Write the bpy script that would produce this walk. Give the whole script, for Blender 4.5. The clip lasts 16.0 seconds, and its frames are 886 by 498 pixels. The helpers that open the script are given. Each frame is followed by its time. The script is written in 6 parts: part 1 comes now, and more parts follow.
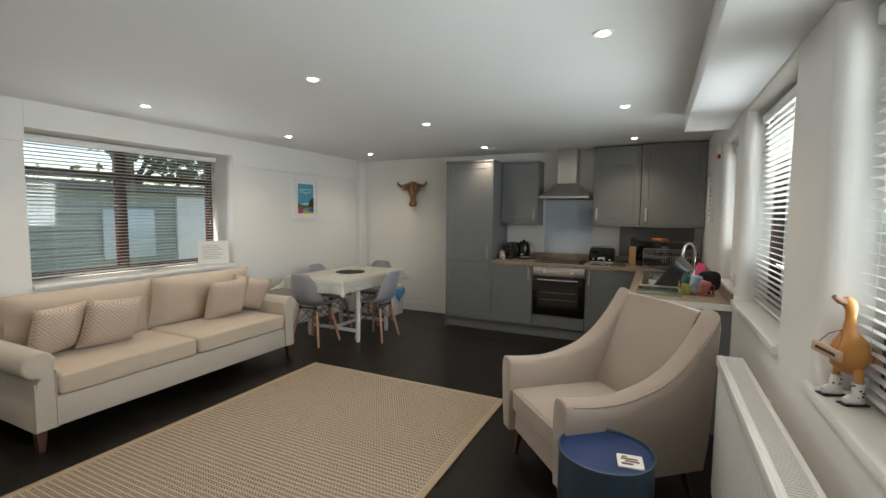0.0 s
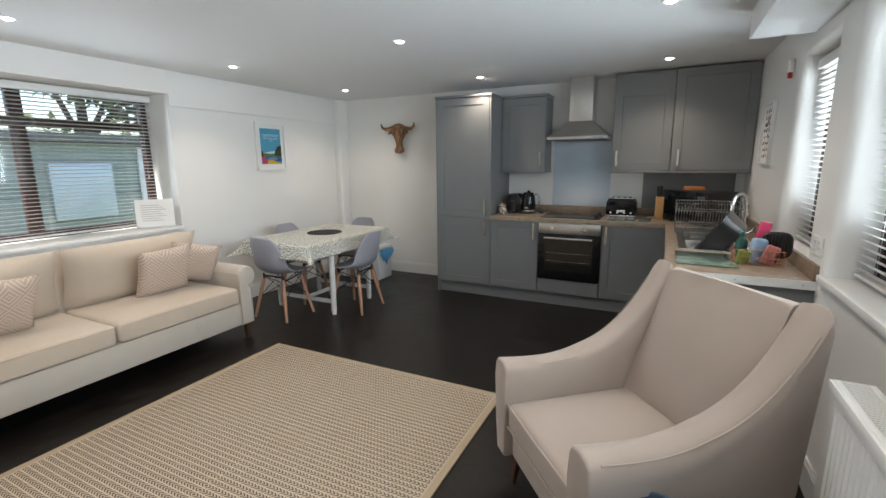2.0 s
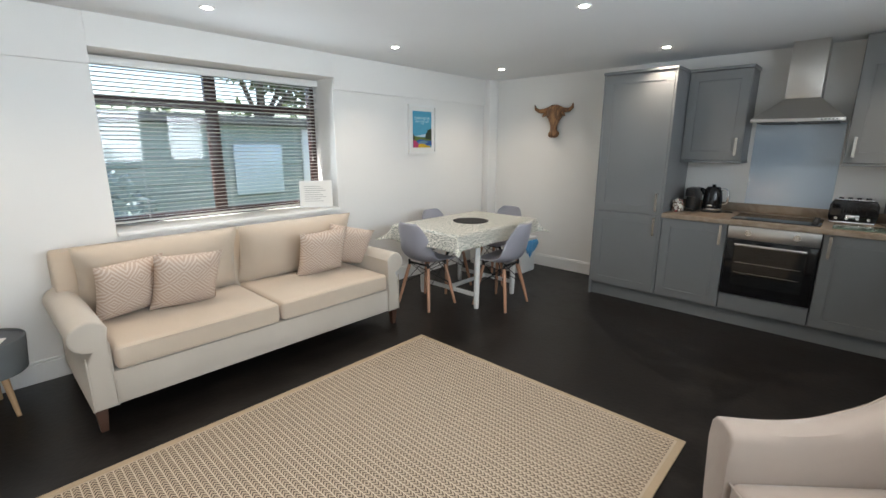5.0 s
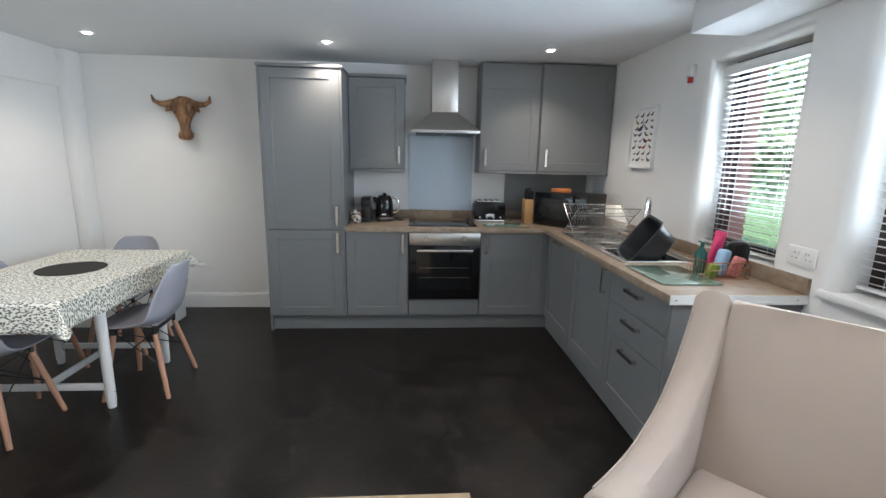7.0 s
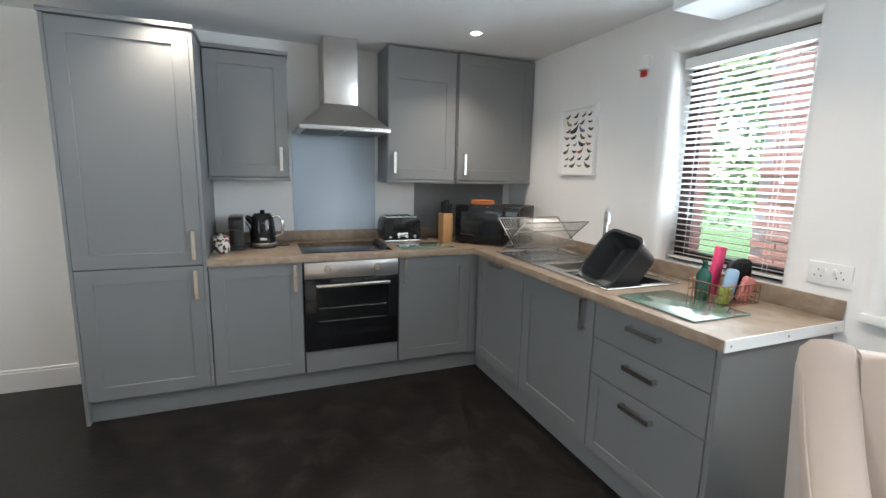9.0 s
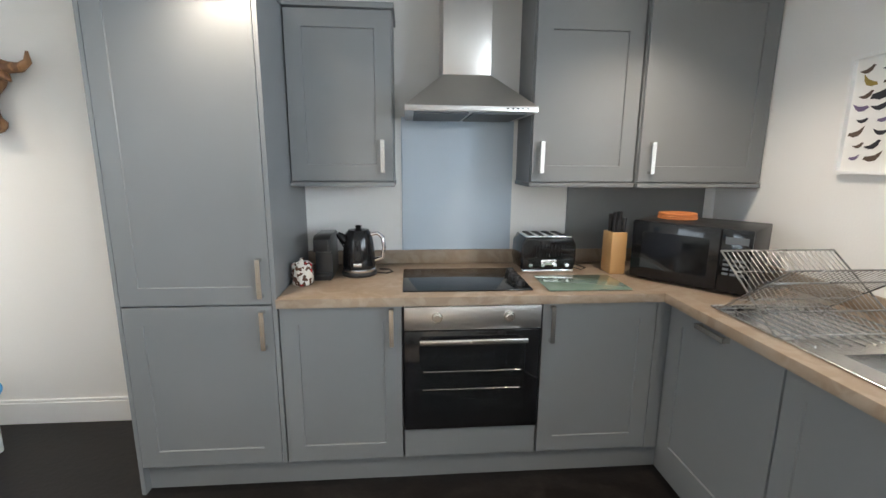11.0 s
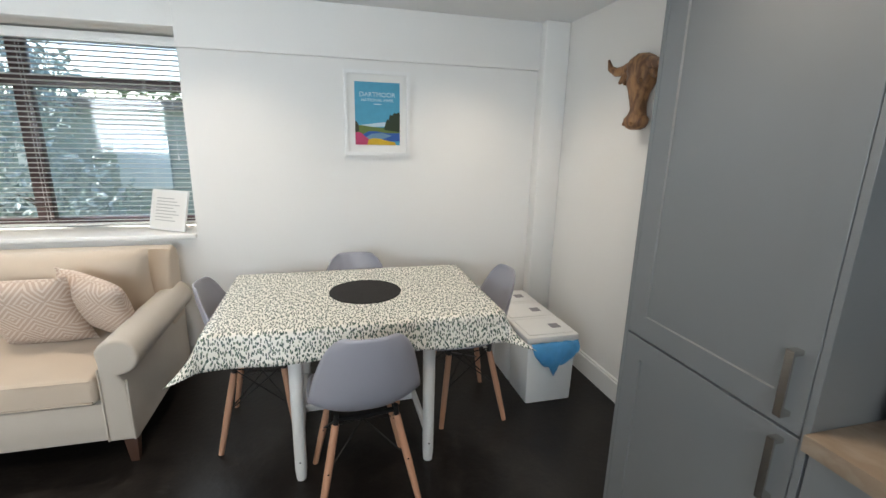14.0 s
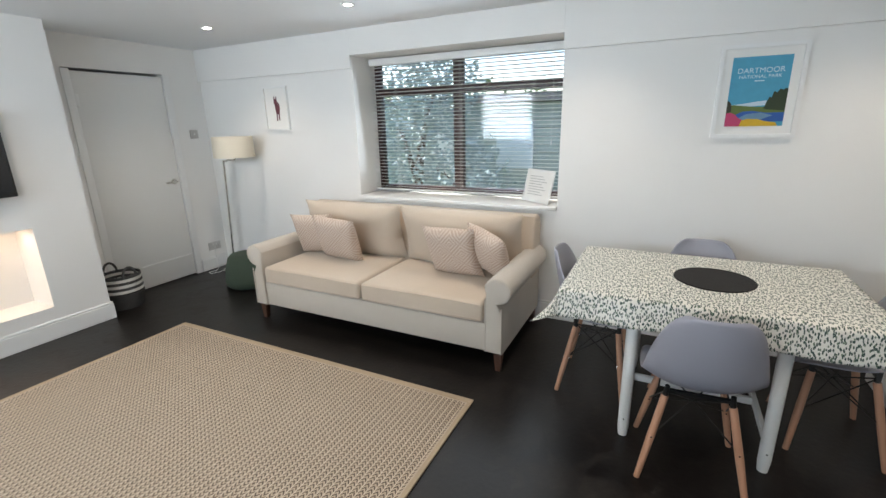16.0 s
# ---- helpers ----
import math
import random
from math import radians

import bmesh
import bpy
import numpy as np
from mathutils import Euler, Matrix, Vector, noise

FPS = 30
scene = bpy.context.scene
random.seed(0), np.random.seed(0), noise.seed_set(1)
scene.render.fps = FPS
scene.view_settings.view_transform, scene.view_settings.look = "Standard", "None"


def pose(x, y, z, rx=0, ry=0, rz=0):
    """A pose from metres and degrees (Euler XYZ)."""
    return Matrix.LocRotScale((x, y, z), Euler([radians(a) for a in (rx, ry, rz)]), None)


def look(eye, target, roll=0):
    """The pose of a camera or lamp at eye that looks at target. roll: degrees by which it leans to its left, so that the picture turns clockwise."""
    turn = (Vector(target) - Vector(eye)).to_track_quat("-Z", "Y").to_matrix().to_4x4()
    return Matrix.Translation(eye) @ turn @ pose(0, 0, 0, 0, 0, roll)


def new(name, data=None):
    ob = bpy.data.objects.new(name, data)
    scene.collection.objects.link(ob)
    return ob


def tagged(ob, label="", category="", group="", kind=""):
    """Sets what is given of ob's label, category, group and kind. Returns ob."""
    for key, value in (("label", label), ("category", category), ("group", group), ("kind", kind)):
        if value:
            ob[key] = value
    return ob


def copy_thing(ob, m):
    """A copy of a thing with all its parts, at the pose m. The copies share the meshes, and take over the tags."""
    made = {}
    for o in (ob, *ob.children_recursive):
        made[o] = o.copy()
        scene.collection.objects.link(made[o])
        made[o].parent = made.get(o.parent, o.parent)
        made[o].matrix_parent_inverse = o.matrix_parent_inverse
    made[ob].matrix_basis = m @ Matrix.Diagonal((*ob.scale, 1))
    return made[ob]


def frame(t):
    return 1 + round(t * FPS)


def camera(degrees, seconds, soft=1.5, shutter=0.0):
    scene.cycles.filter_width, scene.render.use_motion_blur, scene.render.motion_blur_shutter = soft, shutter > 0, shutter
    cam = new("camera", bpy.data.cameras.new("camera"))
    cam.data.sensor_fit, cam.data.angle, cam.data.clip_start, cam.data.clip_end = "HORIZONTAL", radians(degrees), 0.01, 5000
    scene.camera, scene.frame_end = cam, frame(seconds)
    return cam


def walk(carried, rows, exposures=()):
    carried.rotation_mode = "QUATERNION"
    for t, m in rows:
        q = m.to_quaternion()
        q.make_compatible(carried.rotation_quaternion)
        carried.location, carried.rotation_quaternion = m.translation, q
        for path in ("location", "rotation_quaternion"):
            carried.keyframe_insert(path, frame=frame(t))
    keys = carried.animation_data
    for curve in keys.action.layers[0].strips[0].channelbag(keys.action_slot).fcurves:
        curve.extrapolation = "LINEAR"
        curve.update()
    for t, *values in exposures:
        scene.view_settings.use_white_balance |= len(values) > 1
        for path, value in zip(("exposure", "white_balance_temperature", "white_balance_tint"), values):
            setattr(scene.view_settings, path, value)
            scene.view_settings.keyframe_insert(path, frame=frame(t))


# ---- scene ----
cam = camera(89.9, 16.0)
PATH = [
    (0, (0.308, 0.223, 1.479), (-0.556, 2.02, 1.32), 0.5),
    (0.5, (0.21, 0.4, 1.472), (-0.475, 2.267, 1.259), 0.3),
    (1, (0.196, 0.648, 1.458), (-0.574, 2.471, 1.166), -0.4),
    (1.5, (0.179, 0.843, 1.474), (-0.661, 2.623, 1.122), -0.8),
    (2, (0.103, 1.041, 1.47), (-0.771, 2.798, 1.084), -0.6),
    (2.5, (0.089, 1.194, 1.468), (-1.011, 2.81, 1.047), -0.8),
    (3, (0.114, 1.296, 1.487), (-1.338, 2.599, 1.05), 0.6),
    (3.2, (0.118, 1.308, 1.492), (-1.405, 2.527, 1.049), 0.1),
    (5.3, (-0.37, 1.205, 1.495), (-1.597, 2.72, 1.048), 0.5),
    (5.5, (-0.425, 1.274, 1.472), (-1.571, 2.853, 1.035), 0.9),
    (6, (-0.627, 1.463, 1.472), (-1.476, 3.221, 1.038), 2.6),
    (6.5, (-0.872, 1.638, 1.469), (-1.174, 3.572, 1.058), 2.2),
    (7, (-0.985, 1.824, 1.466), (-0.846, 3.779, 1.066), 1.2),
    (7.5, (-1.075, 2.048, 1.444), (-0.663, 3.971, 1.079), 1.7),
    (8, (-1.202, 2.283, 1.434), (-0.53, 4.135, 1.088), 1.9),
    (8.2, (-1.223, 2.337, 1.406), (-0.471, 4.162, 1.086), 1.3),
    (10.3, (-1.154, 3.37, 1.45), (-0.635, 5.263, 1.069), -0.2),
    (10.5, (-1.071, 3.445, 1.467), (-0.665, 5.365, 1.087), -0.1),
    (11, (-0.986, 3.66, 1.465), (-0.833, 5.616, 1.076), 0.4),
    (11.5, (-0.924, 3.913, 1.471), (-0.959, 5.873, 1.072), 0.0),
    (12, (-0.822, 4.116, 1.468), (-1.239, 6.032, 1.073), -0.3),
    (12.5, (-0.774, 4.287, 1.474), (-1.713, 5.997, 1.033), 0.0),
    (13, (-0.85, 4.438, 1.48), (-2.07, 5.956, 1.027), -0.1),
    (13.5, (-0.915, 4.488, 1.452), (-2.548, 5.561, 1.02), -0.5),
    (14, (-0.921, 4.471, 1.504), (-2.8, 4.967, 1.028), 1.3),
    (14.5, (-0.907, 4.489, 1.505), (-2.844, 4.469, 1.007), 1.0),
    (15, (-0.855, 4.457, 1.499), (-2.703, 3.905, 0.971), -0.5),
    (15.5, (-0.757, 4.394, 1.527), (-2.535, 3.657, 0.981), -1.2),
    (16, (-0.643, 4.372, 1.526), (-2.362, 3.508, 0.978), -1.3),
]
walk(cam, [(t, look(eye, target, roll)) for t, eye, target, roll in PATH],
     [(0, 1.0, 7100, 10), (0.5, 1.27, 6750, 10), (1, 1.17, 6600, 10), (2, 1.45, 6500, 10), (3.2, 1.55, 6500, 10), (5.5, 1.6, 6450, 10), (6.5, 1.92, 6250, 10), (7, 1.8, 6050, 10), (7.5, 1.32, 6100, 10),
      (8.5, 1.85, 6150, 10), (10.5, 2.45, 6400, 10), (12.5, 2.42, 6250, 10), (13.5, 1.9, 6450, 10), (14.5, 1.6, 6500, 10), (16, 1.55, 6350, 10)])

# ---- world, sun, lamps ----
world = bpy.data.worlds.new("world")
scene.world = world
world.use_nodes = True
wn = world.node_tree.nodes
sky = wn.new("ShaderNodeTexSky")
sky.sky_type, sky.sun_disc = "NISHITA", False
sky.sun_elevation, sky.sun_rotation = radians(50), radians(195)
world.node_tree.links.new(sky.outputs[0], wn["Background"].inputs[0])
wn["Background"].inputs[1].default_value = 0.15
sun = new("sun", bpy.data.lights.new("sun", "SUN"))
sun.data.energy, sun.data.angle, sun.data.color = 5.0, radians(0.6), (1.0, 0.95, 0.88)
sun.matrix_world = look((0, 0, 0), (-math.sin(radians(195)) * math.cos(radians(50)), -math.cos(radians(195)) * math.cos(radians(50)), -math.sin(radians(50))))
SPOT_WATTS = 11.0
scene.view_settings.exposure = 1.6

# ---- plan, in metres ----
XW, XE, YS, YN, ZC = -3.95, 0.775, -0.09, 6.10, 2.29
WIN_W = (1.88, 3.67, 0.905, 2.09)
WINS_E = [(3.85, 4.50, 0.965, 2.06), (2.46, 3.50, 0.95, 2.11), (0.85, 1.96, 0.95, 2.11)]
SPOTS = [(-3.28, 1.0), (-3.29, 2.38), (-3.29, 3.86), (-3.29, 5.37), (-1.62, 2.38), (-1.62, 3.86), (-1.62, 5.37), (0.057, 3.86), (0.057, 5.37), (-1.62, 1.0), (0.057, 2.38), (0.057, 1.0)]


# daylight through the window openings
for x, (wy0, wy1, wz0, wz1), way, watts in [(XW - 0.12, WIN_W, 1, 3.8)] + [(XE + 0.03, w, -1, k * (w[1] - w[0])) for k, w in zip((1.0, 2.8, 4.1), WINS_E)] + [(XE + 0.14, w, -1, 8.0 * (w[1] - w[0])) for w in WINS_E]:
    al = new("window_light", bpy.data.lights.new("window_light", "AREA"))
    al.data.shape, al.data.size, al.data.size_y = "RECTANGLE", wy1 - wy0 - 0.1, wz1 - wz0 - 0.3
    al.data.spread = radians(140)
    al.data.energy, al.data.color = watts, (0.80, 0.91, 1.0)
    al.matrix_world = look((x, (wy0 + wy1) / 2, (wz0 + wz1) / 2 + 0.09), (x + way, (wy0 + wy1) / 2, (wz0 + wz1) / 2 - 0.01))


# ---- mesh helpers ----
def box(bm, x0, x1, y0, y1, z0, z1, bevel=0.0, seg=2, rot=None, only=None):
    """A box, with its edges rounded by bevel; rot turns it about its own centre."""
    c = Vector(((x0 + x1) / 2, (y0 + y1) / 2, (z0 + z1) / 2))
    m = Matrix.Translation(c) @ (rot.to_matrix().to_4x4() if rot else Matrix()) @ Matrix.Diagonal((abs(x1 - x0), abs(y1 - y0), abs(z1 - z0), 1))
    verts = bmesh.ops.create_cube(bm, size=1, matrix=m)["verts"]
    if bevel:
        edges = list({e for v in verts for e in v.link_edges})
        if only:
            edges = [e for e in edges if abs((e.verts[0].co - e.verts[1].co).normalized()[only - 1]) > 0.9]
        bmesh.ops.bevel(bm, geom=edges, offset=bevel, segments=seg, profile=0.5, affect="EDGES")
    return bm


def rod(bm, a, b, r0, r1=None, n=12):
    """A straight bar from a to b."""
    a, b = Vector(a), Vector(b)
    q = (b - a).to_track_quat("Z", "Y").to_matrix().to_4x4()
    bmesh.ops.create_cone(bm, cap_ends=True, segments=n, radius1=r0, radius2=r0 if r1 is None else r1, depth=(b - a).length, matrix=Matrix.Translation((a + b) / 2) @ q)
    return bm


def lathe(bm, profile, n=28, at=(0, 0, 0), m=None):
    """A body of revolution about z from (radius, height) pairs."""
    m = (m or Matrix()) @ Matrix.Translation(at)
    rings = [[bm.verts.new(m @ Vector((r * math.cos(k * math.tau / n), r * math.sin(k * math.tau / n), z))) for k in range(n)] for r, z in profile]
    for a, b in zip(rings, rings[1:]):
        for k in range(n):
            bm.faces.new((a[k], a[(k + 1) % n], b[(k + 1) % n], b[k]))
    bm.faces.new(rings[0][::-1])
    bm.faces.new(rings[-1])
    return bm


def tube(bm, points, r, n=8, closed=False):
    """A bent round bar through the points."""
    pts = [Vector(p) for p in points]
    rings, up = [], None
    for k, p in enumerate(pts):
        d = (pts[min(k + 1, len(pts) - 1)] - pts[max(k - 1, 0)]).normalized()
        if up is None:
            up = d.orthogonal().normalized()
        up = (up - d * up.dot(d)).normalized()
        side = d.cross(up)
        rr = r[k] if isinstance(r, (list, tuple)) else r
        rings.append([bm.verts.new(p + (up * math.cos(j * math.tau / n) + side * math.sin(j * math.tau / n)) * rr) for j in range(n)])
    for a, b in zip(rings, rings[1:]):
        for j in range(n):
            bm.faces.new((a[j], a[(j + 1) % n], b[(j + 1) % n], b[j]))
    bm.faces.new(rings[0][::-1])
    bm.faces.new(rings[-1])
    return bm


def slab(bm, outline, axis, lo, hi, bevel=0.0, seg=2):
    """A flat outline, given in the two axes other than axis, thickened from lo to hi."""
    def put(u, v, w):
        return {"x": (w, u, v), "y": (u, w, v), "z": (u, v, w)}[axis]
    a = [bm.verts.new(put(u, v, lo)) for u, v in outline]
    b = [bm.verts.new(put(u, v, hi)) for u, v in outline]
    fs = [bm.faces.new(a), bm.faces.new(b[::-1])]
    for k in range(len(a)):
        j = (k + 1) % len(a)
        fs.append(bm.faces.new((a[k], b[k], b[j], a[j])))
    bmesh.ops.recalc_face_normals(bm, faces=fs)
    if bevel:
        rim = [e for e in fs[0].edges] + [e for e in fs[1].edges]
        bmesh.ops.bevel(bm, geom=rim, offset=bevel, segments=seg, profile=0.5, affect="EDGES")
    return bm


def pillow(bm, w, h, t, m, n=12, power=3.0, pinch=0.06):
    """A stuffed cushion w by h, t thick at its middle, lying in the xy plane of m."""
    grid = {}
    for side in (1, -1):
        for i in range(n + 1):
            for j in range(n + 1):
                u, v = 2 * i / n - 1, 2 * j / n - 1
                edge = i in (0, n) or j in (0, n)
                if edge and side == -1:
                    grid[side, i, j] = grid[1, i, j]
                    continue
                fat = ((1 - abs(u) ** power) * (1 - abs(v) ** power)) ** 0.5
                x = u * w / 2 * (1 - pinch * (1 - v * v) * abs(u) ** 2)
                y = v * h / 2 * (1 - pinch * (1 - u * u) * abs(v) ** 2)
                grid[side, i, j] = bm.verts.new(m @ Vector((x, y, side * t / 2 * fat)))
        for i in range(n):
            for j in range(n):
                q = [grid[side, i, j], grid[side, i + 1, j], grid[side, i + 1, j + 1], grid[side, i, j + 1]]
                bm.faces.new(q if side == 1 else q[::-1])
    return bm


def new_bm():
    return bmesh.new()


WORLD_THINGS = set()


def thing(name, label, category, at=(0, 0, 0), turn=0.0, group="", world_made=True):
    """An Empty at the base of a thing. world_made: its parts are modelled where they stand."""
    ob = new(name)
    ob.empty_display_size = 0.1
    ob.matrix_basis = pose(*at, 0, 0, turn)
    tagged(ob, label, category, group)
    if world_made:
        WORLD_THINGS.add(ob.name)
    return ob


def part(name, bm, material, parent=None, label="", sharp=35.0, kind="", smooth=True):
    """Makes ONE mesh object of the bmesh, under a thing, under a part, or in the setting."""
    top = parent
    while top is not None and top.parent is not None:
        top = top.parent
    if top is not None and top.name in WORLD_THINGS:
        bm.transform(top.matrix_basis.inverted())
    bmesh.ops.recalc_face_normals(bm, faces=bm.faces)
    for f in bm.faces:
        f.smooth = smooth
    if smooth:
        for e in bm.edges:
            if len(e.link_faces) == 2:
                e.smooth = e.calc_face_angle(0.0) < radians(sharp)
    me = bpy.data.meshes.new(name)
    bm.to_mesh(me)
    bm.free()
    me.materials.append(material)
    ob = new(name, me)
    if parent is not None:
        ob.parent = parent
    if label or kind:
        tagged(ob, label, "", "", kind)
    return ob


def structure(name, bm, material, label="", category="", sharp=35.0):
    ob = part(name, bm, material, None, "", sharp)
    return tagged(ob, label, category, "", "structure")


# ---- materials ----
def material(name, color, rough=0.5, metal=0.0, vary=0.06, scale=6.0, grain=0.0, grain_scale=200.0, spec=0.5, stretch=(1, 1, 1), coat=0.0, sheen=0.0, dirt=0.0):
    """A surface with mottling at a coarse and a fine scale, and fine relief."""
    m = bpy.data.materials.new(name)
    m.use_nodes = True
    nt = m.node_tree
    n, l = nt.nodes, nt.links
    b = n["Principled BSDF"]
    co = n.new("ShaderNodeTexCoord")
    mp = n.new("ShaderNodeMapping")
    mp.inputs["Scale"].default_value = stretch
    l.new(co.outputs["Object"], mp.inputs[0])
    big = n.new("ShaderNodeTexNoise")
    big.inputs["Scale"].default_value, big.inputs["Detail"].default_value = scale, 6
    l.new(mp.outputs[0], big.inputs["Vector"])
    ramp = n.new("ShaderNodeMix")
    ramp.data_type = "RGBA"
    lo = [c * (1 - vary) for c in color]
    hi = [min(1, c * (1 + vary)) for c in color]
    ramp.inputs[6].default_value, ramp.inputs[7].default_value = (*lo, 1), (*hi, 1)
    l.new(big.outputs[0], ramp.inputs[0])
    out = ramp.outputs[2]
    b.inputs["Metallic"].default_value = metal
    b.inputs["Specular IOR Level"].default_value = spec
    b.inputs["Coat Weight"].default_value = coat
    b.inputs["Coat Roughness"].default_value = 0.08
    b.inputs["Sheen Weight"].default_value = sheen
    l.new(out, b.inputs["Base Color"])
    rr = n.new("ShaderNodeMapRange")
    rr.inputs["To Min"].default_value, rr.inputs["To Max"].default_value = max(0.02, rough - 0.06), min(1, rough + 0.06)
    l.new(big.outputs[0], rr.inputs[0])
    l.new(rr.outputs[0], b.inputs["Roughness"])
    if grain:
        fine = n.new("ShaderNodeTexNoise")
        fine.inputs["Scale"].default_value, fine.inputs["Detail"].default_value = grain_scale, 3
        l.new(mp.outputs[0], fine.inputs["Vector"])
        bump = n.new("ShaderNodeBump")
        bump.inputs["Strength"].default_value, bump.inputs["Distance"].default_value = grain, 0.002
        l.new(fine.outputs[0], bump.inputs["Height"])
        l.new(bump.outputs[0], b.inputs["Normal"])
    return m


def math_node(nt, op, a, b=None, c=None):
    q = nt.nodes.new("ShaderNodeMath")
    q.operation = op
    for k, v in enumerate((a, b, c)):
        if v is None:
            continue
        if isinstance(v, (int, float)):
            q.inputs[k].default_value = v
        else:
            nt.links.new(v, q.inputs[k])
    return q.outputs[0]


def mix_color(nt, fac, a, b):
    q = nt.nodes.new("ShaderNodeMix")
    q.data_type = "RGBA"
    for sock, v in ((q.inputs[0], fac), (q.inputs[6], a), (q.inputs[7], b)):
        if isinstance(v, tuple):
            sock.default_value = (*v, 1)
        elif isinstance(v, (int, float)):
            sock.default_value = v
        else:
            nt.links.new(v, sock)
    return q.outputs[2]


def glow(name, color, strength):
    m = bpy.data.materials.new(name)
    m.use_nodes = True
    b = m.node_tree.nodes["Principled BSDF"]
    b.inputs["Base Color"].default_value = (*color, 1)
    b.inputs["Emission Color"].default_value = (*color, 1)
    b.inputs["Emission Strength"].default_value = strength
    return m


def glass(name, color=(1, 1, 1), rough=0.0):
    m = bpy.data.materials.new(name)
    m.use_nodes = True
    b = m.node_tree.nodes["Principled BSDF"]
    b.inputs["Base Color"].default_value = (*color, 1)
    b.inputs["Transmission Weight"].default_value = 1.0
    b.inputs["Roughness"].default_value = rough
    b.inputs["IOR"].default_value = 1.45
    return m


WALL = material("white_wall_paint", (0.80, 0.79, 0.765), 0.6, vary=0.02, scale=2.5, grain=0.25, grain_scale=120)
CEIL = material("white_ceiling_paint", (0.77, 0.785, 0.795), 0.7, vary=0.02, scale=2, grain=0.15, grain_scale=120)
TRIM = material("white_gloss_paint", (0.80, 0.80, 0.785), 0.32, vary=0.02, scale=3)
DOORP = material("white_satin_paint", (0.78, 0.78, 0.76), 0.4, vary=0.02, scale=3)
GREY = material("grey_cabinet_paint", (0.186, 0.192, 0.196), 0.42, vary=0.03, scale=5, grain=0.08, grain_scale=300)
GREYIN = material("grey_cabinet_edge", (0.10, 0.11, 0.12), 0.5, vary=0.03)
STEEL = material("brushed_steel", (0.62, 0.60, 0.57), 0.32, 1.0, vary=0.04, scale=4, stretch=(60, 60, 1))
STEELH = material("brushed_steel_level", (0.60, 0.59, 0.57), 0.3, 1.0, vary=0.04, scale=4, stretch=(1, 1, 80))
NICKEL = material("satin_nickel", (0.66, 0.64, 0.60), 0.25, 1.0, vary=0.04)
RACKM = material("dull_rack_wire", (0.36, 0.36, 0.355), 0.28, 1.0, vary=0.05)
CHROME = material("chrome", (0.85, 0.85, 0.86), 0.06, 1.0, vary=0.02)
BLACKG = material("black_glass", (0.006, 0.007, 0.008), 0.06, vary=0.1, spec=0.6)
BLACKP = material("black_enamel", (0.008, 0.008, 0.009), 0.09, vary=0.2, spec=0.4)
BLACKM = material("matt_black_plastic", (0.012, 0.012, 0.013), 0.45, vary=0.2)
# near-black colour that stands for the shade inside small openings
HOLESHADE = material("hole_shade", (0.01, 0.01, 0.01), 0.8)
BLUEGLASS = material("pale_blue_glass", (0.47, 0.56, 0.65), 0.08, vary=0.02, coat=1.0)
# One linen twice: SOFAC carries the lamps' warm tint in its colour.
SOFAC = material("lamp_tinted_sofa_linen", (0.54, 0.45, 0.355), 0.9, vary=0.06, scale=7, grain=0.5, grain_scale=500, sheen=0.2)
SOFAB = material("untinted_sofa_linen", (0.51, 0.46, 0.395), 0.9, vary=0.05, scale=7, grain=0.5, grain_scale=500, sheen=0.2)
ARMC = material("oatmeal_chair_linen", (0.37, 0.307, 0.265), 0.88, vary=0.05, scale=8, grain=0.5, grain_scale=500, sheen=0.25)
WALNUT = material("dark_walnut", (0.075, 0.035, 0.022), 0.4, vary=0.3, scale=12, stretch=(1, 1, 0.15))
BEECH = material("pinkish_beech", (0.50, 0.27, 0.17), 0.45, vary=0.15, scale=20, stretch=(1, 1, 0.12), grain=0.1)
SHELLM = material("pale_grey_plastic", (0.34, 0.34, 0.385), 0.42, vary=0.02, scale=4, grain=0.05)
WIRE = material("black_wire", (0.01, 0.01, 0.01), 0.4)
WHITEP = material("white_plastic", (0.78, 0.78, 0.76), 0.35, vary=0.02)
TABLEW = material("white_table_paint", (0.76, 0.76, 0.74), 0.4, vary=0.03, scale=8)
BROWNF = material("dark_brown_frame", (0.035, 0.014, 0.012), 0.35, vary=0.15, scale=10)
SLAT = material("white_blind_slat", (0.80, 0.80, 0.78), 0.35, vary=0.02)
_n, _l = SLAT.node_tree.nodes, SLAT.node_tree.links
_t, _m = _n.new("ShaderNodeBsdfTranslucent"), _n.new("ShaderNodeMixShader")
_t.inputs[0].default_value, _m.inputs[0].default_value = (0.85, 0.84, 0.80, 1), 0.3
_l.new(_n["Principled BSDF"].outputs[0], _m.inputs[1])
_l.new(_t.outputs[0], _m.inputs[2])
_l.new(_m.outputs[0], _n["Material Output"].inputs[0])
RAD = material("white_radiator_enamel", (0.76, 0.76, 0.75), 0.3, vary=0.02)
NAVY = material("blue_stool_enamel", (0.012, 0.040, 0.135), 0.38, vary=0.08, scale=5)
NAVYS = material("slate_blue_stool_side", (0.045, 0.075, 0.115), 0.4, vary=0.08, scale=5)
TEAK = material("carved_bull_wood", (0.27, 0.135, 0.058), 0.5, vary=0.75, scale=22, stretch=(1, 1, 0.3), grain=0.5, grain_scale=60)
_nt = TEAK.node_tree
_r = _nt.nodes.new("ShaderNodeMapRange")
_r.inputs["From Min"].default_value, _r.inputs["From Max"].default_value = 0.42, 0.60
_w = [q for q in _nt.nodes if q.bl_idname == "ShaderNodeTexNoise" and q.inputs["Detail"].default_value > 5][0]
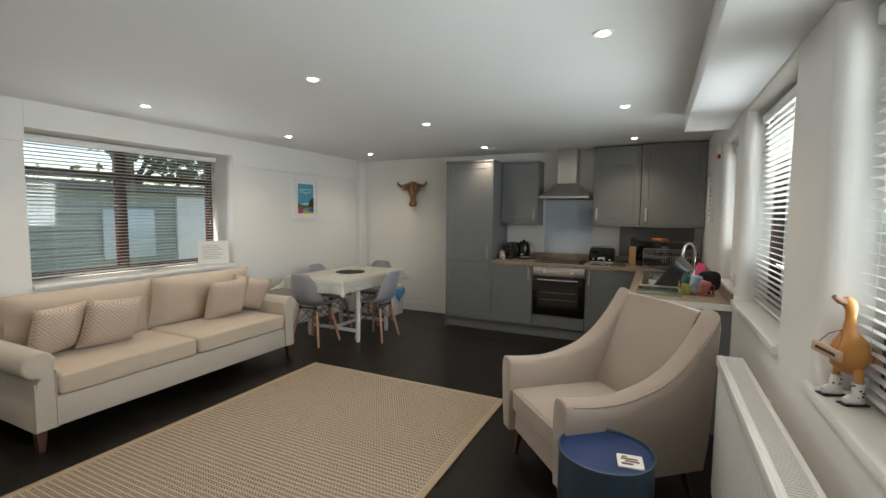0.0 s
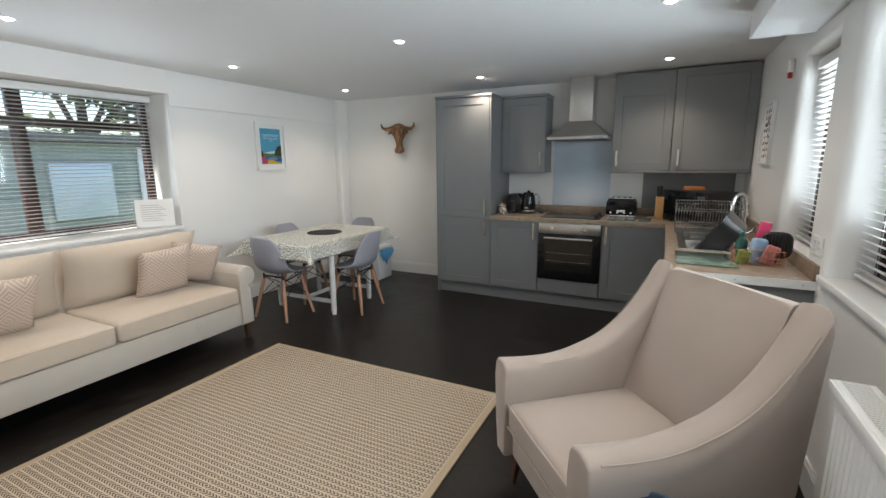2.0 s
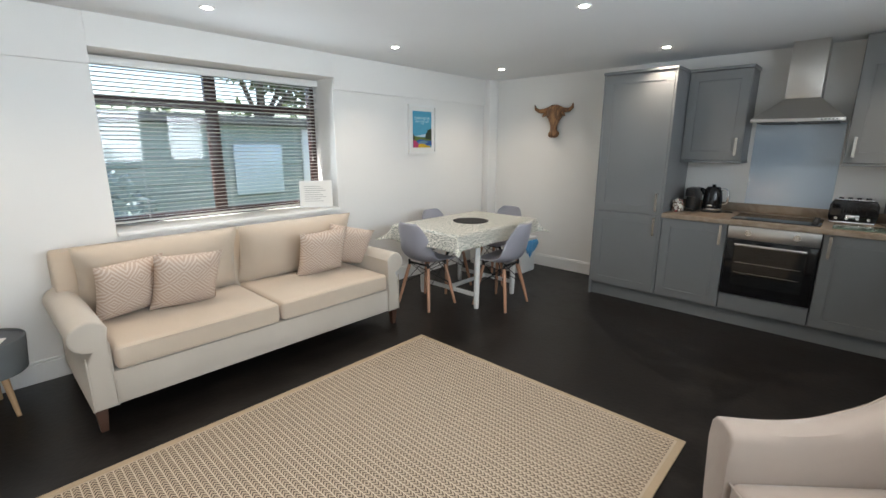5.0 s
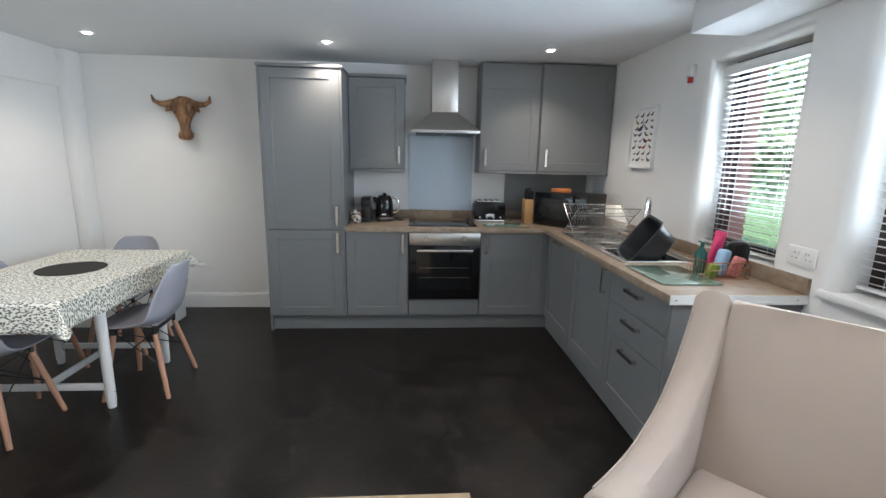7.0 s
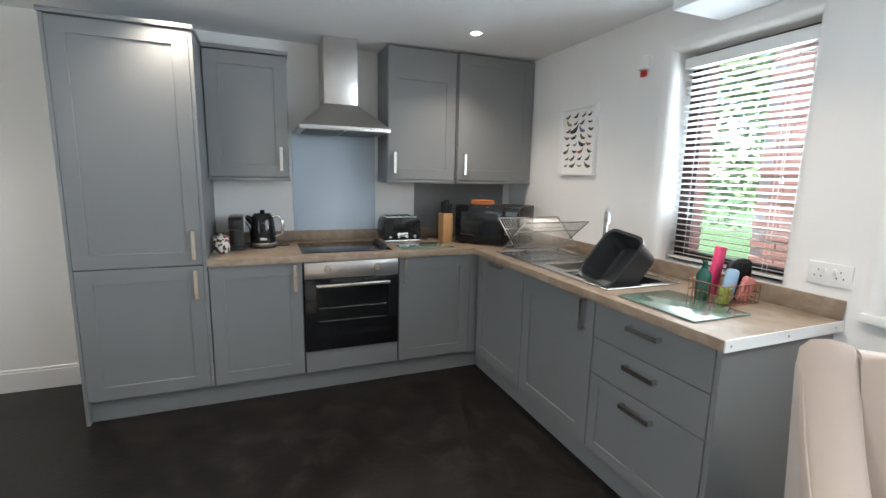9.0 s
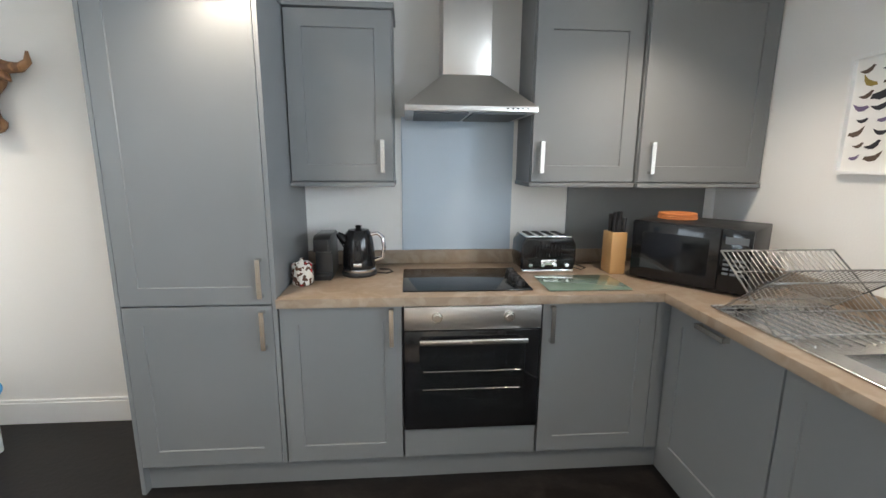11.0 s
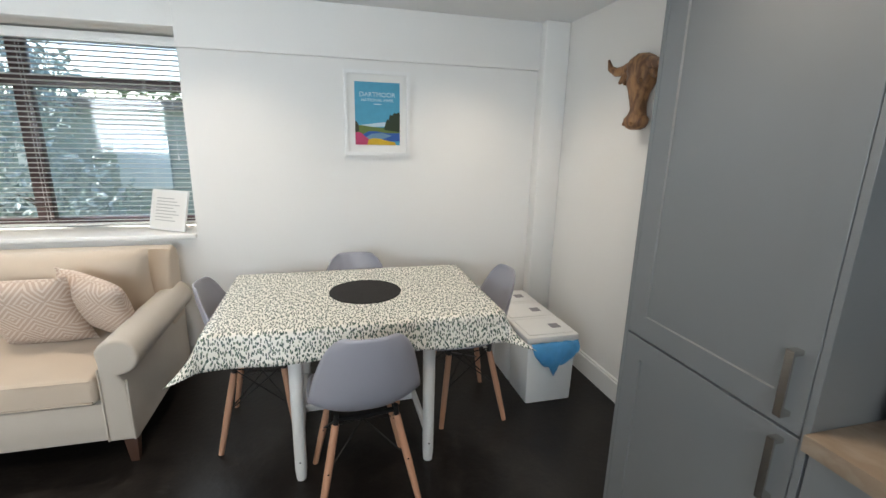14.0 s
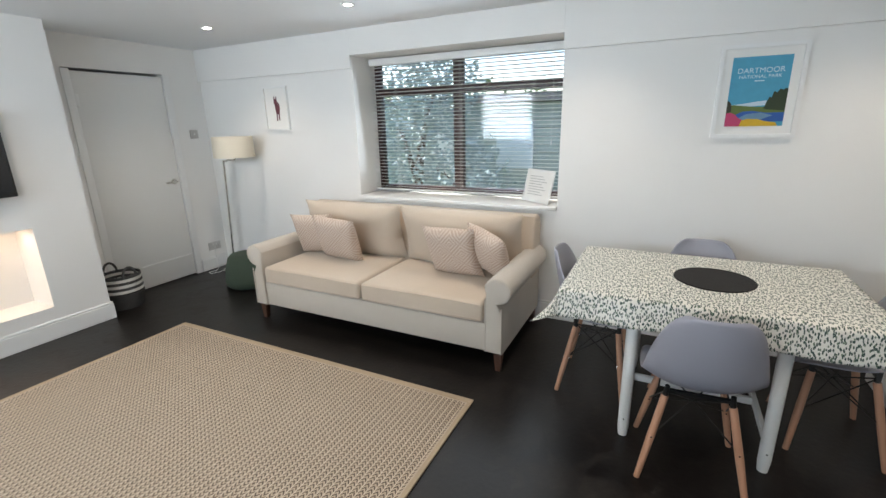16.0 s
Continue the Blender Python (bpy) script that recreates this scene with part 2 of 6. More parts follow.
_w.inputs["Scale"].default_value, _w.inputs["Distortion"].default_value = 30, 0.6
_nt.links.new(_w.outputs[0], _r.inputs[0])
_x = [q for q in _nt.nodes if q.bl_idname == "ShaderNodeMix"][0]
_x.inputs[6].default_value, _x.inputs[7].default_value = (0.15, 0.068, 0.030, 1), (0.36, 0.185, 0.080, 1)
_nt.links.new(_r.outputs[0], _x.inputs[0])
DUCKW = material("honey_carved_wood", (0.50, 0.22, 0.06), 0.38, vary=0.3, scale=14, grain=0.3, grain_scale=80)
BLOCKW = material("light_bamboo", (0.50, 0.29, 0.12), 0.4, vary=0.15, scale=20, stretch=(1, 1, 0.1))
ORANGE = material("orange_tan_mat", (0.50, 0.17, 0.05), 0.6, vary=0.1)
BLUEBAG = material("blue_plastic_bag", (0.09, 0.35, 0.66), 0.3, vary=0.3, scale=14, grain=0.8, grain_scale=30)
POUF = material("dark_green_pouf", (0.042, 0.062, 0.042), 0.9, vary=0.2, scale=14, grain=0.6, grain_scale=200)
SHADE = material("cream_lampshade", (0.72, 0.66, 0.54), 0.85, vary=0.05, grain=0.2)
GREYROPE = material("charcoal_rope", (0.05, 0.048, 0.046), 0.95, vary=0.3, scale=20, grain=0.8, grain_scale=150)
WHITEROPE = material("white_rope", (0.62, 0.60, 0.56), 0.95, vary=0.12, scale=20, grain=0.8, grain_scale=150)
PANE = glass("window_glass")
LAMP = glow("downlight_lens", (1.0, 0.93, 0.82), 14.0)
SCREEN = material("dark_screen", (0.01, 0.011, 0.013), 0.12, vary=0.1, coat=0.4)
PAPER = material("white_paper", (0.80, 0.79, 0.76), 0.7, vary=0.01)


def worktop_material():
    m = material("stone_grey_oak_worktop", (0.24, 0.178, 0.124), 0.38, vary=0.3, scale=3.0, stretch=(1, 3, 3), grain=0.08, grain_scale=150)
    nt = m.node_tree
    b = nt.nodes["Principled BSDF"]
    co = nt.nodes.new("ShaderNodeTexCoord")
    mu = nt.nodes.new("ShaderNodeTexNoise")
    mu.inputs["Scale"].default_value, mu.inputs["Detail"].default_value, mu.inputs["Distortion"].default_value = 9, 10, 1.5
    nt.links.new(co.outputs["Object"], mu.inputs["Vector"])
    rg = nt.nodes.new("ShaderNodeMapRange")
    rg.inputs["From Min"].default_value, rg.inputs["From Max"].default_value = 0.45, 0.62
    nt.links.new(mu.outputs[0], rg.inputs[0])
    old = b.inputs["Base Color"].links[0].from_socket
    nt.links.new(mix_color(nt, math_node(nt, "MULTIPLY", rg.outputs[0], 0.5), old, (0.35, 0.29, 0.23)), b.inputs["Base Color"])
    return m


def floor_material():
    """Dark vinyl with a cloudy slate print and a worn, uneven sheen."""
    m = material("dark_vinyl_floor", (0.0070, 0.0056, 0.0050), 0.34, vary=0.5, scale=2.2, grain=0.5, grain_scale=35, spec=0.30)
    nt = m.node_tree
    b = nt.nodes["Principled BSDF"]
    co = nt.nodes.new("ShaderNodeTexCoord")
    cloud, fleck = nt.nodes.new("ShaderNodeTexNoise"), nt.nodes.new("ShaderNodeTexNoise")
    for q, sc, det, dist in ((cloud, 5.5, 9, 0.8), (fleck, 26, 6, 0.3)):
        q.inputs["Scale"].default_value, q.inputs["Detail"].default_value, q.inputs["Distortion"].default_value = sc, det, dist
        q.inputs["Roughness"].default_value = 0.62
        nt.links.new(co.outputs["Object"], q.inputs["Vector"])
    rg = nt.nodes.new("ShaderNodeMapRange")
    rg.inputs["From Min"].default_value, rg.inputs["From Max"].default_value = 0.48, 0.68
    nt.links.new(cloud.outputs[0], rg.inputs[0])
    rf = nt.nodes.new("ShaderNodeMapRange")
    rf.inputs["From Min"].default_value, rf.inputs["From Max"].default_value = 0.42, 0.68
    nt.links.new(fleck.outputs[0], rf.inputs[0])
    patch_ = math_node(nt, "MULTIPLY", rg.outputs[0], math_node(nt, "MULTIPLY_ADD", rf.outputs[0], 0.7, 0.3))
    old = b.inputs["Base Color"].links[0].from_socket
    nt.links.new(mix_color(nt, patch_, old, (0.026, 0.022, 0.019)), b.inputs["Base Color"])
    rough = b.inputs["Roughness"].links[0].from_socket
    nt.links.new(math_node(nt, "MULTIPLY_ADD", patch_, 0.16, rough), b.inputs["Roughness"])
    return m


def jar_material():
    """Glazed pattern of red, white and brown patches."""
    m = material("patterned_ceramic", (0.62, 0.58, 0.52), 0.25, vary=0.1, scale=45)
    nt = m.node_tree
    b = nt.nodes["Principled BSDF"]
    co = nt.nodes.new("ShaderNodeTexCoord")
    vo = nt.nodes.new("ShaderNodeTexVoronoi")
    vo.inputs["Scale"].default_value = 75
    nt.links.new(co.outputs["Object"], vo.inputs["Vector"])
    sp = nt.nodes.new("ShaderNodeSeparateColor")
    nt.links.new(vo.outputs["Color"], sp.inputs[0])
    col = b.inputs["Base Color"].links[0].from_socket
    col = mix_color(nt, math_node(nt, "LESS_THAN", sp.outputs[0], 0.38), col, (0.09, 0.045, 0.03))
    col = mix_color(nt, math_node(nt, "GREATER_THAN", sp.outputs[1], 0.90), col, (0.45, 0.02, 0.03))
    nt.links.new(col, b.inputs["Base Color"])
    return m


def rug_material():
    """Woven rows across the rug with a chevron in each row."""
    m = material("woven_jute_rug", (0.44, 0.36, 0.275), 0.95, vary=0.08, scale=8)
    nt = m.node_tree
    b = nt.nodes["Principled BSDF"]
    co = nt.nodes.new("ShaderNodeTexCoord")
    sp = nt.nodes.new("ShaderNodeSeparateXYZ")
    nt.links.new(co.outputs["Object"], sp.inputs[0])
    x, y = math_node(nt, "ABSOLUTE", sp.outputs[0]), sp.outputs[1]
    row = math_node(nt, "FRACT", math_node(nt, "DIVIDE", math_node(nt, "ADD", y, 10), 0.031))
    tri = math_node(nt, "ABSOLUTE", math_node(nt, "SUBTRACT", row, 0.5))
    chev = math_node(nt, "FRACT", math_node(nt, "ADD", math_node(nt, "DIVIDE", x, 0.021), math_node(nt, "MULTIPLY", tri, 2.0)))
    dark = math_node(nt, "LESS_THAN", chev, 0.47)
    inside = math_node(nt, "LESS_THAN", tri, 0.40)
    edge = math_node(nt, "LESS_THAN", tri, 0.46)
    mask = math_node(nt, "MULTIPLY", dark, inside)
    inner = math_node(nt, "MULTIPLY", math_node(nt, "LESS_THAN", x, 0.925), math_node(nt, "LESS_THAN", math_node(nt, "ABSOLUTE", y), 1.235))
    mask = math_node(nt, "MULTIPLY", mask, inner)
    light = math_node(nt, "MULTIPLY", math_node(nt, "SUBTRACT", 1.0, edge), inner)
    old = b.inputs["Base Color"].links[0].from_socket
    col = mix_color(nt, math_node(nt, "MULTIPLY", light, 0.85), old, (0.64, 0.56, 0.46))
    nt.links.new(mix_color(nt, math_node(nt, "MULTIPLY", mask, 0.95), col, (0.085, 0.062, 0.045)), b.inputs["Base Color"])
    bump = nt.nodes.new("ShaderNodeBump")
    bump.inputs["Distance"].default_value, bump.inputs["Strength"].default_value = 0.003, 0.6
    nt.links.new(math_node(nt, "SUBTRACT", 1.0, mask), bump.inputs["Height"])
    nt.links.new(bump.outputs[0], b.inputs["Normal"])
    return m


def leaf_material():
    """Cream oilcloth with little scattered green leaves."""
    m = material("leaf_print_oilcloth", (0.76, 0.74, 0.67), 0.35, vary=0.03, scale=3)
    nt = m.node_tree
    b = nt.nodes["Principled BSDF"]
    co = nt.nodes.new("ShaderNodeTexCoord")
    col = b.inputs["Base Color"].links[0].from_socket
    for turn, off, tint, size in ((35, 0.0, (0.035, 0.065, 0.050), 0.20), (-50, 3.3, (0.04, 0.075, 0.060), 0.20), (80, 7.7, (0.16, 0.21, 0.14), 0.16), (8, 5.1, (0.035, 0.07, 0.055), 0.18)):
        mp = nt.nodes.new("ShaderNodeMapping")
        mp.inputs["Rotation"].default_value = (radians(turn * 0.5), 0, radians(turn))
        mp.inputs["Location"].default_value = (off, off * 0.7, off * 0.3)
        mp.inputs["Scale"].default_value = (31, 76, 50)
        nt.links.new(co.outputs["UV"], mp.inputs[0])
        vo = nt.nodes.new("ShaderNodeTexVoronoi")
        vo.voronoi_dimensions = "2D"
        vo.inputs["Scale"].default_value = 1.0
        nt.links.new(mp.outputs[0], vo.inputs["Vector"])
        col = mix_color(nt, math_node(nt, "LESS_THAN", vo.outputs["Distance"], size), col, tint)
    nt.links.new(col, b.inputs["Base Color"])
    return m


def fret_material():
    """Cream cloth woven with a diagonal key pattern."""
    m = material("key_pattern_cloth", (0.49, 0.375, 0.30), 0.9, vary=0.05, scale=9, grain=0.4, grain_scale=400)
    nt = m.node_tree
    b = nt.nodes["Principled BSDF"]
    co = nt.nodes.new("ShaderNodeTexCoord")
    sp = nt.nodes.new("ShaderNodeSeparateXYZ")
    nt.links.new(co.outputs["UV"], sp.inputs[0])
    u = math_node(nt, "SUBTRACT", math_node(nt, "FRACT", math_node(nt, "MULTIPLY", math_node(nt, "ADD", sp.outputs[0], sp.outputs[1]), 2.6)), 0.5)
    v = math_node(nt, "SUBTRACT", math_node(nt, "FRACT", math_node(nt, "MULTIPLY", math_node(nt, "SUBTRACT", sp.outputs[0], sp.outputs[1]), 2.6)), 0.5)
    ring = math_node(nt, "MAXIMUM", math_node(nt, "ABSOLUTE", u), math_node(nt, "ABSOLUTE", v))
    spiral = math_node(nt, "ADD", math_node(nt, "MULTIPLY", ring, 6.0), math_node(nt, "MULTIPLY", math_node(nt, "GREATER_THAN", u, v), 0.5))
    line = math_node(nt, "LESS_THAN", math_node(nt, "FRACT", spiral), 0.42)
    old = b.inputs["Base Color"].links[0].from_socket
    nt.links.new(mix_color(nt, line, old, (0.63, 0.53, 0.445)), b.inputs["Base Color"])
    return m


FLOOR, JARM = floor_material(), jar_material()
WORKTOP, RUGM, LEAFM, FRET = worktop_material(), rug_material(), leaf_material(), fret_material()

# ---- setting: floor, walls, ceiling ----
bm = new_bm()
box(bm, XW - 0.4, XE + 0.3, YS - 0.2, YN + 0.2, -0.12, 0.0)
structure("floor", bm, FLOOR, "dark brown-black vinyl floor with a dull sheen", "floor")
bm = new_bm()
box(bm, XW - 0.4, XE + 0.3, YS - 0.2, YN + 0.2, ZC, ZC + 0.15)
structure("ceiling", bm, CEIL, "flat white painted ceiling with recessed downlights", "ceiling")
bm = new_bm()
box(bm, XW - 0.2, XE + 0.3, YN, YN + 0.2, 0, ZC)
structure("wall_north", bm, WALL, "smooth white painted wall behind the kitchen units", "wall")
bm = new_bm()
box(bm, -2.72, XE + 0.3, YS - 0.2, YS, 0, ZC)
box(bm, XW - 0.2, -3.555, YS - 0.2, YS, 0, ZC)
box(bm, -3.555, -2.72, YS - 0.2, YS, 2.03, ZC)
# unseen board added behind the door to block outdoor light at its gaps
box(bm, -3.7, -2.6, YS - 0.35, YS - 0.201, 0, ZC)
structure("wall_south", bm, WALL, "plain white painted wall around the white door", "wall")
# west wall with its window opening, and the thicker band above
bm = new_bm()
y0, y1, z0, z1 = WIN_W
box(bm, XW - 0.4, XW, YS, y0, 0, ZC)
box(bm, XW - 0.4, XW, y1, YN, 0, ZC)
box(bm, XW - 0.4, XW, y0, y1, 0, z0 - 0.03)
box(bm, XW - 0.4, XW, y0, y1, z1, ZC)
structure("wall_west", bm, WALL, "white painted wall with a deep window opening above the sofa", "wall")
bm = new_bm()
box(bm, XW, XW + 0.03, YS, y0, 1.985, ZC, 0.004)
box(bm, XW, XW + 0.03, y1, 5.92, 1.985, ZC, 0.004)
box(bm, XW, XW + 0.03, y0, y1, z1, ZC)
structure("wall_band", bm, WALL, "thicker band of white plaster along the top of the wall", "wall")
bm = new_bm()
box(bm, XW, XW + 0.10, 5.92, YN, 0, ZC, 0.01)
structure("pipe_boxing", bm, WALL, "narrow white boxed-in pipe in the corner", "boxing")
bm = new_bm()
box(bm, XW - 0.33, XW + 0.035, y0 - 0.0, y1 + 0.0, z0 - 0.03, z0, 0.006)
structure("window_sill_1", bm, TRIM, "white gloss window sill behind the sofa", "window sill")
# east wall with three openings with rounded plaster reveals
bm = new_bm()
sills = [w[2] for w in WINS_E]
box(bm, XE, XE + 0.26, YS, YN, 0, 0.90)
box(bm, XE, XE + 0.26, YS, YN, 2.17, ZC)
RND = 0.055
for layer, grow in (((XE, XE + RND), RND), ((XE + RND, XE + 0.26), 0.0)):
    ya = YS
    for wy0, wy1, wz0, wz1 in WINS_E[::-1]:
        up = min(grow, 2.13 - wz1)
        box(bm, *layer, ya, wy0 - grow, 0.90, 2.17)
        box(bm, *layer, wy0 - grow, wy1 + grow, wz1 + up, 2.17)
        box(bm, *layer, wy0 - grow, wy1 + grow, 0.90, wz0 - 0.035)
        ya = wy1 + grow
    box(bm, *layer, ya, YN, 0.90, 2.17)
for wy0, wy1, wz0, wz1 in WINS_E:
    rings = []
    for k in range(9):
        a = k * math.pi / 16
        x, e = XE + RND * (1 - math.cos(a)), RND * (1 - math.sin(a))
        up = min(RND, 2.13 - wz1) * (1 - math.sin(a))
        rings.append([bm.verts.new((x, y, z)) for y, z in ((wy0 - e, 0.90), (wy0 - e, wz1 + up), (wy1 + e, wz1 + up), (wy1 + e, 0.90))])
    for p, q in zip(rings, rings[1:]):
        for k in range(3):
            bm.faces.new((p[k], p[k + 1], q[k + 1], q[k]))
structure("wall_east", bm, WALL, "white plastered wall with three windows with soft rounded edges", "wall", 40)
for k, (wy0, wy1, wz0, wz1) in enumerate(WINS_E):
    bm = new_bm()
    slab(bm, [(XE - 0.022, wy0 - 0.05), (XE - 0.022, wy1 + 0.05), (XE + 0.001, wy1 + 0.05), (XE + 0.001, wy1 - 0.002), (XE + 0.2, wy1 - 0.002), (XE + 0.2, wy0 + 0.002), (XE + 0.001, wy0 + 0.002), (XE + 0.001, wy0 - 0.05)] if k else
         [(XE + 0.001, wy0 + 0.002), (XE + 0.001, wy1 - 0.002), (XE + 0.2, wy1 - 0.002), (XE + 0.2, wy0 + 0.002)], "z", wz0 - 0.034, wz0, 0.005)
    structure("window_sill_%d" % (k + 2), bm, TRIM, "white gloss window sill", "window sill")
bm = new_bm()
box(bm, 0.47, XE - 0.001, YS + 0.001, 4.25, 2.135, ZC - 0.001, 0.006)
structure("ceiling_boxing", bm, CEIL, "white boxed-in beam under the ceiling along the windows", "beam")
# chimney breast with a niche
bm = new_bm()
NX0, NX1, NZ0, NZ1, BY = -2.12, -1.25, 0.245, 0.855, 0.314
box(bm, -2.49, NX0, YS, BY, 0, ZC)
box(bm, NX1, -0.85, YS, BY, 0, ZC)
box(bm, NX0, NX1, YS, BY, 0, NZ0)
box(bm, NX0, NX1, YS, BY, NZ1, ZC)
box(bm, NX0, NX1, YS, YS + 0.1, NZ0, NZ1)
structure("chimney_breast", bm, WALL, "white painted chimney breast with a lit rectangular niche", "wall")


def skirting(name, x0, x1, y0, y1, face):
    """A skirting board with a chamfered top; face: the side on which the room lies."""
    bm = new_bm()
    box(bm, x0, x1, y0, y1, 0.0, 0.125, 0.002, 1)
    fx = 0.005 * (face[0])
    fy = 0.005 * (face[1])
    box(bm, x0 + max(0, -fx), x1 + min(0, -fx), y0 + max(0, -fy), y1 + min(0, -fy), 0.125, 0.145, 0.004, 1)
    structure(name, bm, TRIM, "white painted skirting board", "skirting board")


skirting("baseboard_west", XW, XW + 0.016, YS + 0.016, 5.92, (1, 0))
skirting("baseboard_north", XW + 0.1, -2.20, YN - 0.016, YN, (0, -1))
skirting("baseboard_east", XE - 0.016, XE, YS, 3.57, (-1, 0))
skirting("baseboard_breast", -2.506, -0.85, BY, BY + 0.016, (0, 1))
skirting("baseboard_breast_side", -2.506, -2.49, YS + 0.016, BY, (-1, 0))
skirting("baseboard_south", XW + 0.016, -3.62, YS, YS + 0.016, (0, 1))
skirting("baseboard_south_east", -0.85, XE - 0.016, YS, YS + 0.016, (0, 1))

# ---- windows and blinds ----
def window(name, x, y0, y1, z0, z1, out, mullion, transom, label):
    """A dark brown frame in the opening; out: +1 or -1, the way to the outside."""
    w = thing(name, label, "window", ((x), (y0 + y1) / 2, z0))
    w["kind"] = "structure"
    d, f = 0.06, 0.055
    bm = new_bm()
    xa, xb = sorted((x, x + out * d))
    box(bm, xa, xb, y0, y0 + f, z0, z1, 0.004)
    box(bm, xa, xb, y1 - f, y1, z0, z1, 0.004)
    box(bm, xa, xb, y0 + f, y1 - f, z0, z0 + f, 0.004)
    box(bm, xa, xb, y0 + f, y1 - f, z1 - f, z1, 0.004)
    part("window_frame", bm, BROWNF, w)
    ys = [y0 + f] + ([mullion] if mullion else []) + [y1 - f]
    zs = [z0 + f] + ([transom] if transom else []) + [z1 - f]
    if mullion:
        bm = new_bm()
        box(bm, xa + 0.002, xb - 0.002, mullion - 0.045, mullion + 0.045, z0 + f, z1 - f, 0.004)
        part("mullion", bm, BROWNF, w)
    if transom:
        bm = new_bm()
        box(bm, xa - 0.001, xb + 0.001, y0 + f, y1 - f, transom - 0.035, transom + 0.035, 0.004)
        part("transom", bm, BROWNF, w)
    for a, b in zip(ys, ys[1:]):
        for c, e in zip(zs, zs[1:]):
            bm = new_bm()
            box(bm, (xa + xb) / 2 - 0.003, (xa + xb) / 2 + 0.003, a, b, c, e)
            p = part("pane", bm, PANE, w, smooth=False)
            p.visible_shadow = False
    return w


def blind(name, x, y0, y1, z0, z1, pitch, width, tilt, label, cords, out):
    b = thing(name, label, "venetian blind", (x, (y0 + y1) / 2, z0))
    bm = new_bm()
    box(bm, x - 0.028, x + 0.028, y0, y1, z1 - 0.055, z1, 0.003)
    part("headrail", bm, WHITEP, b, "white valance rail")
    bm = new_bm()
    box(bm, x - width / 2, x + width / 2, y0, y1, z0, z0 + 0.014, 0.003)
    part("bottom_rail", bm, SLAT, b)
    for y in cords:
        bm = new_bm()
        for s in (-1, 1):
            rod(bm, (x + s * width / 2, y, z0 + 0.014), (x + s * width / 2, y, z1 - 0.055), 0.0009, n=5)
        part("ladder_cord", bm, SLAT, b)
    yc = y1 - 0.10 if out < 0 else y0 + 0.07
    bm = new_bm()
    rod(bm, (x - out * 0.03, yc, z0 + 0.45), (x - out * 0.03, yc, z1 - 0.05), 0.0012, n=5)
    lathe(bm, [(0.003, 0), (0.007, -0.03), (0.006, -0.035)], 8, (x - out * 0.03, yc, z0 + 0.45))
    part("pull_cord", bm, WHITEP, b, "white pull cord with a tassel")
    bm = new_bm()
    hw = width / 2
    n = 4
    ring = []
    for side in (0, 1):
        for k in range(n + 1):
            u = -1 + 2 * k / n
            uu = u if side == 0 else -u
            zz = 0.0025 * (1 - uu * uu) + (0.0012 if side == 0 else 0)
            ring.append((uu * hw, zz))
    outline = [(u * math.cos(tilt) - z * math.sin(tilt), u * math.sin(tilt) + z * math.cos(tilt)) for u, z in ring]
    va = [bm.verts.new((u, y0 + 0.003, z)) for u, z in outline]
    vb = [bm.verts.new((u, y1 - 0.003, z)) for u, z in outline]
    bm.faces.new(va)
    bm.faces.new(vb[::-1])
    for k in range(len(va)):
        j = (k + 1) % len(va)
        bm.faces.new((va[k], vb[k], vb[j], va[j]))
    bm.transform(Matrix.Translation((x, 0, 0)))
    z = z0 + 0.03
    base = b.matrix_basis.translation.z
    bm.transform(Matrix.Translation((0, 0, base)))
    first = part("slat", bm, SLAT, b)
    first.location.z = z - base
    z += pitch
    while z < z1 - 0.07:
        s = new("slat", first.data)
        s.parent = b
        s.location.z = z - base
        z += pitch
    return b


window("window_west", XW - 0.33, WIN_W[0], WIN_W[1], WIN_W[2] + 0.0, WIN_W[3], -1, 2.72, 1.80, "dark brown four-light window behind a white blind")
blind("venetian_blind", XW - 0.25, WIN_W[0] + 0.015, WIN_W[1] - 0.015, WIN_W[2] + 0.02, WIN_W[3] - 0.012, 0.030, 0.035, radians(8), "lowered white venetian blind in the deep window behind the sofa", (2.15, 2.78, 3.4), -1)
for k, (wy0, wy1, wz0, wz1) in enumerate(WINS_E):
    window("window_east", XE + 0.155, wy0, wy1, wz0, wz1, 1, (wy0 + wy1) / 2 if k else None, None, "dark brown framed window behind a white blind")
    blind("venetian_blind", XE + 0.105, wy0 + 0.012, wy1 - 0.012, wz0 + 0.02, wz1 - 0.03, 0.031, 0.035, radians(-14),
          ("lowered white venetian blind over the kitchen worktop", "wide lowered white venetian blind behind the armchair", "lowered white venetian blind behind the carved duck")[k], (wy0 + 0.12, wy1 - 0.12), 1)

# ---- door ----
d = thing("door_1", "closed plain white flush door with a steel lever handle", "door", (-3.14, YS, 0))
d["kind"] = "structure"
bm = new_bm()
box(bm, -3.545, -2.775, YS - 0.055, YS - 0.015, 0.01, 2.005, 0.002)
leaf = part("door_leaf", bm, DOORP, d)
for z0_, z1_ in ((0.22, 0.235), ):
    bm = new_bm()
    box(bm, -3.545, -2.775, YS - 0.015, YS - 0.011, z0_, z1_, 0.001)
    part("panel_moulding", bm, DOORP, d)
bm = new_bm()
rod(bm, (-3.485, YS - 0.02, 1.01), (-3.485, YS + 0.0, 1.01), 0.026, n=24)
rod(bm, (-3.485, YS, 1.01), (-3.485, YS + 0.045, 1.01), 0.009, n=12)
tube(bm, [(-3.485, YS + 0.045, 1.01), (-3.46, YS + 0.05, 1.01), (-3.37, YS + 0.05, 1.008)], 0.009)
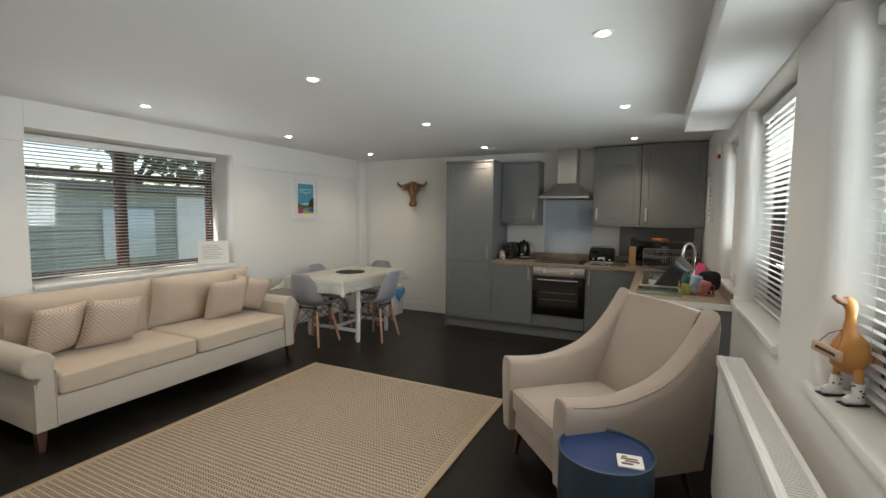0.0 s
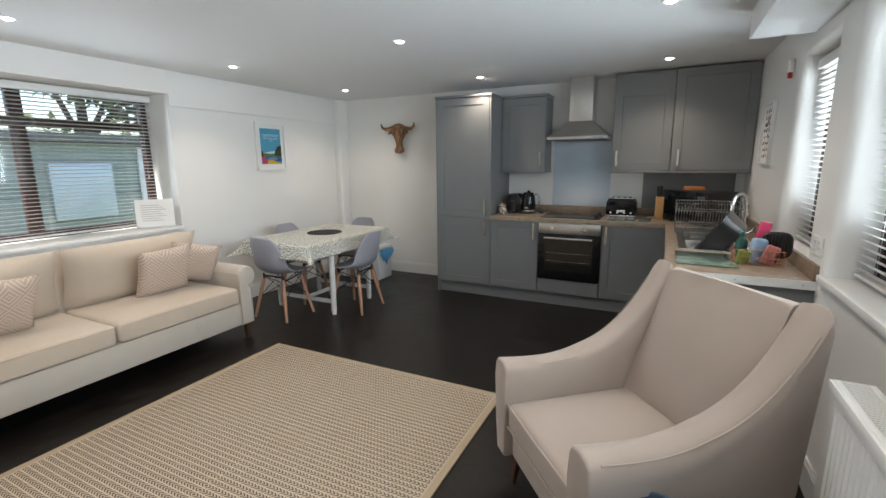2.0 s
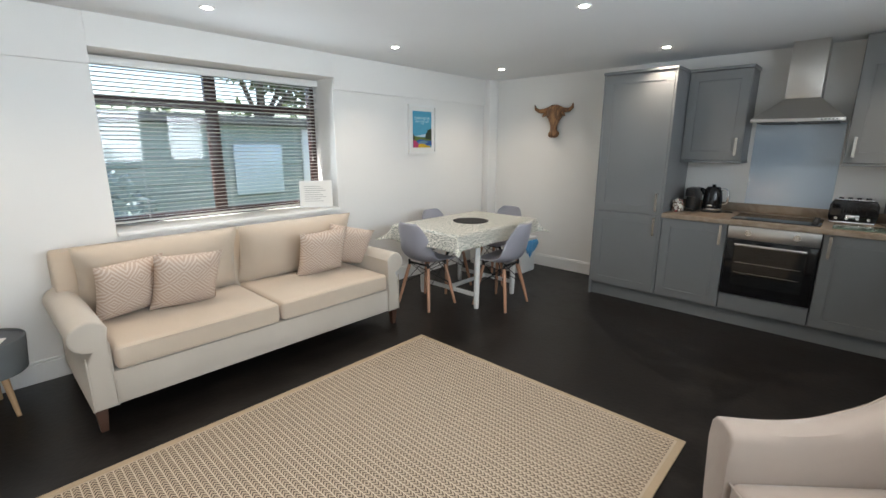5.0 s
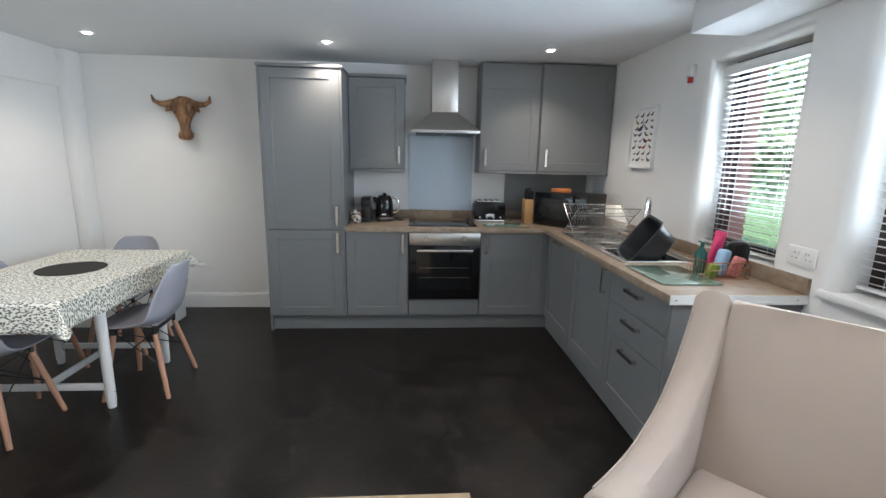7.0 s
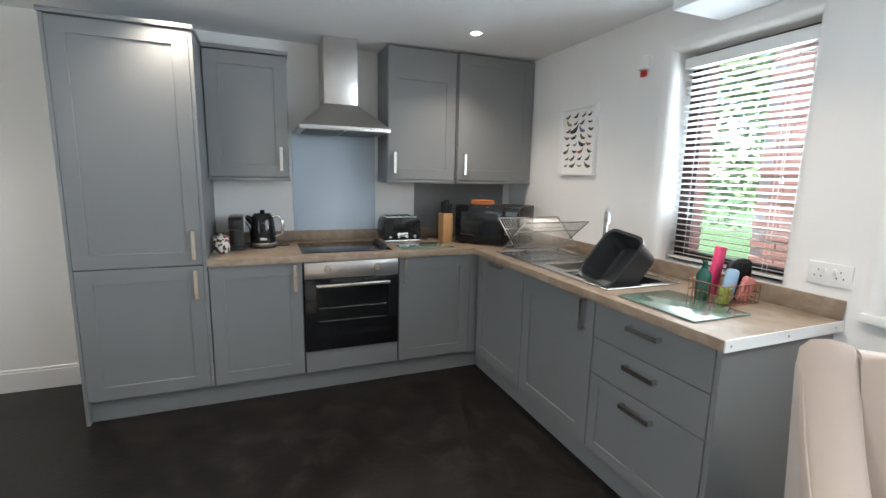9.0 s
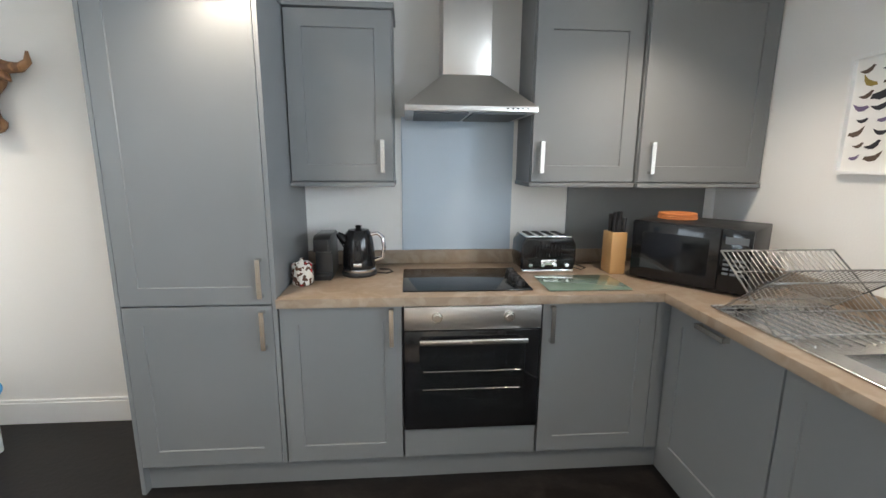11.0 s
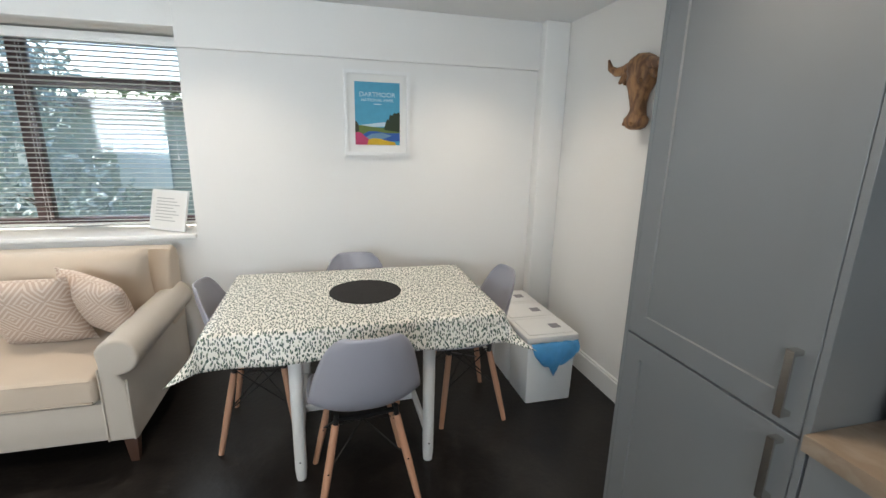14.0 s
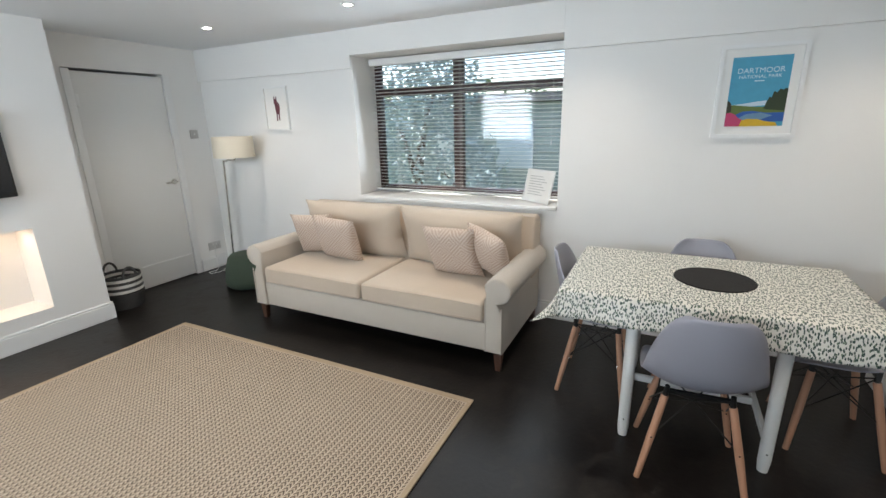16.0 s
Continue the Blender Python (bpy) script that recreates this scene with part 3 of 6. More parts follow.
part("door_handle", bm, NICKEL, d, "satin steel lever handle")
bm = new_bm()
box(bm, -2.80, -2.77, YS - 0.014, YS + 0.012, 1.72, 1.82, 0.003)
part("hinge", bm, TRIM, d)
bm = new_bm()
for x0_, x1_, z0_, z1_ in ((-3.61, -3.548, 0, 2.02), (-2.772, -2.71, 0, 2.02)):
    box(bm, x0_, x1_, YS - 0.06, YS + 0.012, z0_, z1_, 0.004)
structure("trim_door", bm, TRIM, "white painted door lining", "door frame")

# ---- downlights ----
def downlight(x, y):
    t = thing("downlight", "small round recessed downlight, lit, with a white rim", "downlight", (x, y, ZC), group="ceiling downlights", world_made=False)
    bm = new_bm()
    lathe(bm, [(0.030, -0.004), (0.043, -0.006), (0.046, -0.001), (0.046, 0.0)], 24)
    part("rim", bm, TRIM, t)
    bm = new_bm()
    lathe(bm, [(0.028, -0.0045), (0.020, -0.009), (0.004, -0.011)], 20)
    part("lens", bm, LAMP, t, "glowing warm white lens")


for k, (x, y) in enumerate(SPOTS):
    downlight(x, y)
    lp = new("downlight_lamp", bpy.data.lights.new("downlight_lamp", "SPOT"))
    lp.data.energy, lp.data.spot_size, lp.data.spot_blend, lp.data.shadow_soft_size, lp.data.color = SPOT_WATTS, radians(125), 0.9, 0.035, (1.0, 0.85, 0.69)
    lp.matrix_world = look((x, y, ZC - 0.02), (x, y + 0.0001, 0))

# ---- outside ----
GRASS = material("lawn", (0.06, 0.11, 0.035), 0.9, vary=0.4, scale=3)
PAVING = material("pale_paving", (0.20, 0.19, 0.175), 0.8, vary=0.15, scale=4)
SHED = material("pale_green_boarding", (0.30, 0.36, 0.34), 0.7, vary=0.1, scale=8)
LEAFG = material("garden_leaves", (0.12, 0.17, 0.07), 0.6, vary=0.5, scale=3)
LEAFB = material("blue_green_leaves", (0.28, 0.36, 0.36), 0.6, vary=0.5, scale=3)
BARK = material("bark", (0.08, 0.06, 0.045), 0.9, vary=0.3, scale=10)
BRICK = material("red_brick", (0.34, 0.19, 0.15), 0.85, vary=0.35, scale=7)
MORTAR = material("mortar", (0.55, 0.50, 0.46), 0.9)
bm = new_bm()
bmesh.ops.create_grid(bm, x_segments=2, y_segments=2, size=600, matrix=Matrix.Translation((0, 0, -0.20)))
structure("ground", bm, GRASS, "green garden lawn around the building", "lawn")
bm = new_bm()
box(bm, XE + 0.3, 2.6, -6, 14, -0.30, -0.10)
structure("pavement", bm, PAVING, "pale paved path beside the building", "path")


def leaves(name, blobs, count, size, mat, label, cat, trunk=None, seed=1):
    """A plant: trunk and limbs, and a crown of many small leaves spread through uneven clumps."""
    rnd = random.Random(seed)
    t = thing(name, label, cat, (blobs[0][0], blobs[0][1], -0.2))
    if trunk:
        bm = new_bm()
        x, y, top = trunk
        tube(bm, [(x, y, -0.2), (x + 0.05, y, top * 0.4), (x - 0.03, y + 0.05, top)], [0.13, 0.09, 0.05], 9)
        for bx, by, bz, br in blobs:
            tube(bm, [(x, y, top * 0.6), ((x + bx) / 2, (y + by) / 2, (top * 0.7 + bz) / 2 + 0.2), (bx, by, bz)], [0.05, 0.03, 0.015], 6)
        part("trunk", bm, BARK, t)
    vs, fs = [], []
    inv = t.matrix_basis.inverted()
    for _ in range(count):
        bx, by, bz, br = rnd.choice(blobs)
        dv = Vector((rnd.gauss(0, 1), rnd.gauss(0, 1), rnd.gauss(0, 1))).normalized() * br * rnd.uniform(0.45, 1.08)
        c = inv @ (Vector((bx, by, bz)) + dv)
        e = Euler((rnd.uniform(0, 6.3), rnd.uniform(0, 6.3), rnd.uniform(0, 6.3))).to_matrix()
        s = size * rnd.uniform(0.6, 1.3)
        k = len(vs)
        for p in ((0, -1, 0), (0.45, 0, 0.12), (0, 1, 0), (-0.45, 0, 0.12)):
            vs.append(c + e @ (Vector(p) * s))
        fs.append((k, k + 1, k + 2, k + 3))
    me = bpy.data.meshes.new("crown")
    me.from_pydata(vs, [], fs)
    me.materials.append(mat)
    ob = new("crown", me)
    ob.parent = t
    tagged(ob, "", "", "", "stuff")
    return t


leaves("shrub", [(-6.2, 1.3, 1.2, 0.9), (-6.4, 0.6, 1.6, 0.9), (-6.0, 2.0, 0.6, 0.7), (-6.3, 1.5, 2.0, 0.6)], 5000, 0.05, LEAFB, "dense blue-green shrub outside the window behind the sofa", "shrub", (-6.2, 1.2, 1.2), 3)
leaves("hedge", [(-9.9, y * 1.2 - 3.5, z, 1.0) for y in range(10) for z in (0.6, 1.4)], 9000, 0.09, LEAFG, "tall dark green garden hedge outside the window", "hedge", None, 5)
leaves("tree", [(-8.6, 5.2, 3.8, 1.3), (-8.2, 3.8, 4.2, 1.1), (-8.9, 6.6, 3.4, 1.2), (-8.4, 5.0, 5.0, 1.2), (-8.6, 7.8, 4.0, 1.0)], 14000, 0.11, LEAFG, "leafy green garden tree behind the shed", "tree", (-8.6, 5.2, 3.0), 7)
PALEWIN = material("pale_window", (0.55, 0.63, 0.68), 0.15)
SHED_WHITE = [(0.85, 1.15, -0.15, 1.75), (1.9, 2.5, 0.8, 1.5), (4.2, 5.0, 0.7, 1.5), (5.4, 6.0, -0.15, 1.75)]
sh = thing("shed", "long pale green boarded outbuilding with a white door and windows", "shed", (-8.2, 2.6, -0.2))
bm = new_bm()
for k in range(16):
    box(bm, -9.4, -7.6 + 0.012 * (k % 2), -1.6, 6.4, -0.2 + k * 0.125, -0.2 + (k + 1) * 0.125 - 0.008)
part("wall", bm, SHED, sh)
bm = new_bm()
slab(bm, [(-1.8, 1.8), (6.6, 1.8), (6.6, 1.92), (-1.8, 1.92)], "x", -9.5, -7.4)
part("roof", bm, material("shed_felt", (0.16, 0.15, 0.14), 0.9), sh)
for ya, yb, za, zb in SHED_WHITE:
    bm = new_bm()
    box(bm, -7.58, -7.53, ya, yb, za, zb, 0.01)
    part("door" if za < 0 else "window", bm, PALEWIN if za > 0 else WHITEP, sh, "pale shed window" if za > 0 else "white shed door")
# brick wall outside the east windows
bw = thing("brick_wall", "weathered red brick garden wall beside the path", "wall", (2.7, 3, -0.2))
bm = new_bm()
box(bm, 2.66, 2.86, 1.4, 5.2, -0.2, 2.6)
part("mortar_bed", bm, MORTAR, bw)
verts, faces = [], []
rnd = random.Random(3)
inv = bw.matrix_basis.inverted()
for r in range(37):
    for c in range(17):
        ya = 1.4 + c * 0.225 + (0.11 if r % 2 else 0)
        za, dx = -0.19 + r * 0.075, rnd.uniform(0, 0.006)
        yb, zb = min(5.2, ya + 0.213), za + 0.065
        if ya > 5.1:
            continue
        k = len(verts)
        for X in (2.645 - dx, 2.67):
            for Y, Z in ((ya, za), (yb, za), (yb, zb), (ya, zb)):
                verts.append(inv @ Vector((X, Y, Z)))
        faces += [(k, k + 1, k + 2, k + 3), (k, k + 4, k + 5, k + 1), (k + 1, k + 5, k + 6, k + 2), (k + 2, k + 6, k + 7, k + 3), (k + 3, k + 7, k + 4, k)]
me = bpy.data.meshes.new("bricks")
me.from_pydata(verts, [], faces)
me.materials.append(BRICK)
bo = new("bricks", me)
bo.parent = bw
tagged(bo, "", "", "", "stuff")
leaves("tree", [(4.6, 7.2, 2.0, 1.3), (4.2, 8.6, 2.6, 1.3), (5.0, 6.4, 3.2, 1.2), (4.4, 9.8, 1.6, 1.2), (4.8, 8.0, 3.8, 1.3)], 9000, 0.08, material("sunlit_leaves", (0.15, 0.21, 0.10), 0.6, vary=0.5, scale=3), "sunlit green tree beyond the paved path", "tree", (4.6, 7.8, 2.2), 11)

# brick reveals outside the three windows
rnd = random.Random(12)
bm = new_bm()
ya = YS - 0.2
for wy0, wy1, wz0, wz1 in WINS_E[::-1]:
    box(bm, XE + 0.262, XE + 0.36, ya, wy0 - 0.012, -0.2, 2.44)
    box(bm, XE + 0.262, XE + 0.36, wy0 - 0.012, wy1 + 0.012, wz1 + 0.01, 2.44)
    box(bm, XE + 0.262, XE + 0.36, wy0 - 0.012, wy1 + 0.012, -0.2, wz0 - 0.03)
    ya = wy1 + 0.012
box(bm, XE + 0.262, XE + 0.36, ya, YN + 0.2, -0.2, 2.44)
leaf_ = structure("outer_brick_leaf", bm, BRICK, "red brick outer skin of the house wall", "wall")
for wy0, wy1, wz0, wz1 in WINS_E:
    for y in (wy0 - 0.0125, wy1 + 0.0125):
        out = -1 if y < wy0 else 1
        for r in range(int((wz1 - wz0 + 0.05) / 0.075)):
            z = wz0 - 0.03 + r * 0.075
            bm = new_bm()
            box(bm, XE + 0.264, XE + 0.366 + rnd.uniform(0, 0.003), y - out * 0.006, y + out * rnd.choice((0.10, 0.20)), z, z + 0.064, 0.002, 1)
            part("brick", bm, BRICK, leaf_)

# ---- rug ----
rug = thing("rug", "woven natural jute rug with chevron rows and a plain bound edge", "rug", (-1.694, 2.262, 0.0), world_made=False)
bm = new_bm()
box(bm, -0.970, 0.970, -1.265, 1.265, 0.001, 0.009, 0.002)
part("woven_field", bm, RUGM, rug)
bm = new_bm()
for x0, x1, y0, y1 in ((-0.972, -0.936, -1.267, 1.267), (0.936, 0.972, -1.267, 1.267), (-0.936, 0.936, -1.267, -1.243), (-0.936, 0.936, 1.243, 1.267)):
    box(bm, x0, x1, y0, y1, 0.0005, 0.0115, 0.003)
part("binding", bm, material("jute_binding", (0.37, 0.29, 0.20), 0.9, vary=0.1, scale=30, grain=0.6, grain_scale=300), rug, "plain tan cotton edge binding")

# ---- sofa ----
SX, SY0, SY1 = -3.0, 1.44, 3.62
sofa = thing("sofa", "cream linen two-seat sofa with rolled arms and four scatter cushions", "sofa", (-3.42, 2.53, 0))
bm = new_bm()
box(bm, -3.86, SX, SY0 + 0.06, SY1 - 0.06, 0.135, 0.325, 0.012)
part("base", bm, SOFAB, sofa)
bm = new_bm()
slab(bm, [(-3.90, 0.135), (-3.70, 0.135), (-3.66, 0.40), (-3.72, 0.80), (-3.75, 0.855), (-3.82, 0.865), (-3.87, 0.84), (-3.90, 0.78)], "y", SY0 + 0.05, SY1 - 0.05, 0.02, 3)
part("back_frame", bm, SOFAC, sofa)
for s, ya in ((1, SY0), (-1, SY1)):
    bm = new_bm()
    ring = [(ya + s * 0.155, 0.135), (ya + s * 0.15, 0.52)]
    for k in range(12):
        a = radians(20 + k * 250 / 11)
        ring.append((ya + s * (0.075 + 0.088 * math.cos(a)), 0.545 + 0.085 * math.sin(a)))
    ring += [(ya + s * 0.045, 0.40), (ya + s * 0.04, 0.135)]
    slab(bm, ring, "x", -3.86, SX + 0.012, 0.014, 3)
    part("arm", bm, SOFAB if s == 1 else SOFAB, sofa)
    bm = new_bm()
    tube(bm, [(SX + 0.013, ya + s * 0.045, 0.14), (SX + 0.013, ya + s * 0.045, 0.44)], 0.004, 6)
    tube(bm, [(SX + 0.013, ya + s * 0.15, 0.14), (SX + 0.013, ya + s * 0.15, 0.50)], 0.004, 6)
    part("piping", bm, SOFAB, sofa)
mid = (SY0 + SY1) / 2
for a, b in ((SY0 + 0.165, mid - 0.006), (mid + 0.006, SY1 - 0.165)):
    bm = new_bm()
    box(bm, -3.66, SX + 0.02, a, b, 0.33, 0.462, 0.03, 4)
    bmesh.ops.subdivide_edges(bm, edges=[e for e in bm.edges if e.calc_length() > 0.3], cuts=6, use_grid_fill=True)
    for v in bm.verts:
        if v.co.z > 0.44:
            u = (v.co.y - (a + b) / 2) / ((b - a) / 2)
            w_ = (v.co.x + 3.32) / 0.34
            v.co.z += 0.022 * max(0, 1 - u * u) * max(0, 1 - w_ * w_)
    part("seat_cushion", bm, SOFAC, sofa, sharp=60)
    bm = new_bm()
    tube(bm, [(SX + 0.016, a + 0.02, 0.448), (SX + 0.020, (a + b) / 2, 0.452), (SX + 0.016, b - 0.02, 0.448)], 0.0045, 6)
    tube(bm, [(SX + 0.018, a + 0.02, 0.345), (SX + 0.018, b - 0.02, 0.345)], 0.0045, 6)
    part("piping", bm, SOFAC, sofa)
for a, b in ((SY0 + 0.13, mid - 0.008), (mid + 0.008, SY1 - 0.10)):
    bm = new_bm()
    m = Matrix.Translation((-3.62, (a + b) / 2, 0.675)) @ Euler((0, radians(14), 0)).to_matrix().to_4x4() @ Matrix(((0, 0, 1, 0), (1, 0, 0, 0), (0, 1, 0, 0), (0, 0, 0, 1)))
    pillow(bm, b - a + 0.01, 0.475, 0.255, m, 18, 2.8, 0.045)
    part("back_cushion", bm, SOFAC, sofa, sharp=70)
for x, y in ((-3.035, SY0 + 0.075), (-3.035, SY1 - 0.075), (-3.82, SY0 + 0.08), (-3.82, SY1 - 0.08)):
    bm = new_bm()
    sx = -1 if x > -3.4 else 1
    box(bm, x - 0.028, x + 0.028, y - 0.028, y + 0.028, 0.0, 0.136, 0.003)
    for v in bm.verts:
        if v.co.z < 0.06:
            v.co.x = x + (v.co.x - x) * 0.62
            v.co.y = y + (v.co.y - y) * 0.62
    part("leg", bm, WALNUT, sofa, "tapered dark wooden leg")


def scatter(y, x, z, lean, yaw, roll, size=0.40):
    t = thing("scatter_cushion", "square pink and cream key pattern scatter cushion on the sofa", "cushion", (x, y, z - size / 2), group="scatter cushions")
    bm = new_bm()
    base = Matrix(((0, 0, 1, 0), (1, 0, 0, 0), (0, 1, 0, 0), (0, 0, 0, 1)))
    m = Matrix.Translation((x, y, z)) @ Euler((0, 0, radians(yaw))).to_matrix().to_4x4() @ Euler((0, radians(lean), 0)).to_matrix().to_4x4() @ base @ Euler((0, 0, radians(roll))).to_matrix().to_4x4()
    n = 14
    pillow(bm, size, size, 0.15, m, n, 2.6, 0.07)
    uv = bm.loops.layers.uv.new("UVMap")
    inv = m.inverted()
    for f in bm.faces:
        for lo in f.loops:
            p = inv @ lo.vert.co
            lo[uv].uv = (p.x / size + 0.5, p.y / size + 0.5)
    part("cover", bm, FRET, t, sharp=80)


scatter(1.80, -3.41, 0.655, 20, 14, 2, 0.38)
scatter(2.09, -3.33, 0.655, 22, 0, -4, 0.40)
scatter(3.09, -3.35, 0.655, 22, -3, 2, 0.41)
scatter(3.35, -3.37, 0.670, 24, -32, -14, 0.37)

# ---- armchair ----
ac = thing("armchair", "oatmeal linen wing armchair with sweeping arms and dark wooden legs", "armchair", (0.04, 2.80, 0), -50.0, world_made=False)
AW = 0.365


def arm_line(n=18):
    """Height of the arm along the depth, from the front to the top of the back."""
    pts = []
    for k in range(n + 1):
        u = k / n
        s = max(0.0, (u - 0.20) / 0.80)
        s = s ** 3.1 * (1 + 0.15 * (1 - s))
        pts.append((-0.415 + 0.825 * u, 0.612 - 0.014 * math.sin(math.pi * min(1, u / 0.5)) + 0.40 * s))
    return pts


for s in (-1, 1):
    bm = new_bm()
    top = arm_line()
    n = len(top)
    rings = []
    for k, (y, z) in enumerate(top):
        u = k / (n - 1)
        flare = 0.02 + 0.02 * u
        xo, xi = s * (AW + flare), s * (AW - 0.098 + 0.012 * u)
        zb = 0.17
        th = 0.035
        prof = [(s * (AW - 0.01), zb), (s * (AW + 0.004), zb + 0.15), (xo, z - 0.09), (xo, z - 0.03), (xo - s * 0.02, z - 0.005), ((xo + xi) / 2, z + 0.004), (xi + s * 0.015, z - 0.006), (xi, z - 0.035), (xi, z - 0.12), (s * (AW - 0.09), zb)]
        rings.append([bm.verts.new((px, y, pz)) for px, pz in prof])
    for a, b in zip(rings, rings[1:]):
        for j in range(len(a)):
            i = (j + 1) % len(a)
            bm.faces.new((a[j], a[i], b[i], b[j]))
    f0, f1 = bm.faces.new(rings[0][::-1]), bm.faces.new(rings[-1])
    bmesh.ops.bevel(bm, geom=list(f0.edges) + list(f1.edges), offset=0.012, segments=3, profile=0.5, affect="EDGES")
    part("arm", bm, ARMC, ac, sharp=50)
    bm = new_bm()
    tube(bm, [(s * (AW + 0.0125 + 0.02 * k / (n - 1)), y, z - 0.016) for k, (y, z) in enumerate(top) if 0 < k < n - 1], 0.0038, 6)
    part("piping", bm, ARMC, ac)
bm = new_bm()
box(bm, -AW + 0.09, AW - 0.09, -0.375, 0.34, 0.17, 0.31, 0.015, 3)
part("seat_frame", bm, ARMC, ac)
bm = new_bm()
box(bm, -AW + 0.092, AW - 0.092, -0.40, 0.26, 0.31, 0.435, 0.03, 4)
bmesh.ops.subdivide_edges(bm, edges=[e for e in bm.edges if e.calc_length() > 0.3], cuts=5, use_grid_fill=True)
for v in bm.verts:
    if v.co.z > 0.42:
        v.co.z += 0.02 * max(0, 1 - (v.co.x / 0.27) ** 2) * max(0, 1 - ((v.co.y + 0.07) / 0.33) ** 2)
part("seat_cushion", bm, ARMC, ac, sharp=60)
bm = new_bm()
tube(bm, [(-AW + 0.10, -0.398, 0.425), (0, -0.404, 0.428), (AW - 0.10, -0.398, 0.425)], 0.0045, 6)
tube(bm, [(-AW + 0.10, -0.398, 0.32), (0, -0.402, 0.32), (AW - 0.10, -0.398, 0.32)], 0.0045, 6)
part("piping", bm, ARMC, ac)
bm = new_bm()
W_ = AW - 0.085
grid = []
N1, N2 = 10, 12
for i in range(N1 + 1):
    v = i / N1
    row = []
    for j in range(N2 + 1):
        u = 2 * j / N2 - 1
        zt = 0.40 + 0.585 * v + 0.008 * (1 - u * u) * v
        y = 0.170 + 0.220 * v - 0.035 * (1 - u ** 4) * math.sin(math.pi * min(1, v * 1.02)) ** 0.7
        row.append(bm.verts.new((u * W_, y, zt)))
    grid.append(row)
back = [[bm.verts.new((2 * j / N2 * W_ - W_, 0.38 + 0.055 * i / N1, 0.17 + 0.815 * i / N1)) for j in range(N2 + 1)] for i in range(N1 + 1)]
for g, flip in ((grid, False), (back, True)):
    for i in range(N1):
        for j in range(N2):
            q = (g[i][j], g[i][j + 1], g[i + 1][j + 1], g[i + 1][j])
            bm.faces.new(q[::-1] if flip else q)
for i in range(N1):
    bm.faces.new((grid[i][0], grid[i + 1][0], back[i + 1][0], back[i][0]))
    bm.faces.new((grid[i][N2], back[i][N2], back[i + 1][N2], grid[i + 1][N2]))
for j in range(N2):
    bm.faces.new((grid[N1][j], grid[N1][j + 1], back[N1][j + 1], back[N1][j]))
    bm.faces.new((grid[0][j], back[0][j], back[0][j + 1], grid[0][j + 1]))
bmesh.ops.bevel(bm, geom=[e for e in bm.edges if all(abs(v.co.z - 0.985) < 0.02 and v in [w for w in grid[N1]] for v in e.verts)], offset=0.02, segments=3, profile=0.5, affect="EDGES")
part("backrest", bm, ARMC, ac, sharp=50)
for x, y, dx, dy in ((-0.30, -0.33, -0.01, -0.02), (0.30, -0.33, 0.01, -0.02), (-0.29, 0.33, -0.01, 0.05), (0.29, 0.33, 0.01, 0.05)):
    bm = new_bm()
    rod(bm, (x + dx, y + dy, 0), (x, y, 0.175), 0.015, 0.026, 4)
    part("leg", bm, WALNUT, ac, "tapered dark wooden leg")

# ---- drum stool and coaster ----
st = thing("drum_stool", "round blue metal drum side table with a recessed top", "side table", (0.150, 2.185, 0), world_made=False)
bm = new_bm()
lathe(bm, [(0.19, 0.0), (0.196, 0.01), (0.196, 0.46), (0.199, 0.468), (0.199, 0.476), (0.193, 0.478), (0.190, 0.474), (0.190, 0.462)], 48)
part("drum", bm, NAVYS, st)
bm = new_bm()
lathe(bm, [(0.1895, 0.455), (0.1895, 0.463), (0.02, 0.463)], 48)
part("top", bm, NAVY, st, "deep blue tray top")
co_ = thing("coaster", "square white coaster with a brown print on the blue drum table", "coaster", (0.25, 2.14, 0.464), 8, world_made=False)
bm = new_bm()
box(bm, -0.05, 0.05, -0.05, 0.05, 0.0, 0.006, 0.006, 2, only=3)
body_ = part("coaster_base", bm, PAPER, co_)
bm = new_bm()
for a, b, c, e in ((-0.035, 0.03, 0.008, 0.020), (-0.02, 0.035, -0.01, 0.002), (-0.035, 0.01, -0.032, -0.018), (-0.03, -0.01, 0.026, 0.036)):
    box(bm, a, b, c, e, 0.006, 0.0068)
part("print", bm, material("brown_print", (0.12, 0.05, 0.04), 0.6, vary=0.4, scale=80), co_)

# ---- radiator ----
ra = thing("radiator", "white double panel radiator with a slotted top grille, under the windows", "radiator", (0.68, 1.95, 0.15))
RY0, RY1, RX, RZ = 1.24, 2.665, 0.60, 0.815
bm = new_bm()
line = [(RX + 0.012, RY0), (RX, RY0)]
y = RY0 + 0.045
while y < RY1 - 0.05:
    line += [(RX, y), (RX - 0.006, y + 0.005), (RX - 0.006, y + 0.014), (RX, y + 0.019)]
    y += 0.0333
line += [(RX, RY1), (RX + 0.012, RY1)]
slab(bm, line, "z", 0.16, RZ - 0.004)
part("front_panel", bm, RAD, ra)
bm = new_bm()
box(bm, RX - 0.009, RX + 0.002, RY0, RY1, RZ - 0.045, RZ + 0.001, 0.003)
part("top_rail", bm, RAD, ra)
bm = new_bm()
box(bm, RX + 0.085, RX + 0.10, RY0, RY1, 0.16, RZ - 0.004, 0.004)
part("back_panel", bm, RAD, ra)
bm = new_bm()
box(bm, RX, RX + 0.10, RY1 - 0.004, RY1 + 0.002, 0.16, RZ, 0.001)
box(bm, RX, RX + 0.10, RY0 - 0.002, RY0 + 0.004, 0.16, RZ, 0.001)
part("end_panel", bm, RAD, ra)
bm = new_bm()
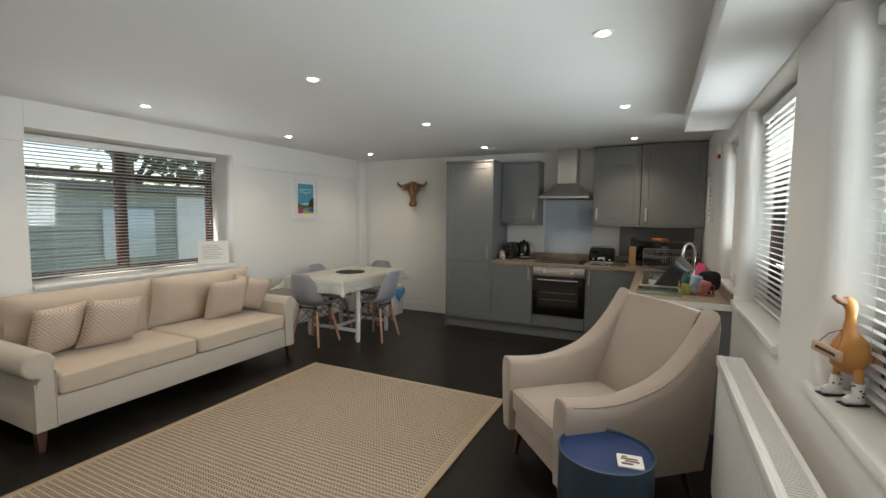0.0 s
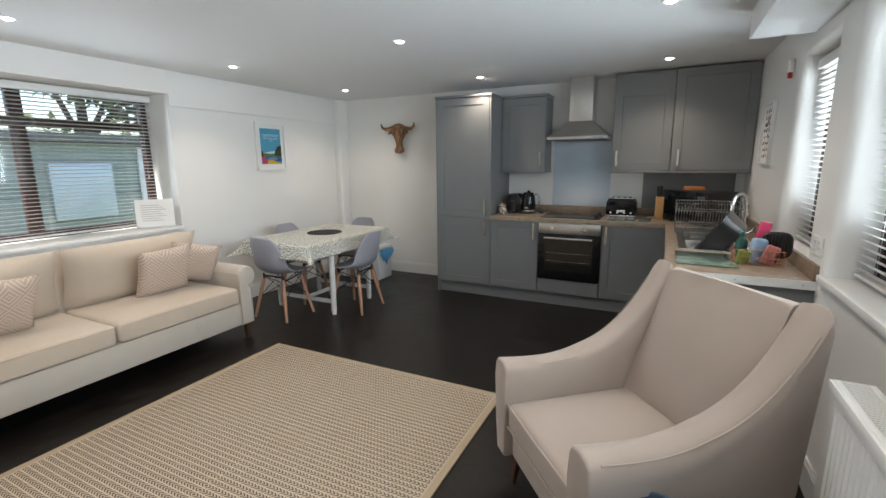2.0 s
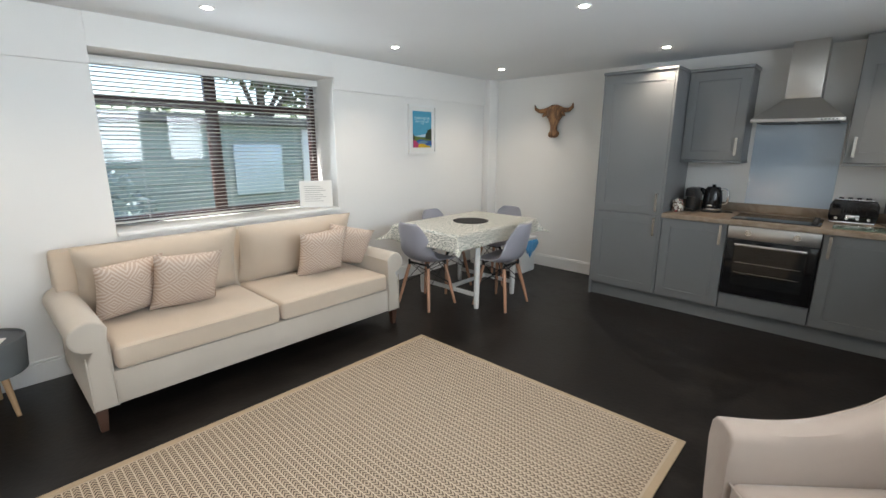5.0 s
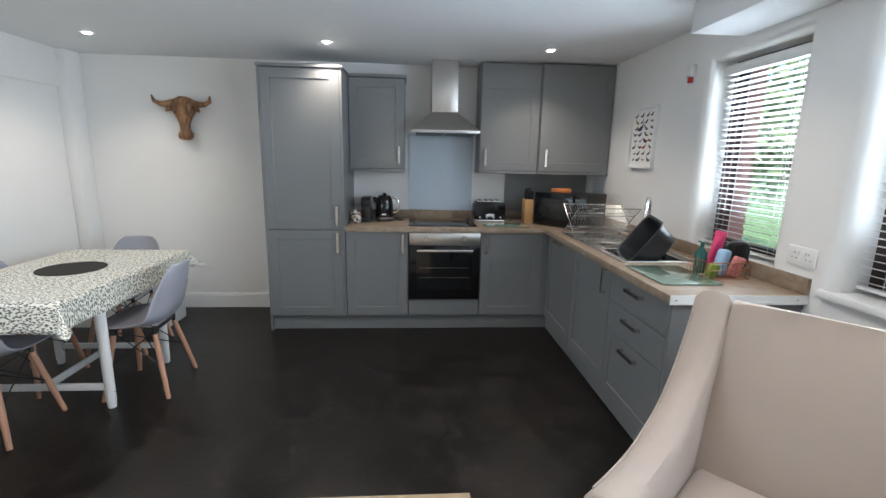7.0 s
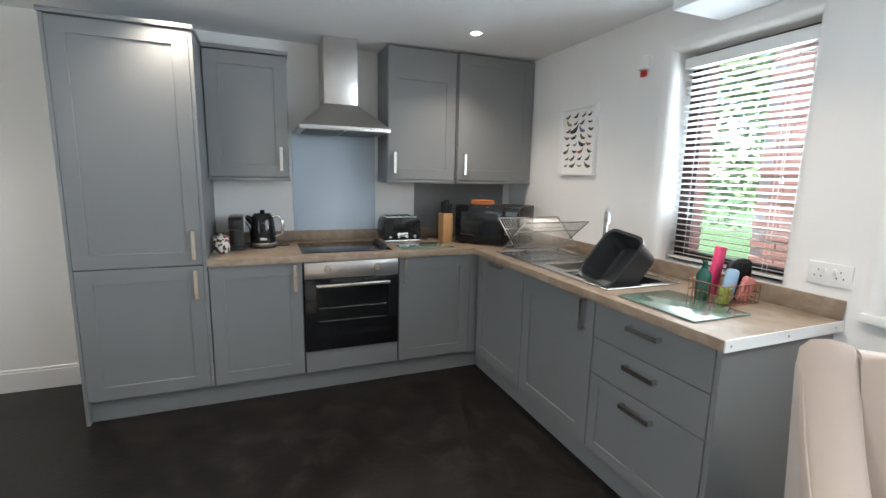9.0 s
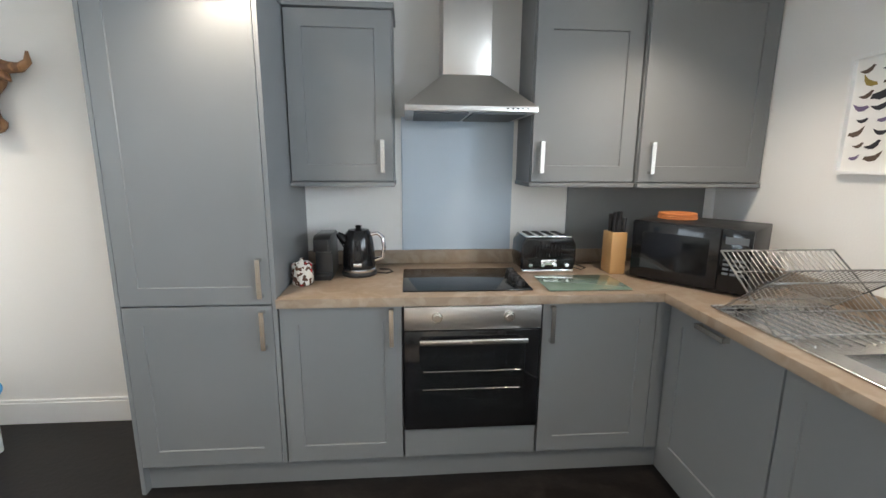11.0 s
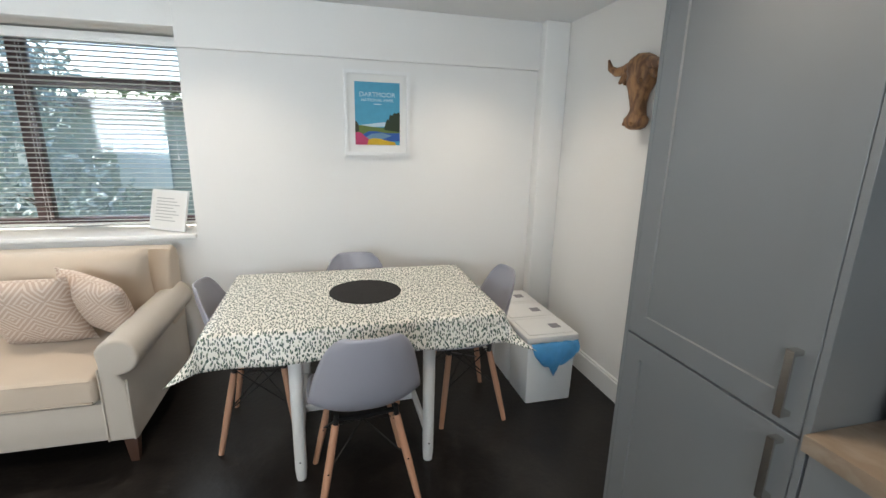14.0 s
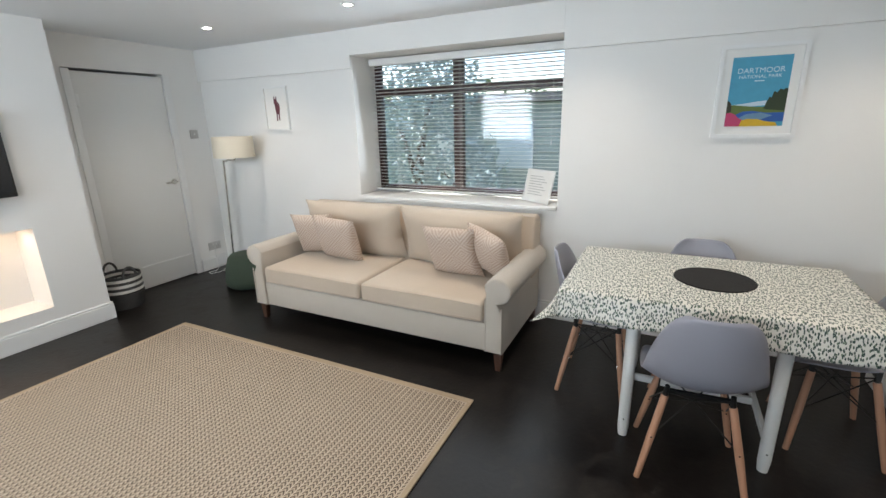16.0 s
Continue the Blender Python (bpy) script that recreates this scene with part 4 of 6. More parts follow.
box(bm, RX + 0.001, RX + 0.018, RY0, RY1, RZ - 0.004, RZ + 0.002, 0.002)
box(bm, RX + 0.082, RX + 0.099, RY0, RY1, RZ - 0.004, RZ + 0.002, 0.002)
y = RY0 + 0.01
while y < RY1 - 0.01:
    box(bm, RX + 0.018, RX + 0.082, y, y + 0.006, RZ - 0.004, RZ + 0.0005)
    y += 0.0125
part("grille", bm, RAD, ra, "slotted white top grille")
bm = new_bm()
box(bm, RX + 0.02, RX + 0.08, RY0 + 0.006, RY1 - 0.006, RZ - 0.05, RZ - 0.03)
part("inner_fins", bm, GREYIN, ra)
for y in (RY0 + 0.2, RY1 - 0.2):
    bm = new_bm()
    box(bm, RX + 0.10, XE, y - 0.02, y + 0.02, 0.3, 0.7, 0.002)
    part("bracket", bm, RAD, ra)
bm = new_bm()
rod(bm, (RX + 0.05, RY1 + 0.002, 0.19), (RX + 0.05, RY1 + 0.04, 0.19), 0.012)
rod(bm, (RX + 0.05, RY1 + 0.03, 0.0), (RX + 0.05, RY1 + 0.03, 0.22), 0.008)
part("valve", bm, CHROME, ra, "chrome valve and pipe")

# ---- dining table and cloth ----
TX0, TX1, TY0, TY1, TZ = -3.50, -2.68, 3.975, 5.23, 0.745
tb = thing("dining_table", "white painted wooden dining table with round legs and low stretchers", "dining table", ((TX0 + TX1) / 2, (TY0 + TY1) / 2, 0))
bm = new_bm()
box(bm, TX0, TX1, TY0, TY1, TZ - 0.022, TZ, 0.006)
part("tabletop", bm, TABLEW, tb)
for x in (-3.44, -2.73):
    for y in (4.31, 4.895):
        bm = new_bm()
        lathe(bm, [(0.021, 0.0), (0.026, 0.05), (0.029, 0.60), (0.029, TZ - 0.023)], 18, (x, y, 0))
        part("leg", bm, TABLEW, tb)
        # dark disc on the leg, coloured like the shade in a bolt hole
        bm = new_bm()
        rod(bm, (x + 0.022, y, 0.10), (x + 0.0275, y, 0.10), 0.004, n=8)
        part("bolt_hole_shade", bm, HOLESHADE, tb)
bm = new_bm()
box(bm, -3.44, -2.73, 4.30, 4.322, 0.11, 0.148, 0.003)
part("stretcher", bm, TABLEW, tb)
bm = new_bm()
box(bm, -3.44, -2.73, 4.884, 4.906, 0.11, 0.148, 0.003)
part("stretcher", bm, TABLEW, tb)
bm = new_bm()
box(bm, -3.10, -3.078, 4.322, 4.884, 0.108, 0.146, 0.003)
part("stretcher", bm, TABLEW, tb)
bm = new_bm()
box(bm, -3.44, -2.73, 4.30, 4.32, TZ - 0.09, TZ - 0.023, 0.003)
box(bm, -3.44, -2.73, 4.886, 4.906, TZ - 0.09, TZ - 0.023, 0.003)
box(bm, -3.45, -3.43, 4.30, 4.906, TZ - 0.09, TZ - 0.023, 0.003)
part("apron", bm, TABLEW, tb)

cl = thing("tablecloth", "cream oilcloth with small green leaves draped over the dining table", "tablecloth", ((TX0 + TX1) / 2, (TY0 + TY1) / 2, TZ))
bm = new_bm()
uv = bm.loops.layers.uv.new("UVMap")
hang = 0.14
NX, NY = 60, 84
cx, cy = (TX0 + TX1) / 2, (TY0 + TY1) / 2
lx, ly = (TX1 - TX0) / 2, (TY1 - TY0) / 2
g = []
for i in range(NX + 1):
    row = []
    for j in range(NY + 1):
        fx = (2 * i / NX - 1) * (lx + hang)
        fy = (2 * j / NY - 1) * (ly + hang + 0.01)
        ex, ey = max(0, abs(fx) - lx), max(0, abs(fy) - ly)
        px, py = max(-lx, min(lx, fx)), max(-ly, min(ly, fy))
        drop = (ex * ex + ey * ey) ** 0.5
        wave = 0.008 * math.sin(fy * 17 + 1) * ex / hang + 0.008 * math.sin(fx * 19) * ey / hang
        corner = min(ex, ey) / hang
        out = 0.22 + 0.55 * corner
        sx, sy = (1 if fx > 0 else -1), (1 if fy > 0 else -1)
        X = px + sx * (ex * out + (0.004 if ex else 0) + (wave if ex else 0))
        Y = py + sy * (ey * out + (0.004 if ey else 0) + (wave if ey else 0))
        Z = TZ + 0.003 - drop * (0.95 - 0.22 * corner)
        row.append((bm.verts.new((cx + X, cy + Y, Z)), fx, fy))
    g.append(row)
for i in range(NX):
    for j in range(NY):
        q = (g[i][j], g[i + 1][j], g[i + 1][j + 1], g[i][j + 1])
        f = bm.faces.new([v[0] for v in q])
        for lo, v in zip(f.loops, q):
            lo[uv].uv = (v[1], v[2])
cloth = part("cloth", bm, LEAFM, cl, sharp=80)
sol = cloth.modifiers.new("thickness", "SOLIDIFY")
sol.thickness, sol.offset = 0.0015, 1.0

pm = thing("placemat", "round matt black placemat lying in the middle of the tablecloth", "placemat", (-3.085, 4.64, TZ + 0.0046), world_made=False)
bm = new_bm()
lathe(bm, [(0.178, 0), (0.18, 0.003), (0.178, 0.005)], 48)
part("mat", bm, material("black_woven_mat", (0.007, 0.006, 0.0055), 0.85, vary=0.3, grain=0.6, grain_scale=300), pm)

# ---- dining chairs ----
def dining_chair():
    t = thing("dining_chair", "pale grey moulded shell chair on splayed beech legs", "dining chair", group="chairs round the table", world_made=False)
    spine = [(-0.225, 0.440), (-0.205, 0.452), (-0.15, 0.448), (-0.05, 0.432), (0.05, 0.428), (0.13, 0.445), (0.18, 0.49), (0.208, 0.56), (0.225, 0.64), (0.243, 0.72), (0.258, 0.785), (0.262, 0.815)]
    half = [0.165, 0.20, 0.222, 0.228, 0.228, 0.226, 0.220, 0.210, 0.195, 0.175, 0.145, 0.100]
    lift = [0.0, 0.005, 0.02, 0.035, 0.045, 0.055, 0.05, 0.03, 0.01, 0.0, 0.0, 0.0]
    wrap = [0, 0, 0, 0, 0.01, 0.03, 0.06, 0.08, 0.075, 0.06, 0.045, 0.035]
    bm = new_bm()
    n = 14
    rows = []
    for (y, z), h, li, wr in zip(spine, half, lift, wrap):
        rows.append([bm.verts.new(((2 * j / n - 1) * h, y - wr * abs(2 * j / n - 1) ** 2.5, z + li * abs(2 * j / n - 1) ** 2.5)) for j in range(n + 1)])
    for a, b in zip(rows, rows[1:]):
        for j in range(n):
            bm.faces.new((a[j], a[j + 1], b[j + 1], b[j]))
    shell = part("shell", bm, SHELLM, t, sharp=80)
    s1 = shell.modifiers.new("smooth", "SUBSURF")
    s1.levels = s1.render_levels = 1
    s2 = shell.modifiers.new("thickness", "SOLIDIFY")
    s2.thickness, s2.offset = 0.006, 0
    tops, feet = [], []
    for sx in (-1, 1):
        for y0, y1 in ((-0.13, -0.185), (0.10, 0.175)):
            a, b = Vector((sx * 0.125, y0, 0.385)), Vector((sx * 0.205, y1, 0.0))
            bm = new_bm()
            tube(bm, [b, b.lerp(a, 0.5), a], [0.0125, 0.0165, 0.0155], 12)
            leg = part("leg", bm, BEECH, t, "splayed round beech leg")
            c = b.lerp(a, 0.52)
            bm = new_bm()
            rod(bm, c + Vector((0, -0.018, 0)), c + Vector((0, 0.018, 0)), 0.004, n=8)
            part("bolt", bm, CHROME, leg)
            bm = new_bm()
            rod(bm, a, (sx * 0.12, y0 * 1.05, 0.435), 0.012, 0.010, 8)
            part("mount", bm, WIRE, t)
            tops.append(a)
            feet.append(c)
    for i, j in ((0, 3), (3, 0), (1, 2), (2, 1), (0, 1), (1, 0), (2, 3), (3, 2)):
        bm = new_bm()
        rod(bm, feet[i], Vector((tops[j].x, tops[j].y, 0.405)), 0.0035, n=6)
        part("brace", bm, WIRE, t, "thin black wire brace")
    for y in (-0.13, 0.10):
        bm = new_bm()
        box(bm, -0.13, 0.13, y - 0.01, y + 0.01, 0.405, 0.417)
        part("crossbar", bm, WIRE, t)
    return t


first = dining_chair()
first.matrix_basis = pose(-2.645, 4.585, 0, 0, 0, -86)
tagged(first, "pale grey shell chair on beech legs, open side of table")
for (x, y, r), lab in zip(((-3.18, 4.10, 180), (-3.14, 5.20, 0), (-3.40, 4.62, 90)), (
        "pale grey shell chair on beech legs, between sofa and table", "pale grey shell chair on beech legs, beside the recycling bins",
        "pale grey shell chair on beech legs, between table and wall")):
    tagged(copy_thing(first, pose(x, y, 0, 0, 0, r)), lab)

# ---- recycling bins ----
for k in range(3):
    x1 = -3.045 - k * 0.265
    t = thing("recycling_bin", "white plastic recycling bin with a flat lid" + (" and a blue bag" if k == 0 else ""), "bin", (x1 - 0.13, 5.70, 0), group="row of recycling bins")
    bm = new_bm()
    box(bm, x1 - 0.255, x1, 5.555, 5.845, 0.0, 0.385, 0.012)
    for v in bm.verts:
        if v.co.z > 0.2:
            v.co.y = 5.70 + (v.co.y - 5.70) * 1.06
    part("body", bm, WHITEP, t)
    bm = new_bm()
    box(bm, x1 - 0.262, x1 + 0.006, 5.535, 5.868, 0.386, 0.425, 0.01)
    box(bm, x1 - 0.235, x1 - 0.02, 5.56, 5.84, 0.425, 0.431, 0.004)
    lid = part("lid", bm, WHITEP, t)
    bm = new_bm()
    box(bm, x1 - 0.15, x1 - 0.09, 5.74, 5.80, 0.431, 0.4325)
    part("sticker", bm, material("grey_print", (0.25, 0.24, 0.26), 0.6, vary=0.5, scale=90), t, "small grey printed symbol")
    if k == 0:
        bm = new_bm()
        rows = []
        for i in range(9):
            v = i / 8
            wd = 0.150 * (1 - v ** 2.5 * 0.45)
            rows.append([bm.verts.new((x1 + 0.008 + 0.022 * math.sin(v * 3.1) + 0.006 * math.sin(j * 1.7 + i), 5.715 + wd * (2 * j / 14 - 1), 0.388 - 0.20 * v * (1 - 0.40 * abs(2 * j / 14 - 1) + 0.07 * math.sin(j * 1.1)))) for j in range(15)])
        for a, b in zip(rows, rows[1:]):
            for j in range(14):
                bm.faces.new((a[j], a[j + 1], b[j + 1], b[j]))
        bag = part("bag", bm, BLUEBAG, t, "blue plastic bag folded over the rim", sharp=80)
        bag.modifiers.new("thickness", "SOLIDIFY").thickness = 0.002

# ---- kitchen ----
YF = 5.475


def handle(parent, x, y, z0, z1, nrm, along="z", w=0.019):
    """A flat steel bow handle; nrm: the way out of the door."""
    bm = new_bm()
    n = Vector(nrm)
    if along == "z":
        d, span, o = Vector((0, 0, 1)), z1 - z0, Vector((x, y, z0))
    else:
        d, span, o = Vector(along), z1 - z0, Vector((x, y, z0))
        span = z1
        o = Vector((x, y, z0))
    s = n.cross(d)
    def bar(a, b, c0, c1, e0, e1):
        vs = [o + d * p + n * q + s * r for p in (a, b) for q in (c0, c1) for r in (e0, e1)]
        v = [bm.verts.new(p) for p in vs]
        for f in ((0, 1, 3, 2), (4, 6, 7, 5), (0, 4, 5, 1), (2, 3, 7, 6), (0, 2, 6, 4), (1, 5, 7, 3)):
            bm.faces.new([v[i] for i in f])
    bar(0, span, 0.024, 0.030, -w / 2, w / 2)
    bar(0, 0.012, 0.0, 0.024, -w / 2, w / 2)
    bar(span - 0.012, span, 0.0, 0.024, -w / 2, w / 2)
    return part("handle", bm, NICKEL, parent, "flat satin steel handle")


def shaker(parent, name, a0, a1, z0, z1, face, axis, frame_w=0.075, toprail=None, label="", plain=False):
    """A framed cabinet door in the plane axis = face, opening towards lower values."""
    bm = new_bm()
    top = toprail or frame_w
    def at(u, w, d):
        return bm.verts.new((u, face + d, w) if axis == "y" else (face + d, u, w))
    def ring(m_, mt, d):
        return [at(a0 + m_, z0 + m_, d), at(a1 - m_, z0 + m_, d), at(a1 - m_, z1 - mt, d), at(a0 + m_, z1 - mt, d)]
    loops = [ring(0, 0, 0.02), ring(0, 0, 0.0015), ring(0.0015, 0.0015, 0.0)]
    if not plain:
        loops += [ring(frame_w, top, 0.0), ring(frame_w + 0.002, top + 0.002, 0.0065)]
    bm.faces.new(loops[0])
    bm.faces.new(loops[-1])
    for p, q in zip(loops, loops[1:]):
        for k in range(4):
            bm.faces.new((p[k], p[(k + 1) % 4], q[(k + 1) % 4], q[k]))
    return part(name, bm, GREY, parent, label)


def unit(name, label, x0, x1, y0, y1, z0, z1, mat=None):
    t = thing(name, label, "kitchen cabinet", ((x0 + x1) / 2, (y0 + y1) / 2, z0), group="grey kitchen units")
    bm = new_bm()
    box(bm, x0, x1, y0, y1, z0, z1, 0.001, 1)
    part("carcass", bm, mat or GREY, t)
    return t


# tall cabinet
t = unit("tall_cabinet", "tall grey shaker larder cabinet with two doors", -2.17, -1.545, YF + 0.022, YN, 0.13, 2.125)
bm = new_bm()
box(bm, -2.175, -2.157, YF + 0.001, YN, 0.0, 2.125, 0.001, 1)
box(bm, -1.555, -1.537, YF + 0.001, YN, 0.13, 2.125, 0.001, 1)
part("side_panel", bm, GREY, t)
d1 = shaker(t, "door", -2.155, -1.557, 0.875, 2.120, YF, "y")
handle(d1, -1.595, YF, 0.908, 1.072, (0, -1, 0))
d2 = shaker(t, "door", -2.155, -1.557, 0.135, 0.868, YF, "y")
handle(d2, -1.595, YF, 0.683, 0.85, (0, -1, 0))
bm = new_bm()
box(bm, -2.18, -1.53, YF - 0.012, YN, 2.126, 2.15, 0.003)
part("cornice", bm, GREY, t)
# base units
t = unit("base_cabinet", "grey shaker base cabinet between the larder and the oven", -1.535, -1.018, YF + 0.022, YN, 0.13, 0.860)
d1 = shaker(t, "door", -1.530, -1.020, 0.135, 0.858, YF, "y")
handle(d1, -1.063, YF, 0.683, 0.85, (0, -1, 0))
t = unit("base_cabinet", "grey shaker base cabinet beside the oven in the corner", -0.405, 0.165, YF + 0.022, YN, 0.13, 0.860)
d1 = shaker(t, "door", -0.402, 0.118, 0.135, 0.858, YF, "y")
handle(d1, -0.362, YF, 0.683, 0.85, (0, -1, 0))
bm = new_bm()
box(bm, 0.121, 0.185, YF + 0.002, YF + 0.022, 0.13, 0.858)
part("corner_post", bm, GREY, t)
XF = 0.165
t = unit("base_cabinet", "grey integrated appliance door under the draining board", XF + 0.022, XE, 4.842, YF + 0.02, 0.13, 0.860)
d1 = shaker(t, "door", 4.844, 5.432, 0.135, 0.858, XF, "x")
handle(d1, XF, 5.08, 0.835, 0.16, (-1, 0, 0), (0, 1, 0))
t = unit("base_cabinet", "grey shaker sink cabinet", XF + 0.022, XE, 4.235, 4.838, 0.13, 0.860)
d1 = shaker(t, "door", 4.237, 4.836, 0.135, 0.858, XF, "x")
handle(d1, XF, 4.30, 0.70, 0.85, (-1, 0, 0))
t = unit("drawer_cabinet", "grey three-drawer base cabinet at the end of the worktop", XF + 0.022, XE, 3.644, 4.232, 0.13, 0.860)
for z0, z1 in ((0.69, 0.858), (0.517, 0.686), (0.135, 0.513)):
    dr = shaker(t, "drawer", 3.646, 4.230, z0, z1, XF, "x", frame_w=0.055, plain=z1 - z0 < 0.3)
    handle(dr, XF, 3.86, z1 - 0.055, 0.16, (-1, 0, 0), (0, 1, 0))
bm = new_bm()
box(bm, XF + 0.001, XE, 3.622, 3.642, 0.0, 0.860, 0.001, 1)
part("end_panel", bm, GREY, t)
pl = thing("plinth", "grey kitchen plinth along the base cabinets", "plinth", (-0.7, 5.6, 0))
bm = new_bm()
box(bm, -2.157, 0.22, YF + 0.045, YF + 0.06, 0.0, 0.128)
part("plinth_board", bm, GREY, pl)
bm = new_bm()
box(bm, 0.21, 0.225, 3.644, YF + 0.045, 0.0, 0.128)
part("plinth_board", bm, GREY, pl)
# oven
ov = thing("oven", "built-in steel and black glass electric oven under the hob", "oven", (-0.712, 5.8, 0.13))
bm = new_bm()
box(bm, -1.016, -0.407, YF + 0.024, YN - 0.01, 0.13, 0.858)
part("body", bm, BLACKM, ov)
bm = new_bm()
box(bm, -1.010, -0.413, YF, YF + 0.023, 0.135, 0.277, 0.0015, 1)
part("filler_panel", bm, GREY, ov, "grey filler panel below the oven")
bm = new_bm()
box(bm, -1.009, -0.414, YF - 0.018, YF + 0.022, 0.752, 0.856, 0.002)
pan = part("control_panel", bm, STEELH, ov, "brushed steel control panel")
for x in (-0.868, -0.555):
    bm = new_bm()
    rod(bm, (x, YF - 0.018, 0.81), (x, YF - 0.023, 0.81), 0.024, n=28)
    rod(bm, (x, YF - 0.023, 0.81), (x, YF - 0.043, 0.81), 0.018, 0.016, 28)
    part("knob", bm, NICKEL, pan, "round steel knob")
bm = new_bm()
box(bm, -1.009, -0.414, YF - 0.018, YF + 0.022, 0.282, 0.748, 0.003)
dr = part("door", bm, BLACKP, ov, "black glass oven door")
bm = new_bm()
box(bm, -0.945, -0.478, YF - 0.0195, YF - 0.0175, 0.37, 0.712, 0.0005, 1)
part("glass", bm, BLACKG, dr)
bm = new_bm()
for z in (0.475, 0.56):
    rod(bm, (-0.93, YF - 0.0202, z), (-0.50, YF - 0.0202, z), 0.002, n=6)
part("shelf_bars", bm, NICKEL, dr, "steel shelf seen in the oven window")
bm = new_bm()
box(bm, -0.945, -0.478, YF - 0.062, YF - 0.05, 0.700, 0.722, 0.004)
for x in (-0.925, -0.51):
    box(bm, x, x + 0.015, YF - 0.05, YF - 0.018, 0.704, 0.718)
part("handle", bm, NICKEL, dr, "satin steel bar handle")
# worktop with a cut-out for the sink
wt = thing("worktop", "L-shaped tan and grey laminate kitchen worktop with an upstand", "worktop", (-0.4, 5.8, 0.862))
bm = new_bm()
gx, gy = (-1.535, 0.135, 0.232, 0.655, XE), (3.60, 4.235, 5.25, YF - 0.022, YN)
vs = {(i, j): bm.verts.new((x, y, 0.862)) for i, x in enumerate(gx) for j, y in enumerate(gy) if i or j > 2}
fs = [bm.faces.new((vs[i, j], vs[i + 1, j], vs[i + 1, j + 1], vs[i, j + 1])) for i in range(4) for j in range(4) if (j == 3 or i) and (i, j) != (2, 1)]
up = bmesh.ops.extrude_face_region(bm, geom=fs)
bmesh.ops.translate(bm, verts=[v for v in up["geom"] if isinstance(v, bmesh.types.BMVert)], vec=(0, 0, 0.040))
bmesh.ops.bevel(bm, geom=[e for e in bm.edges if e.is_manifold and e.calc_face_angle(0) > 1.2 and e.verts[0].co.z > 0.9 and e.verts[1].co.z > 0.9], offset=0.003, segments=2, profile=0.5, affect="EDGES")
part("slab", bm, WORKTOP, wt)
bm = new_bm()
slab(bm, [(-1.535, YN), (XE, YN), (XE, 3.60), (XE - 0.018, 3.60), (XE - 0.018, YN - 0.018), (-1.535, YN - 0.018)], "z", 0.902, 0.978, 0.002)
part("upstand", bm, WORKTOP, wt, "low laminate upstand")
bm = new_bm()
box(bm, 0.135, XE - 0.001, 3.595, 3.5998, 0.861, 0.9025)
strip = part("end_strip", bm, WHITEP, wt, "pale metal end strip")
bm = new_bm()
for x in (0.16, 0.45, 0.72):
    rod(bm, (x, 3.5955, 0.882), (x, 3.593, 0.882), 0.004, n=10)
part("screw", bm, NICKEL, strip)
# grey panel and splashback
sp_ = thing("splashback", "pale blue glass splashback between hob and extractor", "splashback", (-0.72, YN, 0.985))
bm = new_bm()
box(bm, -1.022, -0.418, YN - 0.007, YN, 0.979, 1.69, 0.001, 1)
part("glass_sheet", bm, BLUEGLASS, sp_)
gp = thing("wall_panel", "plain grey back panel behind the microwave", "panel", (0.3, YN, 0.985))
bm = new_bm()
box(bm, -0.10, 0.70, YN - 0.019, YN, 0.979, 1.345, 0.001, 1)
part("panel", bm, GREY, gp)
bm = new_bm()
box(bm, 0.70, 0.708, YN - 0.019, YN, 0.979, 1.345)
part("edge_strip", bm, WHITEP, gp)
# wall units
YU = 5.81
t = unit("wall_cabinet", "small grey shaker wall cabinet with one door", -1.535, -1.055, YU + 0.022, YN, 1.365, 2.125)
d1 = shaker(t, "door", -1.530, -1.060, 1.370, 2.12, YU, "y")
handle(d1, -1.105, YU, 1.41, 1.56, (0, -1, 0))
bm = new_bm()
box(bm, -1.537, -1.045, YU - 0.012, YN, 2.126, 2.15, 0.003)
part("cornice", bm, GREY, t)
bm = new_bm()
box(bm, -1.537, -1.050, YU - 0.004, YN, 1.343, 1.364, 0.002)
part("light_rail", bm, GREY, t)
t = unit("wall_cabinet", "grey shaker wall cabinet reaching the ceiling beside the extractor", -0.395, 0.127, YU + 0.022, YN, 1.365, 2.278)
d1 = shaker(t, "door", -0.390, 0.125, 1.370, 2.274, YU, "y", toprail=0.21)
handle(d1, -0.345, YU, 1.41, 1.56, (0, -1, 0))
bm = new_bm()
box(bm, -0.40, 0.130, YU - 0.004, YN, 1.343, 1.364, 0.002)
part("light_rail", bm, GREY, t)
t = unit("wall_cabinet", "grey shaker corner wall cabinet above the microwave", 0.131, 0.772, YU - 0.008, YN, 1.365, 2.278)
d1 = shaker(t, "door", 0.135, 0.768, 1.370, 2.274, YU - 0.03, "y")
handle(d1, 0.19, YU - 0.03, 1.41, 1.56, (0, -1, 0))
bm = new_bm()
box(bm, 0.132, 0.772, YU - 0.034, YN, 1.343, 1.364, 0.002)
part("light_rail", bm, GREY, t)
# extractor hood
ho = thing("extractor_hood", "stainless steel chimney extractor hood over the hob", "extractor hood", (-0.71, 5.9, 1.66))
HY = 5.63
bm = new_bm()
